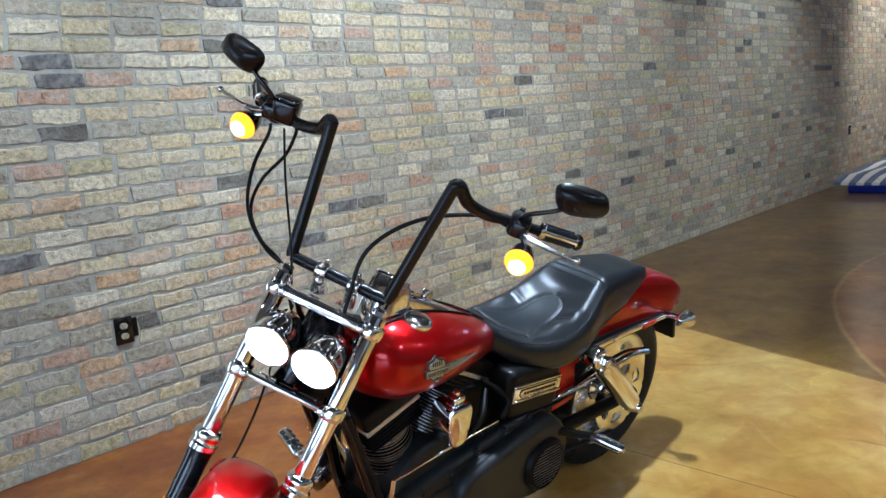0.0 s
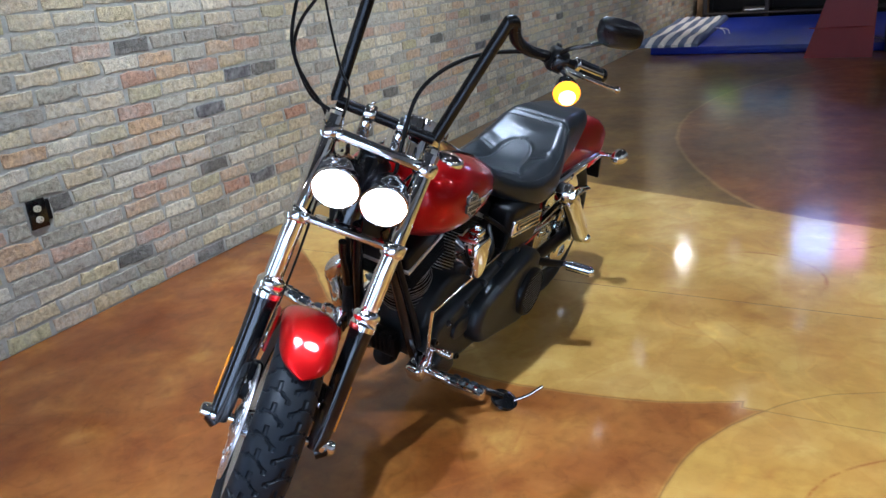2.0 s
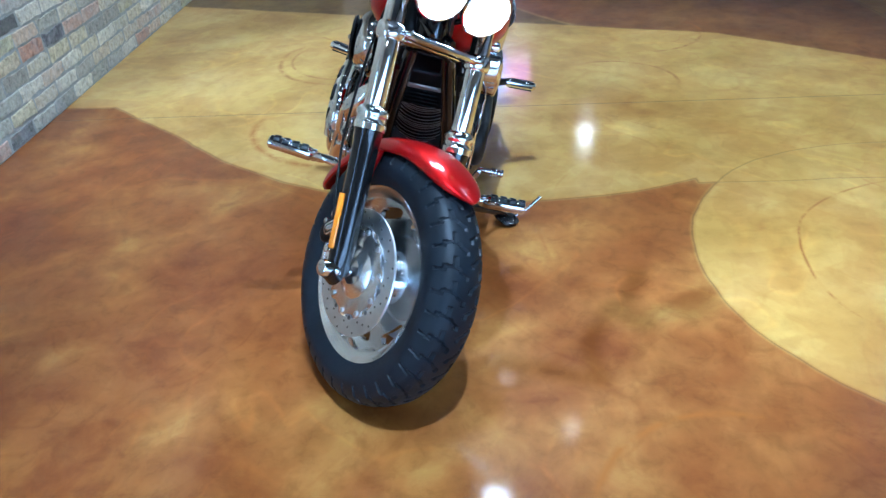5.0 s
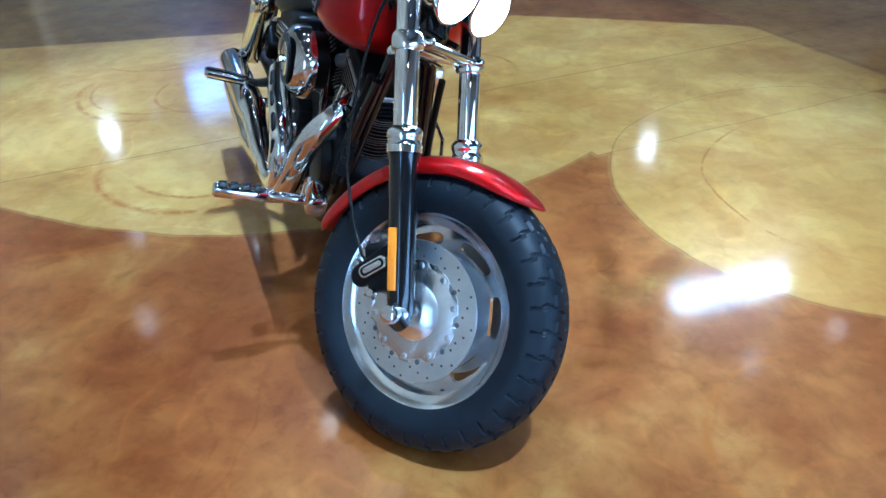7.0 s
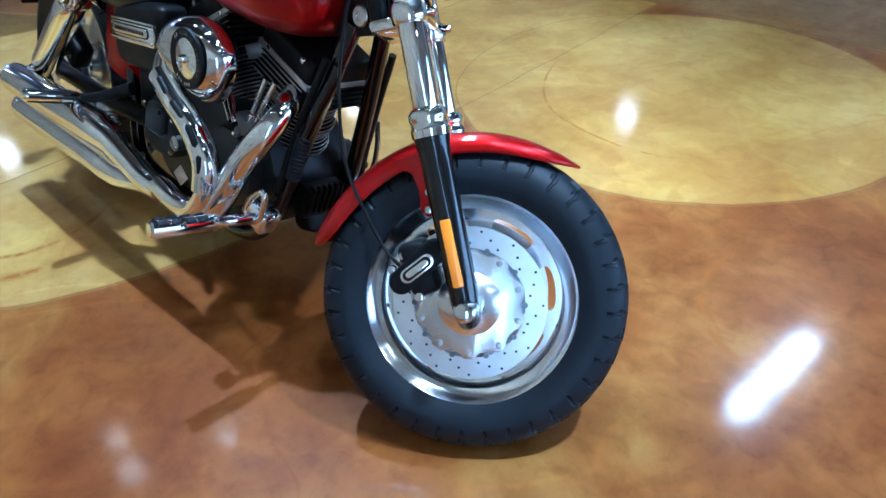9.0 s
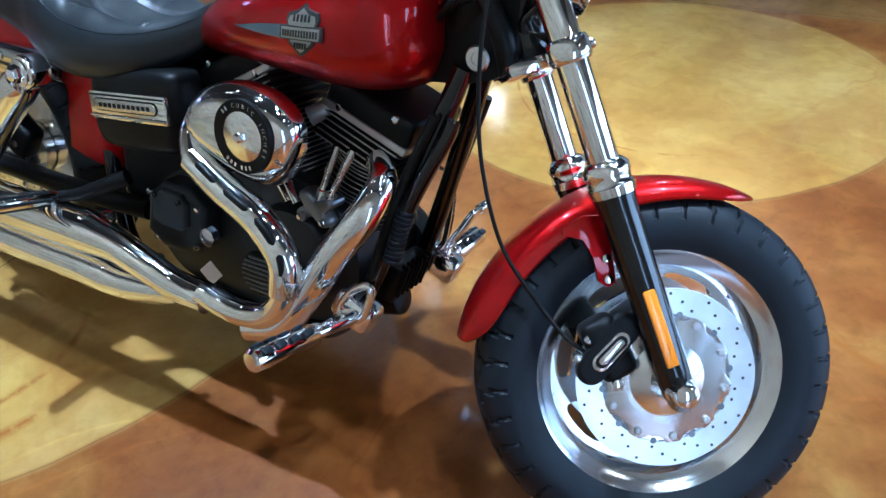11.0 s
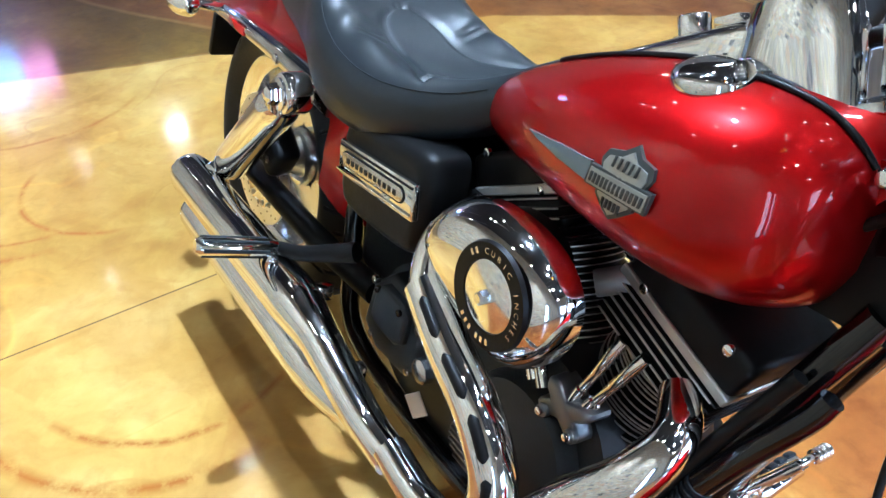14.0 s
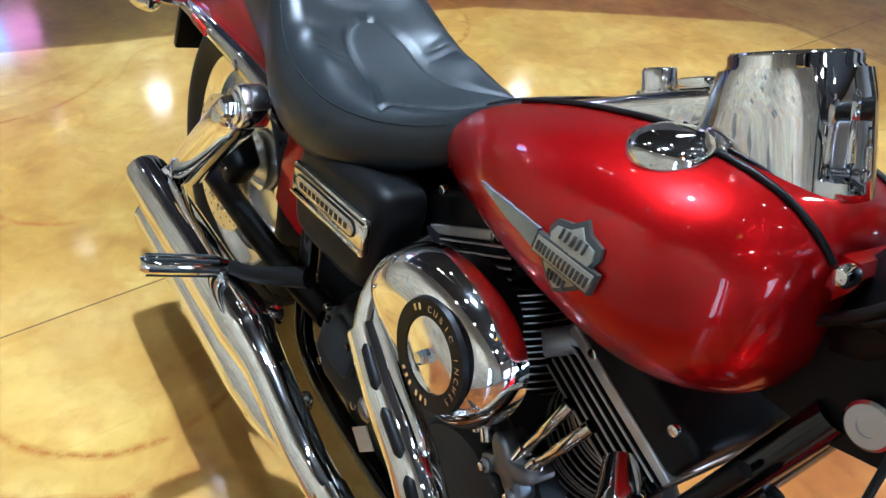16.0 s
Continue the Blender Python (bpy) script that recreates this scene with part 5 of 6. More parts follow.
for s in (-1, 1):
    strut = part("mudguard_strut", tube([(0.31, s * 0.130, 0.600), (0.20, s * 0.130, 0.606), (0.05, s * 0.129, 0.610), (-0.15, s * 0.126, 0.606), (-0.30, s * 0.121, 0.596)], [0.030, 0.027, 0.023, 0.019, 0.014], 16, 6), chrome, moto, "chrome mudguard strut")
    part("reflector", box((-0.12, s * 0.147, 0.606), (0.085, 0.006, 0.018), 0.003, (0, 2, 0)), red_plastic, strut, "red side reflector")
    part("bolt", rod((0.10, s * 0.140, 0.608), (0.10, s * 0.158, 0.608), 0.011, 0.3, 14), chrome, strut)
    sc = Vector((-0.262, s * 0.215, 0.618))
    sig = part("turn_signal", lathe([(0.0, -0.060), (0.014, -0.056), (0.025, -0.038), (0.030, -0.012), (0.0315, 0.0), (0.0315, 0.008), (0.028, 0.010)], sc, (-1, s * 0.05, 0), 28), chrome, moto, "chrome bullet rear turn signal")
    part("lens", lathe([(0.0, 0.020), (0.015, 0.0185), (0.0285, 0.009)], sc, (-1, s * 0.05, 0), 24), amber_plastic, sig)
    part("stalk", rod((-0.255, s * 0.105, 0.602), (-0.255, s * 0.200, 0.616), 0.011), chrome, sig)
    # shock absorber
    a, b_ = Vector((-0.006, s * 0.200, 0.336)), Vector((0.262, s * 0.198, 0.602))
    d = (b_ - a).normalized()
    L = (b_ - a).length
    shock = part("shock_absorber", lathe([(0.0, 0.018), (0.030, 0.020), (0.037, 0.034), (0.039, 0.060), (0.0400, L - 0.07), (0.039, L - 0.045), (0.034, L - 0.028), (0.0, L - 0.020)], a, d, 32), chrome, moto, "chrome covered shock absorber")
    for p in (a, b_):
        big = p == b_
        part("shock_eye", rod(p + Vector((0, -s * 0.034, 0)), p + Vector((0, s * 0.016, 0)), 0.037 if big else 0.024, 0.22, 32), chrome, shock)
        part("washer", rod(p + Vector((0, s * 0.014, 0)), p + Vector((0, s * 0.021, 0)), 0.029 if big else 0.019, 0.3, 28), chrome, shock)
        part("nut", lathe([(0.0, 0.024), (0.010, 0.023), (0.016, 0.018), (0.019, 0.010), (0.020, 0.0)], p + Vector((0, s * 0.020, 0)), (0, s, 0), 6 if big else 18), chrome, shock)
part("tail_lamp", box((-0.478, 0, 0.580), (0.030, 0.110, 0.046), 0.012, (0, 30, 0), 3), red_plastic, rear_guard, "red tail lamp")
part("plate_bracket", box((-0.415, 0.0, 0.500), (0.020, 0.190, 0.115), 0.005, (0, 16, 0)), satin_black, moto, "black number plate bracket")

# frame
frame_black = gloss_black
part("frame_neck", loft([[Vector((x, y * w, z)) for y, z in ((-1, zt - h), (1, zt - h), (1, zt), (-1, zt))] for x, w, zt, h in ((1.05, 0.026, 0.74, 0.05), (1.14, 0.034, 0.80, 0.10), (1.22, 0.046, 0.855, 0.145), (1.27, 0.046, 0.86, 0.135), (1.305, 0.040, 0.855, 0.11))]), satin_black, moto, "black cast steering neck")
part("wire_cover", loft([[Vector((x, y * w, z)) for y, z in ((-1, zb), (-0.6, zb - 0.012), (0.6, zb - 0.012), (1, zb), (1.05, (zb + zt) / 2), (0.7, zt), (-0.7, zt), (-1.05, (zb + zt) / 2))] for x, w, zb, zt in ((1.165, 0.030, 0.80, 0.86), (1.185, 0.044, 0.785, 0.90), (1.215, 0.050, 0.80, 0.93), (1.245, 0.046, 0.83, 0.93), (1.262, 0.030, 0.86, 0.92))]), satin_black, moto, "black wiring cover behind the fork", sharp=60)
for k in range(3):
    hose("cable", [(1.16 + 0.02 * k, -0.052, 0.80 + 0.02 * k), (1.205 + 0.01 * k, -0.070, 0.845), (1.245, -0.062, 0.90 - 0.015 * k), (1.275, -0.045, 0.955)], 0.006, "black wiring")
part("ignition_lock", lathe([(0.022, 0.0), (0.022, 0.008), (0.019, 0.011), (0.010, 0.011), (0.010, 0.009), (0.0, 0.009)], (1.246, -0.048, 0.757), (0, -1, 0), 32), dull_chrome, moto, "round metal steering lock")
for s in (-1, 1):
    part("frame_tube", tube([(1.215, s * 0.040, 0.735), (1.150, s * 0.072, 0.530), (1.075, s * 0.098, 0.310), (1.02, s * 0.108, 0.215), (0.93, s * 0.112, 0.178), (0.70, s * 0.115, 0.172), (0.45, s * 0.112, 0.200), (0.38, s * 0.100, 0.32), (0.34, s * 0.085, 0.58)], 0.0185, 16, 6), frame_black, moto, "black frame tube")
    part("swingarm_tube", tube([(0.50, s * 0.115, 0.325), (0.30, s * 0.132, 0.325), (0.02, s * 0.135, 0.326), (-0.105, s * 0.135, 0.326)], 0.024, 14, 4), satin_black, moto, "black swingarm tube")
    part("rear_axle_nut", lathe([(0.0, 0.032), (0.012, 0.032), (0.020, 0.024), (0.020, 0.0)], REAR + Vector((0, s * 0.150, 0)), (0, s, 0), 6), chrome, rear_wheel)
part("frame_core", box((0.60, 0, 0.47), (0.42, 0.20, 0.30), 0.03, segs=3), satin_black, moto, "black battery and oil box")
part("backbone", rod((0.55, 0, 0.66), (1.25, 0, 0.79), 0.035), satin_black, moto, "black frame backbone")

# engine
engine = part("crankcase", extrude(racetrack((0.90, 0.335), 0.155, (0.63, 0.315), 0.125, 16), -0.105, 0.12, 0.02, 3), wrinkle_black, moto, "black engine crankcase")
part("timing_cover", lathe([(0.105, 0.0), (0.105, 0.020), (0.095, 0.034), (0.070, 0.040), (0.0, 0.042)], (0.905, -0.10, 0.335), (0, -1, 0), 40), wrinkle_black, engine, "black cam cover")
part("timer_cap", lathe([(0.050, 0.0), (0.050, 0.010), (0.046, 0.014), (0.0, 0.015)], (0.845, -0.135, 0.285), (0, -1, 0), 36), satin_black, engine, "ribbed round black cover")
for k in range(8):
    z = 0.285 - 0.035 + 0.010 * k
    h = math.sqrt(max(0.0, 0.042 ** 2 - (z - 0.285) ** 2))
    part("rib", box((0.845, -0.152, z), (2 * h + 0.004, 0.006, 0.004), 0.0012, segs=1), fin_grey, engine)
for base, top_, rear in (((0.968, 0.398), (1.048, 0.618), False), ((0.860, 0.440), (0.745, 0.660), True)):
    b2, t2 = Vector((base[0], 0, base[1])), Vector((top_[0], 0, top_[1]))
    d = (t2 - b2).normalized()
    ang = -math.degrees(math.atan2(d.x, d.z)) * -1
    cyl = part("cylinder", rod(b2 - d * 0.03, b2 + d * 0.20, 0.066, 0.1, 28), satin_black, moto, "black finned engine cylinder")
    for k in range(15):
        c = b2 + d * (0.020 + 0.0094 * k)
        w = 0.078 + 0.004 * math.sin(k)
        f = lathe([(0.06, -0.0022), (w, -0.0016), (w + 0.0012, 0.0), (w, 0.0016), (0.06, 0.0022)], c, d, 32, True)
        part("fin", f, satin_black, cyl)
    # polished fin rims
    for k in range(15):
        c = b2 + d * (0.020 + 0.0094 * k)
        w = 0.079 + 0.004 * math.sin(k)
        part("fin_edge", lathe([(w - 0.002, -0.0012), (w + 0.0008, -0.0008), (w + 0.0008, 0.0008), (w - 0.002, 0.0012)], c, d, 40, True), machined, cyl)
    hc = b2 + d * 0.195
    head = part("cylinder_head", box(hc, (0.165, 0.172, 0.075), 0.020, (0, ang, 0), 3), satin_black, moto, "black cylinder head")
    for k in range(5):
        part("fin", box(hc + d * (-0.028 + 0.013 * k), (0.184, 0.186, 0.0036), 0.0015, (0, ang, 0), 1), satin_black, head)
        part("fin_edge", box(hc + d * (-0.028 + 0.013 * k) + Vector((0, -0.0935, 0)), (0.170, 0.003, 0.0026), 0.0008, (0, ang, 0), 1), machined, head)
    part("rocker_box", box(hc + d * 0.062, (0.186, 0.178, 0.056), 0.012, (0, ang, 0), 3), satin_black, head, "black rocker box")
    part("rocker_gasket", box(hc + d * 0.036, (0.190, 0.184, 0.014), 0.002, (0, ang, 0), 1), machined, head, "bright machined band")
    for dx in (-0.06, 0.06):
        p = hc + d * 0.062 + Vector((dx, -0.085, 0))
        part("bolt", rod(p, p + Vector((0, -0.008, 0)), 0.007, 0.3, 10), chrome, head)
    # pushrod tubes
    for k, dx in enumerate((-0.009, 0.009)):
        p0 = Vector(((0.915 if rear else 0.978) + dx, -0.124, 0.450))
        p1 = hc + Vector((dx * 2.0 + (0.015 if rear else -0.018), -0.098, -0.010))
        part("pushrod_tube", tube([p0, p0 + (p1 - p0) * 0.3, p0 + (p1 - p0) * 0.32, p0 + (p1 - p0) * 0.55, p0 + (p1 - p0) * 0.57, p1], [0.0095, 0.0095, 0.0068, 0.0068, 0.0082, 0.0082], 14, 1), chrome, cyl, "chrome pushrod tube")
star = [(0.970 + r * math.cos(a), 0.452 + 0.72 * r * math.sin(a)) for a, r in ((2 * math.pi * k / 48, 0.038 + 0.014 * math.cos(4 * (2 * math.pi * k / 48 - 0.65))) for k in range(48))]
block = part("lifter_block", extrude(star, -0.095, -0.134, 0.008, 3), pewter, engine, "grey metal tappet block with four lobes")
for dx in (-0.026, 0.026):
    part("bolt_boss", rod((0.970 + dx, -0.128, 0.432), (0.970 + dx, -0.139, 0.433), 0.010, 0.3, 14), pewter, block)
    part("bolt", rod((0.970 + dx, -0.138, 0.433), (0.970 + dx, -0.146, 0.434), 0.0060, 0.3, 8), chrome, block)

# air cleaner
ham = [(0.726, 0.592), (0.752, 0.640), (0.800, 0.668), (0.870, 0.678), (0.940, 0.666), (0.982, 0.630), (0.986, 0.580), (0.961, 0.528), (0.922, 0.500), (0.866, 0.505), (0.800, 0.530), (0.748, 0.560)]
loop = catmull([(x, 0, z) for x, z in ham[-2:] + ham + ham[:2]], 4)
HAM = [(p.x, p.z) for p in loop[8:8 + 48]]
aircleaner = part("air_cleaner", extrude(HAM, -0.166, -0.232, 0.056, 10), chrome, moto, "chrome air cleaner cover with a round centre")
part("backing", extrude([(0.82 + (x - 0.82) * 0.6, 0.59 + (z - 0.59) * 0.8) for x, z in HAM], -0.12, -0.168, 0.003), satin_black, aircleaner)
AC = (0.902, -0.230, 0.600)
part("ring", lathe([(0.044, 0.0), (0.044, 0.006), (0.064, 0.006), (0.066, 0.0)], AC, (0, -1, 0), 48, True), satin_black, aircleaner, "black lettered ring")
def letter(char, size, m, mat, parent):
    """One raised character."""
    curve = bpy.data.curves.new("letter", "FONT")
    curve.body = char
    curve.size = size
    curve.align_x = "CENTER"
    curve.extrude = 0.0006
    temp = bpy.data.objects.new("letter", curve)
    me = bpy.data.meshes.new_from_object(temp)
    bpy.data.objects.remove(temp)
    bpy.data.curves.remove(curve)
    me.transform(m)
    me.materials.clear()
    me.materials.append(mat)
    ob = new("letter", me)
    ob.parent = parent


for k, char in enumerate("CUBIC INCHES"):
    if char != " ":
        a = radians(106.0 - 12.0 * k)
        letter(char, 0.0105, Matrix.Translation(Vector(AC) + Vector((0.0508 * math.cos(a), -0.0068, 0.0508 * math.sin(a)))) @ Matrix.Rotation(radians(90), 4, "X") @ Matrix.Rotation(a - math.pi / 2, 4, "Z"), dull_chrome, aircleaner)
for a in (136, 126, 232, 242, 252, 268, 278, 288):
    t = radians(a)
    part("mark", box((AC[0] + 0.0545 * math.cos(t), AC[1] - 0.0068, AC[2] + 0.0545 * math.sin(t)), (0.0045, 0.0012, 0.0075), 0, (0, 90 - a, 0)), dull_chrome, aircleaner)
part("insert", lathe([(0.0, 0.007), (0.040, 0.0065), (0.045, 0.004)], AC, (0, -1, 0), 48), polished, aircleaner, "brushed round insert")
part("bolt", lathe([(0.0, 0.020), (0.006, 0.020), (0.009, 0.017), (0.0095, 0.006)], AC, (0, -1, 0), 6), chrome, aircleaner)
part("breather", lathe([(0.016, 0.0), (0.017, 0.004), (0.017, 0.047), (0.0155, 0.050), (0.013, 0.047), (0.013, 0.0)], (0.968, -0.070, 0.634), (-0.62, -0.72, -0.42), 28, True), fin_grey, aircleaner, "short grey breather pipe")

# exhaust: two headers, two stacked mufflers
rear_line = [(0.735, -0.120, 0.610), (0.728, -0.175, 0.575), (0.765, -0.215, 0.522), (0.85, -0.228, 0.487), (0.935, -0.235, 0.452), (0.990, -0.238, 0.395), (0.992, -0.240, 0.330), (0.950, -0.243, 0.272), (0.875, -0.246, 0.256), (0.79, -0.248, 0.270)]
ex_r = part("exhaust_pipe", tube(rear_line, 0.0255, 22, 6), chrome, moto, "chrome rear exhaust header with slotted shield")
shield_line = [Vector(p) + Vector((0.002, -0.004, 0.004)) for p in rear_line[2:7]]
part("heat_shield", tube(shield_line, 0.0305, 22, 6), chrome, ex_r, "chrome heat shield")
cl = catmull(shield_line, 10)
for k in range(4):
    i0 = 2 + k * 9
    pts = [cl[i] + Vector((0.36, -0.76, 0.54)) * 0.0262 for i in range(i0, i0 + 8)]
    part("slot", tube(pts, [0.004] + [0.0085] * 6 + [0.004], 10, 1), satin_black, ex_r, "dark slot in the heat shield")
part("exhaust_pipe", tube([(1.085, -0.090, 0.560), (1.122, -0.135, 0.540), (1.114, -0.178, 0.488), (1.070, -0.198, 0.420), (1.015, -0.214, 0.320), (0.965, -0.228, 0.252), (0.900, -0.240, 0.232)], [0.024, 0.0255, 0.030, 0.031, 0.031, 0.031, 0.030], 22, 6), chrome, moto, "chrome front exhaust header")
part("muffler", tube([(0.80, -0.246, 0.256), (0.72, -0.248, 0.262), (0.64, -0.250, 0.283), (0.56, -0.250, 0.303), (0.50, -0.250, 0.309), (0.45, -0.250, 0.311), (0.25, -0.250, 0.305), (-0.04, -0.250, 0.297), (-0.082, -0.250, 0.296)], [0.028, 0.030, 0.032, 0.035, 0.042, 0.0465, 0.047, 0.047, 0.0455], 28, 6), chrome, moto, "upper chrome muffler")
part("muffler", tube([(0.72, -0.245, 0.245), (0.65, -0.243, 0.228), (0.58, -0.240, 0.216), (0.52, -0.238, 0.212), (0.46, -0.240, 0.217), (0.25, -0.240, 0.214), (-0.02, -0.240, 0.211), (-0.055, -0.240, 0.211)], [0.022, 0.028, 0.036, 0.040, 0.0425, 0.0425, 0.0425, 0.041], 28, 6), chrome, moto, "lower chrome muffler")
for x, z in ((-0.083, 0.296), (-0.056, 0.211)):
    part("muffler_outlet", lathe([(0.0, -0.002), (0.032, -0.002), (0.034, 0.004)], (x, -0.250 if z > 0.25 else -0.240, z), (-1, 0, 0.05), 28), satin_black, moto, "dark muffler outlet")
for p in ((0.475, -0.205, 0.330), (0.625, -0.215, 0.275)):
    part("pipe_clamp", box(p, (0.022, 0.030, 0.030), 0.006), chrome, moto, "chrome muffler clamp")

# gearbox side
gear = part("gearbox_cover", extrude([(0.53, 0.30), (0.545, 0.385), (0.59, 0.425), (0.665, 0.425), (0.705, 0.39), (0.70, 0.31), (0.66, 0.275), (0.575, 0.27)], -0.10, -0.158, 0.018, 3), wrinkle_black, moto, "black transmission side cover")
part("lid", extrude([(0.572, 0.345), (0.580, 0.400), (0.600, 0.414), (0.655, 0.412), (0.672, 0.395), (0.668, 0.345), (0.650, 0.332), (0.590, 0.332)], -0.150, -0.172, 0.008, 3), wrinkle_black, gear, "raised black lid")
for x, z in ((0.588, 0.400), (0.655, 0.398)):
    part("bolt", rod((x, -0.168, z), (x, -0.177, z), 0.006, 0.3, 8), gloss_black, gear)
for x, z in ((0.555, 0.395), (0.69, 0.385), (0.68, 0.30), (0.565, 0.295)):
    part("bolt", rod((x, -0.150, z), (x, -0.162, z), 0.007, 0.3, 10), chrome, gear)
part("oil_filler", lathe([(0.0, 0.020), (0.014, 0.020), (0.020, 0.016), (0.021, 0.0)], (0.730, -0.158, 0.342), (0, -1, 0), 8), dull_chrome, gear, "grey oil filler plug")
part("tag", box((0.700, -0.142, 0.242), (0.040, 0.002, 0.040), 0, (0, 45, 8)), white_label, moto, "white paper tag")

# side covers
for s in (-1, 1):
    edge_ = [(0.43, 0.485), (0.416, 0.55), (0.422, 0.615), (0.455, 0.635), (0.55, 0.647), (0.64, 0.655), (0.667, 0.638), (0.668, 0.575), (0.658, 0.51), (0.63, 0.488), (0.55, 0.478), (0.47, 0.473)]
    smooth_ = catmull([(x, 0, z) for x, z in edge_[-2:] + edge_ + edge_[:2]], 4)
    cover = part("side_cover", extrude([(p.x, p.z) for p in smooth_[8:8 + 48]], s * 0.10, s * 0.174, 0.026, 6), satin_black, moto, "black side cover with a chrome strip")
    part("strip", box((0.545, s * 0.176, 0.574), (0.225, 0.014, 0.058), 0.005, (0, -6, 0)), chrome, cover, "chrome strip")
    part("inlay_rim", extrude(racetrack((0.462, 0.568), 0.0135, (0.622, 0.585), 0.0135), s * 0.180, s * 0.1855, 0.002), satin_black, cover)
    part("inlay", extrude(racetrack((0.462, 0.568), 0.0112, (0.622, 0.585), 0.0112), s * 0.181, s * 0.1868, 0.002), dull_chrome, cover, "engraved oval plate")
    for k in range(11):
        part("mark", box((0.472 + 0.014 * k, s * 0.1870, 0.569 + 0.0015 * k), (0.008, 0.0012, 0.0085), 0, (0, -6, 0)), satin_black, cover)
    part("ridge", box((0.545, s * 0.1845, 0.554), (0.220, 0.004, 0.005), 0.0015, (0, -6, 0), 1), chrome, cover)
    part("groove", box((0.545, s * 0.1835, 0.596), (0.215, 0.003, 0.004), 0.001, (0, -6, 0), 1), satin_black, cover)

# primary cover, left
primary = part("primary_cover", extrude(racetrack((0.985, 0.300), 0.095, (0.535, 0.330), 0.150, 18), 0.095, 0.160, 0.024, 4), wrinkle_black, moto, "black primary drive cover")
part("clutch_housing", extrude(racetrack((0.790, 0.318), 0.084, (0.512, 0.322), 0.140, 18), 0.150, 0.212, 0.034, 5), wrinkle_black, primary, "raised round clutch housing")
part("derby_cover", lathe([(0.090, -0.012), (0.090, 0.012), (0.085, 0.019), (0.079, 0.021), (0.077, 0.017), (0.0, 0.017)], (0.505, 0.211, 0.308), (0, 1, 0), 56), satin_black, primary, "ribbed round derby cover")
for k in range(13):
    z = 0.308 - 0.066 + 0.011 * k
    h = math.sqrt(0.074 ** 2 - (z - 0.308) ** 2)
    rib = part("rib", box((0.505, 0.2285, z), (2 * h, 0.006, 0.0060), 0.002, segs=2), satin_black, primary)
    part("rib_edge", box((0.505, 0.2318, z), (2 * h - 0.004, 0.0012, 0.0026), 0.0004, segs=1), fin_grey, rib)
part("inspection_cover", extrude(racetrack((0.930, 0.330), 0.030, (0.830, 0.332), 0.030), 0.155, 0.172, 0.006), wrinkle_black, primary)
part("front_cap", extrude(racetrack((1.030, 0.265), 0.026, (0.965, 0.222), 0.026), 0.150, 0.178, 0.012, 4), wrinkle_black, primary, "rounded black front bulge")
for x, z in ((1.055, 0.345), (0.985, 0.378), (0.880, 0.398), (0.770, 0.428), (0.655, 0.452), (0.540, 0.462), (0.430, 0.420), (0.405, 0.300), (0.480, 0.205), (0.610, 0.205), (0.760, 0.212), (0.900, 0.216), (1.062, 0.270)):
    boss = part("bolt_boss", rod((x, 0.140, z), (x, 0.166, z), 0.012, 0.3, 14), wrinkle_black, primary)
    part("bolt", rod((x, 0.164, z), (x, 0.171, z), 0.0065, 0.3, 8), gloss_black, boss)

# horn cover, left
horn = part("horn_cover", extrude([(0.858, 0.640), (0.924, 0.640), (0.936, 0.622), (0.932, 0.560), (0.918, 0.520), (0.905, 0.510), (0.877, 0.510), (0.864, 0.520), (0.850, 0.560), (0.846, 0.622)], 0.120, 0.200, 0.014, 4, 0.006), chrome, moto, "chrome waterfall horn cover")
part("bracket", box((0.891, 0.165, 0.652), (0.042, 0.040, 0.026), 0.008, segs=3), chrome, horn)
part("nut", rod((0.891, 0.165, 0.662), (0.891, 0.165, 0.676), 0.011, 0.3, 6), chrome, horn)

# belt side, left
pulley = part("belt_pulley", slotted_disc(REAR + Vector((0, 0.108, 0)), 0.05, 0.150, 0, 0.010, 6, 0.100, 0.32, 0.022), polished, rear_wheel, "silver slotted belt pulley")
part("drive_belt", merge(tube([(-0.04, 0.118, 0.482), (0.28, 0.122, 0.445), (0.52, 0.124, 0.420)], 0.012, 10, 3, flat=0.4), tube([(-0.04, 0.118, 0.172), (0.28, 0.122, 0.215), (0.52, 0.124, 0.270)], 0.012, 10, 3, flat=0.4)), rubber, moto, "black drive belt")
part("belt_guard", tube([(0.43, 0.135, 0.468), (0.28, 0.140, 0.478), (0.10, 0.140, 0.505), (-0.02, 0.140, 0.512), (-0.14, 0.140, 0.490)], [0.014, 0.020, 0.024, 0.026, 0.020], 14, 6, flat=0.6), chrome, moto, "chrome belt guard")

# pegs and foot controls
for s, tip, inner in ((-1, (0.352, -0.385, 0.380), (0.370, -0.248, 0.364)), (1, (0.305, 0.372, 0.360), (0.330, 0.262, 0.366))):
    a, b_ = Vector(inner), Vector(tip)
    d = (b_ - a).normalized()
    peg = part("passenger_peg", tube([a, a + d * 0.012, b_ - d * 0.008, b_], [0.013, 0.0165, 0.0165, 0.012], 16, 1), chrome, moto, "chrome and rubber passenger peg")
    for k in range(6):
        t = 2 * math.pi * k / 6
        off = (Vector((1, 0, 0)) * math.cos(t) + d.cross(Vector((1, 0, 0))) * math.sin(t)) * 0.0155
        part("rubber_strip", tube([a + d * 0.018 + off, b_ - d * 0.010 + off], 0.0038, 8, 1), rubber, peg)
    part("peg_arm", tube([a - d * 0.004, a + Vector((0.05, s * -0.030, 0.012)), (0.50, s * 0.165, 0.415)], [0.012, 0.014, 0.018], 12, 5), satin_black, peg)
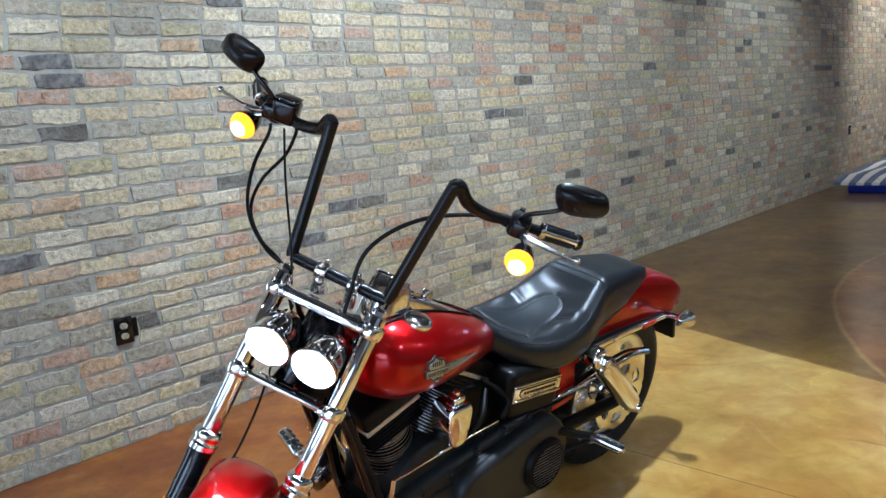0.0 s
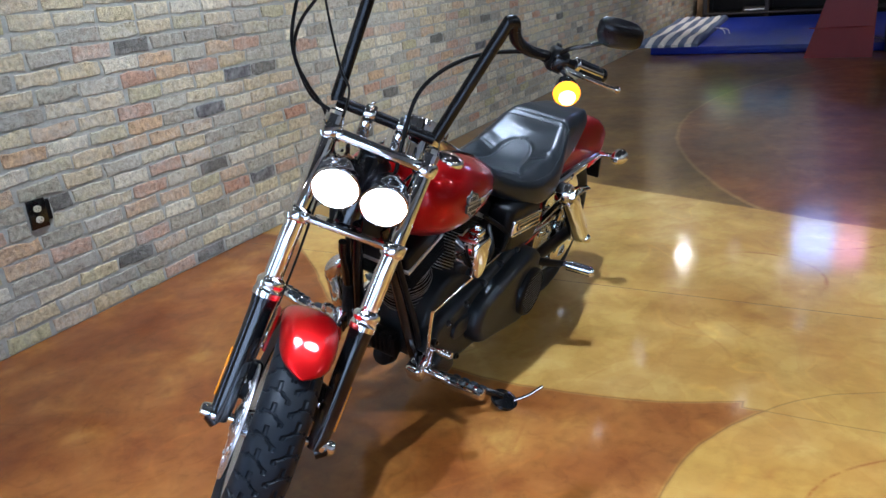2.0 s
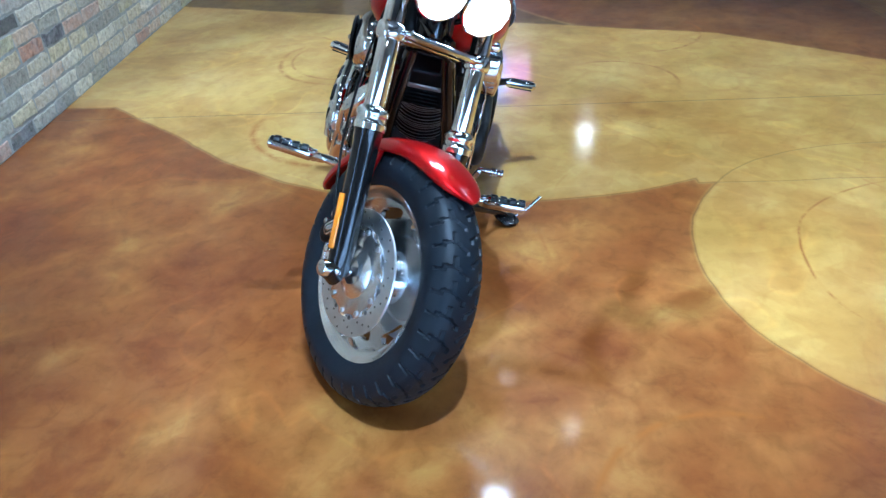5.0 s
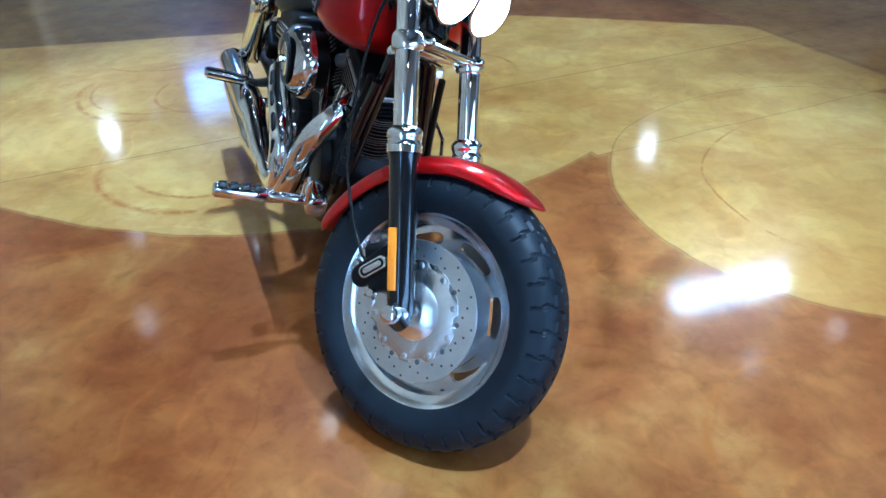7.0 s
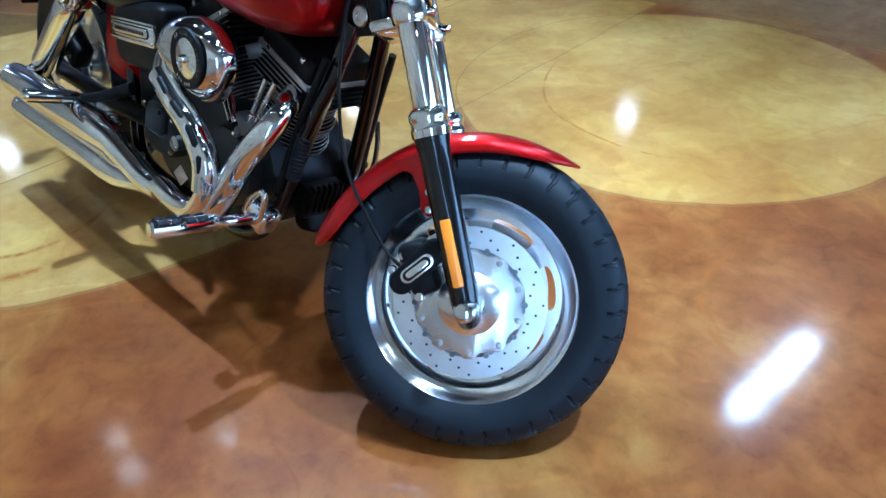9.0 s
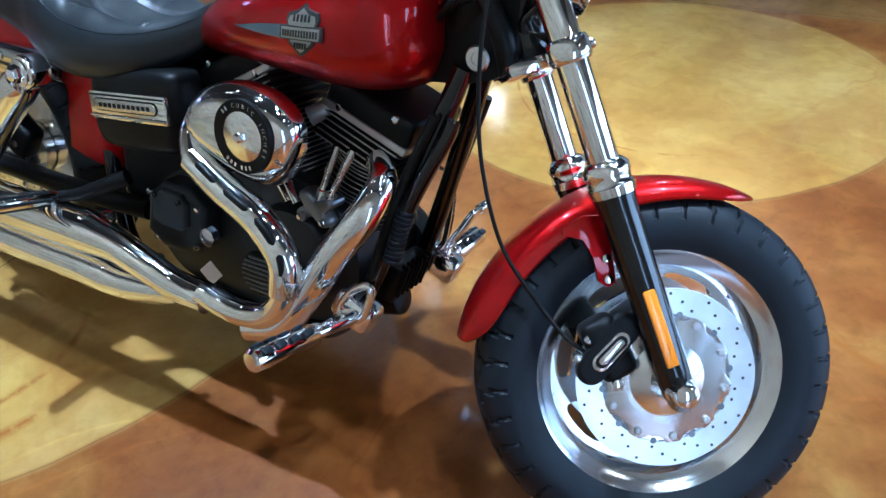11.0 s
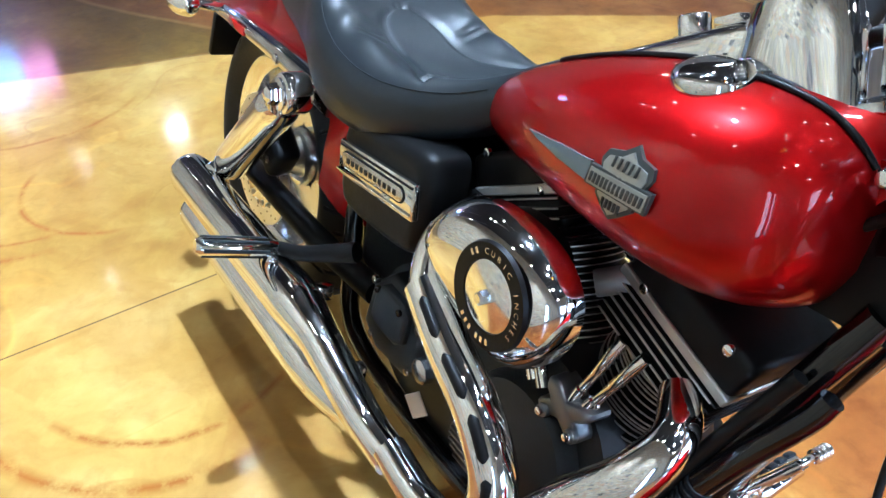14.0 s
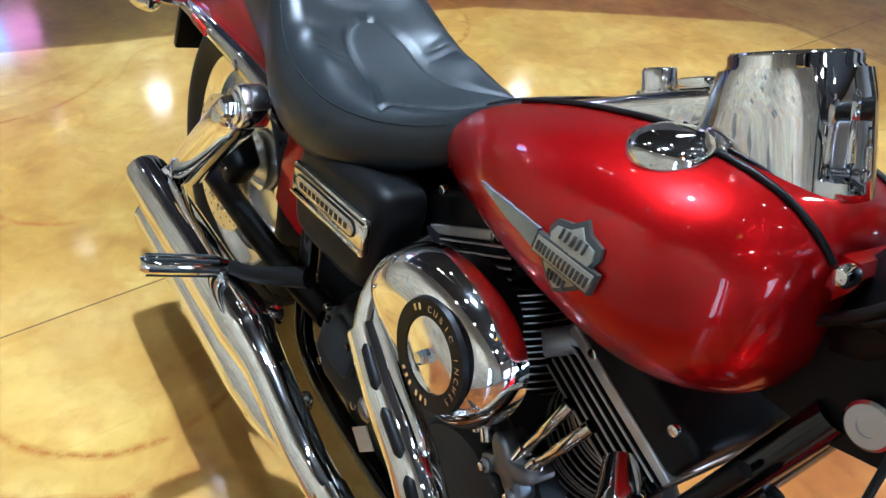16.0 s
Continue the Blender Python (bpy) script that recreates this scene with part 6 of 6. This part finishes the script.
for s in (-1, 1):
    root, tip = (Vector((1.105, -0.205, 0.300)), Vector((1.070, -0.415, 0.308))) if s < 0 else (Vector((1.088, 0.150, 0.262)), Vector((1.072, 0.349, 0.256)))
    d = (tip - root).normalized()
    mount = part("foot_control", box((1.095, s * (0.165 if s < 0 else 0.140), 0.300 if s < 0 else 0.275), (0.085, 0.055, 0.060), 0.014, (0, 25, 0), 3), chrome, moto, "chrome forward foot control")
    a = root + d * 0.075
    part("knuckle", rod(root - d * 0.02, a, 0.015, 0.2, 18, 0.011), chrome, mount)
    part("knuckle_pin", rod(a - Vector((0, 0, 0.016)), a + Vector((0, 0, 0.016)), 0.010), chrome, mount)
    peg = part("foot_peg", tube([a, a + d * 0.010, tip - d * 0.006, tip], [0.013, 0.020, 0.020, 0.015], 18, 1), chrome, mount, "chrome foot peg with rubber pads")
    for k in range(4):
        for e in (-1, 1):
            p = a + d * (0.030 + 0.028 * k) + Vector((0.012 * e, 0, 0.0165))
            part("rubber_pad", box(p, (0.014, 0.020, 0.008), 0.003, (0, e * 25, 0)), rubber, peg)
    if s < 0:
        part("bracket_loop", tube([(1.070, -0.190, 0.293), (1.082, -0.190, 0.323), (1.106, -0.190, 0.352), (1.135, -0.190, 0.369), (1.142, -0.190, 0.354), (1.132, -0.190, 0.320), (1.121, -0.190, 0.299), (1.091, -0.190, 0.283), (1.068, -0.190, 0.284), (1.070, -0.190, 0.293)], 0.0075, 12, 4), chrome, mount, "chrome bracket with an open loop")
        part("pedal_arm", tube([(1.085, -0.180, 0.296), (1.068, -0.235, 0.284), (1.055, -0.265, 0.272), (1.040, -0.290, 0.268)], 0.008, 12, 5), chrome, mount, "chrome brake pedal")
        part("pedal_pad", box((1.034, -0.300, 0.270), (0.052, 0.040, 0.012), 0.006, (0, -4, 0)), rubber, mount, "rubber pedal pad")
    else:
        part("shift_arm", tube([(1.085, 0.165, 0.290), (1.115, 0.180, 0.345), (1.132, 0.192, 0.378)], 0.009, 12, 4), chrome, mount, "chrome shift lever")
        part("toe_peg", merge(rod((1.132, 0.186, 0.380), (1.132, 0.232, 0.380), 0.0065, 0.1, 14), *[rod((1.132, 0.222 + 0.009 * k, 0.380), (1.132, 0.230 + 0.009 * k, 0.380), 0.0115, 0.25, 16) for k in range(4)]), chrome, mount, "ribbed chrome toe peg")
        part("shift_link", tube([(1.085, 0.158, 0.29), (1.098, 0.160, 0.40), (1.092, 0.158, 0.470)], 0.009, 10, 4, flat=0.5), chrome, mount)
        part("shift_rod", tube([(1.092, 0.160, 0.468), (0.92, 0.172, 0.500), (0.70, 0.165, 0.510)], 0.0048, 10, 1), chrome, mount, "thin chrome shift rod")

# stand
stand = part("side_stand", tube([(0.99, 0.135, 0.185), (0.955, 0.190, 0.165), (0.890, 0.275, 0.130), (0.852, 0.322, 0.106)], [0.017, 0.014, 0.012, 0.012], 14, 4), gloss_black, moto, "black side stand, folded out")
part("foot", lathe([(0.0, -0.010), (0.040, -0.010), (0.046, -0.004), (0.044, 0.004), (0.030, 0.008), (0.0, 0.009)], (0.847, 0.330, 0.095), (0.0, 0.225, 0.974), 28), gloss_black, stand, "round black foot")
part("tab", tube([(0.832, 0.360, 0.098), (0.815, 0.395, 0.125), (0.793, 0.430, 0.165)], 0.0055, 10, 4), dull_chrome, stand)

# oil filter, regulator, coil and wiring on the front
reg = part("regulator", box((1.085, 0.0, 0.300), (0.040, 0.105, 0.085), 0.008, (0, 18, 0)), satin_black, moto, "ribbed black voltage regulator")
for k in range(6):
    part("rib", box((1.107, -0.040 + 0.016 * k, 0.307), (0.018, 0.004, 0.078), 0.0015, (0, 18, 0), 1), satin_black, reg)
part("oil_filter", rod((1.04, 0.0, 0.232), (1.088, 0.0, 0.246), 0.034, 0.2, 32), satin_black, moto, "black oil filter")
hose("cable", [(1.19, -0.085, 0.66), (1.145, -0.098, 0.54), (1.11, -0.112, 0.42), (1.09, -0.12, 0.34)], 0.009, "black ribbed conduit")
sleeve = part("conduit_sleeve", tube([(1.222, -0.078, 0.655), (1.212, -0.082, 0.622), (1.176, -0.092, 0.545), (1.152, -0.100, 0.488)], [0.0125, 0.0135, 0.0145, 0.0155], 18, 3), gloss_black, moto, "black sleeve along the frame tube")
for k in range(11):
    f = k / 10
    p = Vector((1.151, -0.100, 0.484)).lerp(Vector((1.130, -0.110, 0.388)), f)
    part("rib", lathe([(0.0135, -0.0048), (0.0170, -0.0026), (0.0170, 0.0026), (0.0135, 0.0048)], p, (-0.21, -0.10, -0.96), 18, True), rubber, sleeve)
hose("cable", [(1.20, 0.085, 0.66), (1.155, 0.098, 0.54), (1.11, 0.115, 0.42), (1.085, 0.125, 0.33)], 0.009, "black ribbed conduit")
hose("cable", [(0.72, 0.12, 0.60), (0.78, 0.17, 0.555), (0.80, 0.15, 0.50), (0.74, 0.14, 0.47)], 0.010, "black ignition cable")
hose("cable", [(0.72, 0.10, 0.63), (0.66, 0.16, 0.57), (0.68, 0.165, 0.52), (0.64, 0.14, 0.49)], 0.008, "black wiring")

# ---------------------------------------------------------------- far end of the room and the wall outlet
ivory = simple("aged_ivory", (0.30, 0.28, 0.20), 0.5)
outlet = thing("wall_outlet", "black wall outlet plate with two pale sockets set in brick", "outlet", pose(1.705, WALL_Y - 0.012, 0.522))
part("plate", box((0, 0, 0), (0.082, 0.010, 0.120), 0.003), gloss_black, outlet)
# shade of the gap beside the plate, put in as a black block
part("gap_shade", box((0.055, 0.010, 0.004), (0.026, 0.010, 0.088), 0.004), satin_black, outlet, "black block for the shaded gap in the brick beside the plate")
for dz in (0.022, -0.024):
    sock = part("socket", extrude(racetrack((-0.004, dz + 0.001), 0.0135, (0.004, dz - 0.001), 0.0135), -0.003, -0.0075, 0.001), ivory, outlet, "dull ivory socket face")
    for dx in (-0.006, 0.006):
        part("slit", box((dx, -0.0078, dz + 0.002), (0.002, 0.0012, 0.008), 0), gloss_black, sock)
    part("slit", box((0, -0.0078, dz - 0.008), (0.004, 0.0012, 0.004), 0), gloss_black, sock)

copy_thing(outlet, pose(11.93, WALL_Y - 0.012, 0.70))

gym_mat = thing("gym_mat", "thick blue vinyl gym mat flat on the floor", "mat", pose(10.70, 0, 0))
part("cushion", box((2.15, 1.75, 0.052), (4.3, 2.85, 0.100), 0.016, segs=3), blue_vinyl, gym_mat)
part("seam", tube([(0.02, 0.35, 0.050), (0.0, 1.2, 0.052), (0.0, 2.3, 0.052), (0.02, 3.15, 0.050)], 0.006, 8, 3), blue_vinyl, gym_mat)
part("strap", tube([(0.3, 0.40, 0.108), (0.9, 0.75, 0.108), (1.6, 1.0, 0.108)], 0.012, 8, 4, flat=0.3), white_label, gym_mat)

pad = thing("striped_pad", "blue and white striped cushion lying on the blue mat", "cushion", pose(10.62, 2.93, 0.106, 0, 0, 3))
for k in range(9):
    w = 0.080
    y = -0.34 + 0.085 * k
    rings = []
    for i in range(13):
        x = 4.0 * i / 12
        h = 0.090 + 0.012 * math.sin(i * 1.3 + k)
        e = 0.4 if i in (0, 12) else 1.0
        rings.append([Vector((x, y - w / 2, 0.0)), Vector((x, y + w / 2, 0.0)), Vector((x, y + w / 2, h * 0.75 * e)), Vector((x, y + w * 0.25, h * e)), Vector((x, y - w * 0.25, h * e)), Vector((x, y - w / 2, h * 0.75 * e))])
    part("stripe", loft(rings), pad_blue if k % 2 == 0 else white_cloth, pad, "grey-blue stripe" if k % 2 == 0 else "white stripe")
for dy in (0.0, 0.06):
    part("tie", tube([(1.9, -0.40, 0.06), (1.7, -0.52 - dy, 0.05), (1.45, -0.58 - dy, 0.012)], 0.008, 8, 4), white_cloth, pad, "white tie string")

crash = thing("crash_mat", "dark red vinyl wedge mat standing on the floor", "mat", pose(10.15, 0, 0))
def wedge(y0, y0t, y1, x1, z0, z1):
    return loft([[Vector((x, y0, z0)), Vector((x, y1, z0)), Vector((x, y1, z1)), Vector((x, y0t, z1))] for x in (0.0, 0.02, x1 - 0.02, x1)])
low = part("lower_block", wedge(1.24, 1.02, 0.52, 1.4, 0.0, 0.74), red_vinyl, crash)
part("seam", tube([(-0.004, 1.20, 0.34), (-0.004, 0.9, 0.34), (-0.004, 0.53, 0.34)], 0.006, 8, 2), red_vinyl, low)
part("upper_block", wedge(0.98, 0.90, 0.40, 1.3, 0.742, 1.50), red_vinyl, crash)

case = thing("storage_case", "tall dark green painted metal case on the floor", "case", pose(10.55, -0.35, 0))
part("body", box((0.4, 0, 0.75), (0.8, 1.5, 1.50), 0.02, segs=3), simple("dark_green_paint", (0.010, 0.018, 0.018), 0.4, smudge=0.15, scale=20), case)
part("base", box((0.4, 0, 0.04), (0.74, 1.44, 0.08), 0.006), satin_black, case)
for y in (-0.35, 0.35):
    part("door", box((-0.004, y, 0.80), (0.016, 0.66, 1.30), 0.004), satin_black, case)
    part("handle", rod((-0.03, y * 0.25, 0.75), (-0.03, y * 0.25, 0.95), 0.010), dull_chrome, case)
easel = thing("floor_board", "dark blue board in a bright yellow frame standing on the floor", "board", pose(7.60, -0.21, 0, 0, -6, 0))
yellow_paint = simple("yellow_paint", (0.75, 0.66, 0.02), 0.4, smudge=0.1, scale=20)
part("panel", box((0.012, 0, 0.36), (0.016, 0.82, 0.62), 0.003), navy_cloth, easel, "dark blue panel")
for z in (0.025, 0.695):
    part("frame_bar", box((0.012, 0, z), (0.034, 0.92, 0.05), 0.006), yellow_paint, easel)
for y in (-0.435, 0.435):
    part("frame_bar", box((0.012, y, 0.36), (0.034, 0.05, 0.62), 0.006), yellow_paint, easel)
    part("leg", tube([(0.03, y, 0.62), (0.26, y, 0.035)], 0.012, 8, 1), yellow_paint, easel)

shelf = thing("work_bench", "black open shelving bench covered with papers and boxes", "bench", pose(15.1, 0, 0))
part("top", box((0.35, 1.70, 1.14), (0.75, 3.2, 0.05), 0.006), dark_wood, shelf)
part("shelf", box((0.35, 1.70, 0.55), (0.70, 3.1, 0.03), 0.004), dark_wood, shelf)
part("shelf", box((0.35, 1.70, 0.16), (0.70, 3.1, 0.03), 0.004), dark_wood, shelf)
part("back_panel", box((0.70, 1.70, 0.58), (0.02, 3.1, 1.09), 0.003), dark_wood, shelf)
for y in (0.15, 1.15, 2.2, 3.25):
    for x in (0.04, 0.66):
        part("leg", box((x, y, 0.56), (0.06, 0.07, 1.11), 0.006), dark_wood, shelf)


def carton(name, label, centre, size, mat, rz=0.0):
    ob = thing(name, label, "box", pose(centre[0], centre[1], centre[2], 0, 0, rz))
    part("body", box((0, 0, size[2] / 2), size, 0.004), mat, ob)
    return ob


lime = simple("lime_print", (0.25, 0.55, 0.03), 0.6)
sky = simple("blue_print", (0.03, 0.22, 0.42), 0.6)
green_box = carton("display_box", "white and lime green printed carton on the bench", (15.35, 2.89, 1.166), (0.30, 0.54, 0.46), white_label)
part("print", loft([[Vector((x, y, z)) for y, z in ((-0.265, 0.01), (0.265, 0.01), (0.265, 0.15), (0.10, 0.24), (0.0, 0.33), (-0.265, 0.30))] for x in (-0.156, -0.151)]), lime, green_box, "lime green wave print")
blue_box = carton("display_box", "blue printed carton on the bench", (15.35, 2.10, 1.166), (0.30, 0.78, 0.44), sky)
part("print", box((-0.153, 0.1, 0.25), (0.006, 0.24, 0.06), 0.001, (20, 0, 0)), white_label, blue_box)
for k, (y, w) in enumerate(((3.05, 0.42), (2.35, 0.80), (1.2, 0.6))):
    ob = thing("paper_stack", "loose stack of white papers on the bench", "paper", pose(14.99 + 0.02 * k, y, 1.166, 0, 0, 5 * k - 4), "papers on the bench")
    part("sheets", box((0, 0, 0.022), (0.20, w, 0.044), 0.006), white_label, ob)
for y, z in ((2.7, 0.566), (1.9, 0.566), (2.4, 0.176)):
    ob = thing("binder", "dark binder lying on a shelf of the bench", "binder", pose(15.3, y, z), "binders in the bench")
    part("cover", box((0, 0, 0.04), (0.32, 0.40, 0.08), 0.008), dark_wood, ob)
    part("label", box((-0.1615, 0, 0.04), (0.004, 0.34, 0.025), 0.001), white_label, ob)
board = thing("leaning_board", "brown board leaning in the corner beside the bench", "board", pose(15.55, 3.36, 0.004, 0, 6, 0))
part("panel", box((0, 0, 0.62), (0.03, 0.22, 1.24), 0.003), card_brown, board)
part("pole", tube([(-0.05, -0.06, 0.012), (-0.02, 0.0, 0.55), (0.0, 0.05, 1.1)], 0.016, 10, 1), card_brown, board, "wooden pole")

SIGN = (16.06, 0.90, 4.38)
sign = thing("light_sign", "hanging light box glowing pale blue and pink", "sign", pose(*SIGN))
part("case", box((0.05, 0, 0), (0.10, 1.40, 0.92), 0.012), satin_black, sign)
part("panel", box((-0.003, 0.27, 0), (0.010, 0.74, 0.82), 0.002), lit("sign_blue", (0.28, 0.48, 1.0), 10.0), sign, "pale blue glowing panel")
part("panel", box((-0.003, -0.38, 0.04), (0.010, 0.52, 0.72), 0.002), lit("sign_pink", (1.0, 0.34, 0.75), 5.0), sign, "pink glowing panel")
for y in (-0.40, 0.40):
    part("hanger", rod((0.05, y, 0.45), (0.05, y, CEIL - SIGN[2]), 0.006, 0.1, 8), steel, sign)

# another motorcycle parked further into the room
other = thing("motorcycle", "black motorcycle parked beyond the red one, seen by its tyres", "motorcycle", pose(2.52, -1.42, 0, 0, 0, 178))
for x, half in ((0.0, 0.075), (1.68, 0.060)):
    c = Vector((x, 0, 0.302))
    tyre_ = part("wheel", tyre(c, 0.305, half, 0.20, 26), rubber, other, "black tyre on a dark wheel", sharp=25)
    part("rim", lathe([(0.06, -0.02), (0.17, -0.03), (0.205, -half * 0.7), (0.208, 0.0), (0.205, half * 0.7), (0.17, 0.03), (0.06, 0.02)], c, (0, 1, 0), 40, True), satin_black, tyre_)
    part("hub", rod(c - Vector((0, half, 0)), c + Vector((0, half, 0)), 0.035), satin_black, tyre_)
part("frame", merge(tube([(0.0, -0.09, 0.302), (0.45, -0.10, 0.28), (0.95, -0.10, 0.24), (1.25, -0.05, 0.70)], 0.02, 12, 4), tube([(0.0, 0.09, 0.302), (0.45, 0.10, 0.28), (0.95, 0.10, 0.24), (1.25, 0.05, 0.70)], 0.02, 12, 4)), satin_black, other)
part("engine", box((0.72, 0, 0.42), (0.50, 0.26, 0.38), 0.06, segs=3), satin_black, other)
part("fork", merge(tube([(1.68, -0.10, 0.302), (1.30, -0.10, 0.95)], 0.024, 12, 1), tube([(1.68, 0.10, 0.302), (1.30, 0.10, 0.95)], 0.024, 12, 1)), satin_black, other)
part("tank", loft([tank_ring(x) for x in xs]), satin_black, other)
part("stand", tube([(0.70, 0.12, 0.24), (0.62, 0.30, 0.03), (0.60, 0.34, 0.012)], 0.012, 10, 3), satin_black, other)

# ---------------------------------------------------------------- bricks of the long wall
COURSE, LENGTH, JOINT = 0.0718, 0.2125, 0.0135


def brick_shape(rng, w, h=COURSE - JOINT, depth=0.0065):
    """Corners of a worn brick face: a rim that wavers, a chamfer and a slightly crowned front."""
    hw, hh = w / 2, h / 2
    path = [(-hw + 0.004, -hh), (-hw * 0.5, -hh), (0.0, -hh), (hw * 0.5, -hh), (hw - 0.004, -hh), (hw, -hh + 0.006), (hw, hh - 0.006), (hw - 0.004, hh), (hw * 0.5, hh), (0.0, hh), (-hw * 0.5, hh), (-hw + 0.004, hh), (-hw, hh - 0.006), (-hw, -hh + 0.006)]
    rim = [(x + rng.gauss(0, 0.0042), z + rng.gauss(0, 0.0034)) for x, z in path]
    verts, n = [], len(rim)
    proud = depth * rng.uniform(0.55, 1.1)
    for x, z in rim:
        verts.append((x * 1.02, 0.004, z * 1.04))
    for x, z in rim:
        verts.append((x, -proud * 0.45, z))
    for x, z in rim:
        verts.append((x * (1 - 0.0028 / hw) + rng.gauss(0, 0.001), -proud + rng.gauss(0, 0.0012), z * (1 - 0.0028 / hh) + rng.gauss(0, 0.001)))
    faces = []
    for a in (0, n):
        for k in range(n):
            faces.append((a + k, a + (k + 1) % n, a + n + (k + 1) % n, a + n + k))
    for quad in ((0, 1, 10, 11), (0, 11, 12, 13), (1, 2, 9, 10), (2, 3, 8, 9), (3, 4, 7, 8), (4, 5, 6, 7)):
        if len(set(quad)) > 2:
            faces.append(tuple(2 * n + k for k in quad))
    return np.array(verts), faces


brick_rng = random.Random(11)
shapes = [brick_shape(brick_rng, LENGTH - JOINT - brick_rng.uniform(0.0, 0.010)) for _ in range(24)]
shape_meshes = []
for v, f in shapes:
    me = bpy.data.meshes.new("brick")
    me.from_pydata(v.tolist(), [], f)
    me.polygons.foreach_set("use_smooth", [False] * len(me.polygons))
    me.materials.append(brick_mat)
    me.update()
    shape_meshes.append(me)
dark_brick = simple("burnt_brick", (0.13, 0.125, 0.12), 0.85, smudge=0.1, scale=260, grain=0.6, spread=0.75)
dark_meshes = []
for me in shape_meshes[:4]:
    d = me.copy()
    d.materials[0] = dark_brick
    dark_meshes.append(d)
DARK = [(4.32, 1.342), (2.445, 1.941), (1.623, 1.604), (1.47, 1.685), (3.005, 0.921), (1.415, 0.883), (6.117, 0.689), (2.775, 0.784), (8.62, 1.817), (2.99, 0.333), (2.634, 1.431), (6.475, 1.613)]

rows, all_v, all_f, base = int(CEIL / COURSE), [], [], 0
pieces = 0
for r in range(rows):
    z = 0.0368 + COURSE * r
    x = ROOM[0] - brick_rng.uniform(0.0, LENGTH) + (LENGTH / 2 if r % 2 else 0)
    while x < 15.8:
        cx = x + LENGTH / 2
        k = brick_rng.randrange(24)
        tilt = brick_rng.uniform(-0.6, 0.6)
        zz = z + brick_rng.uniform(-0.0022, 0.0022)
        flip = brick_rng.random() < 0.5
        x += LENGTH + brick_rng.uniform(-0.004, 0.004)
        if abs(cx - 1.705) < 0.15 and abs(zz - 0.522) < 0.075:
            # cut bricks beside the outlet
            for x0, x1 in ((cx - LENGTH / 2 + JOINT / 2, 1.705 - 0.046), (1.705 + 0.075, cx + LENGTH / 2 - JOINT / 2)):
                if x1 - x0 > 0.035:
                    v, f = brick_shape(brick_rng, x1 - x0)
                    all_v.append(v + np.array(((x0 + x1) / 2, WALL_Y, zz)))
                    all_f += [tuple(i + base for i in face) for face in f]
                    base += len(v)
            continue
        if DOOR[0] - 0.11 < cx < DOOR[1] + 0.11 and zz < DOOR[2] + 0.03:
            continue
        dark = any(abs(cx - a) < LENGTH / 2 and abs(zz - b) < COURSE / 2 for a, b in DARK)
        near = 1.40 < cx < 3.55 and 0.2 < zz < 1.95
        if (near and pieces < 280) or dark:
            ob = new("brick", dark_meshes[k % 4] if dark else shape_meshes[k])
            ob.matrix_basis = pose(cx, WALL_Y, zz, 0, tilt + (180 if flip else 0), 0)
            ob.parent = wall
            pieces += 1
        else:
            v, f = shapes[k]
            c, s = math.cos(radians(tilt)), math.sin(radians(tilt))
            q = v * np.array((-1, 1, -1)) if flip else v
            w = np.stack((cx + q[:, 0] * c + q[:, 2] * s, WALL_Y + q[:, 1], zz - q[:, 0] * s + q[:, 2] * c), 1)
            all_v.append(w)
            all_f += [tuple(i + base for i in face) for face in f]
            base += len(v)
me = bpy.data.meshes.new("bricks")
me.from_pydata(np.concatenate(all_v).tolist(), [], all_f)
me.polygons.foreach_set("use_smooth", [False] * len(me.polygons))
me.materials.append(brick_mat)
me.update()
rest = new("bricks", me)
rest.parent = wall
tagged(rest, "courses of worn reclaimed brick in tan, cream and pink", kind="stuff")

# the same brick on the end wall behind the bench
end_v, end_f, base = [], [], 0
for r in range(10, 44):
    y = WALL_Y - 0.01 + (LENGTH / 2 if r % 2 else 0)
    while y > 0.2:
        y -= LENGTH
        v, f = shapes[brick_rng.randrange(24)]
        end_v.append(np.stack((ROOM[1] + v[:, 1], y + LENGTH / 2 - v[:, 0] if y + LENGTH > WALL_Y - 0.02 else y + LENGTH / 2 - v[:, 0], 0.0368 + COURSE * r + v[:, 2]), 1))
        end_v[-1][:, 1] = np.minimum(end_v[-1][:, 1], WALL_Y - 0.016)
        end_f += [tuple(i + base for i in face) for face in f]
        base += len(v)
me = bpy.data.meshes.new("bricks")
me.from_pydata(np.concatenate(end_v).tolist(), [], end_f)
me.materials.append(brick_mat)
me.update()
end_bricks = new("bricks", me)
end_bricks.parent = wall_end
tagged(end_bricks, "courses of worn reclaimed brick on the end wall", kind="stuff")
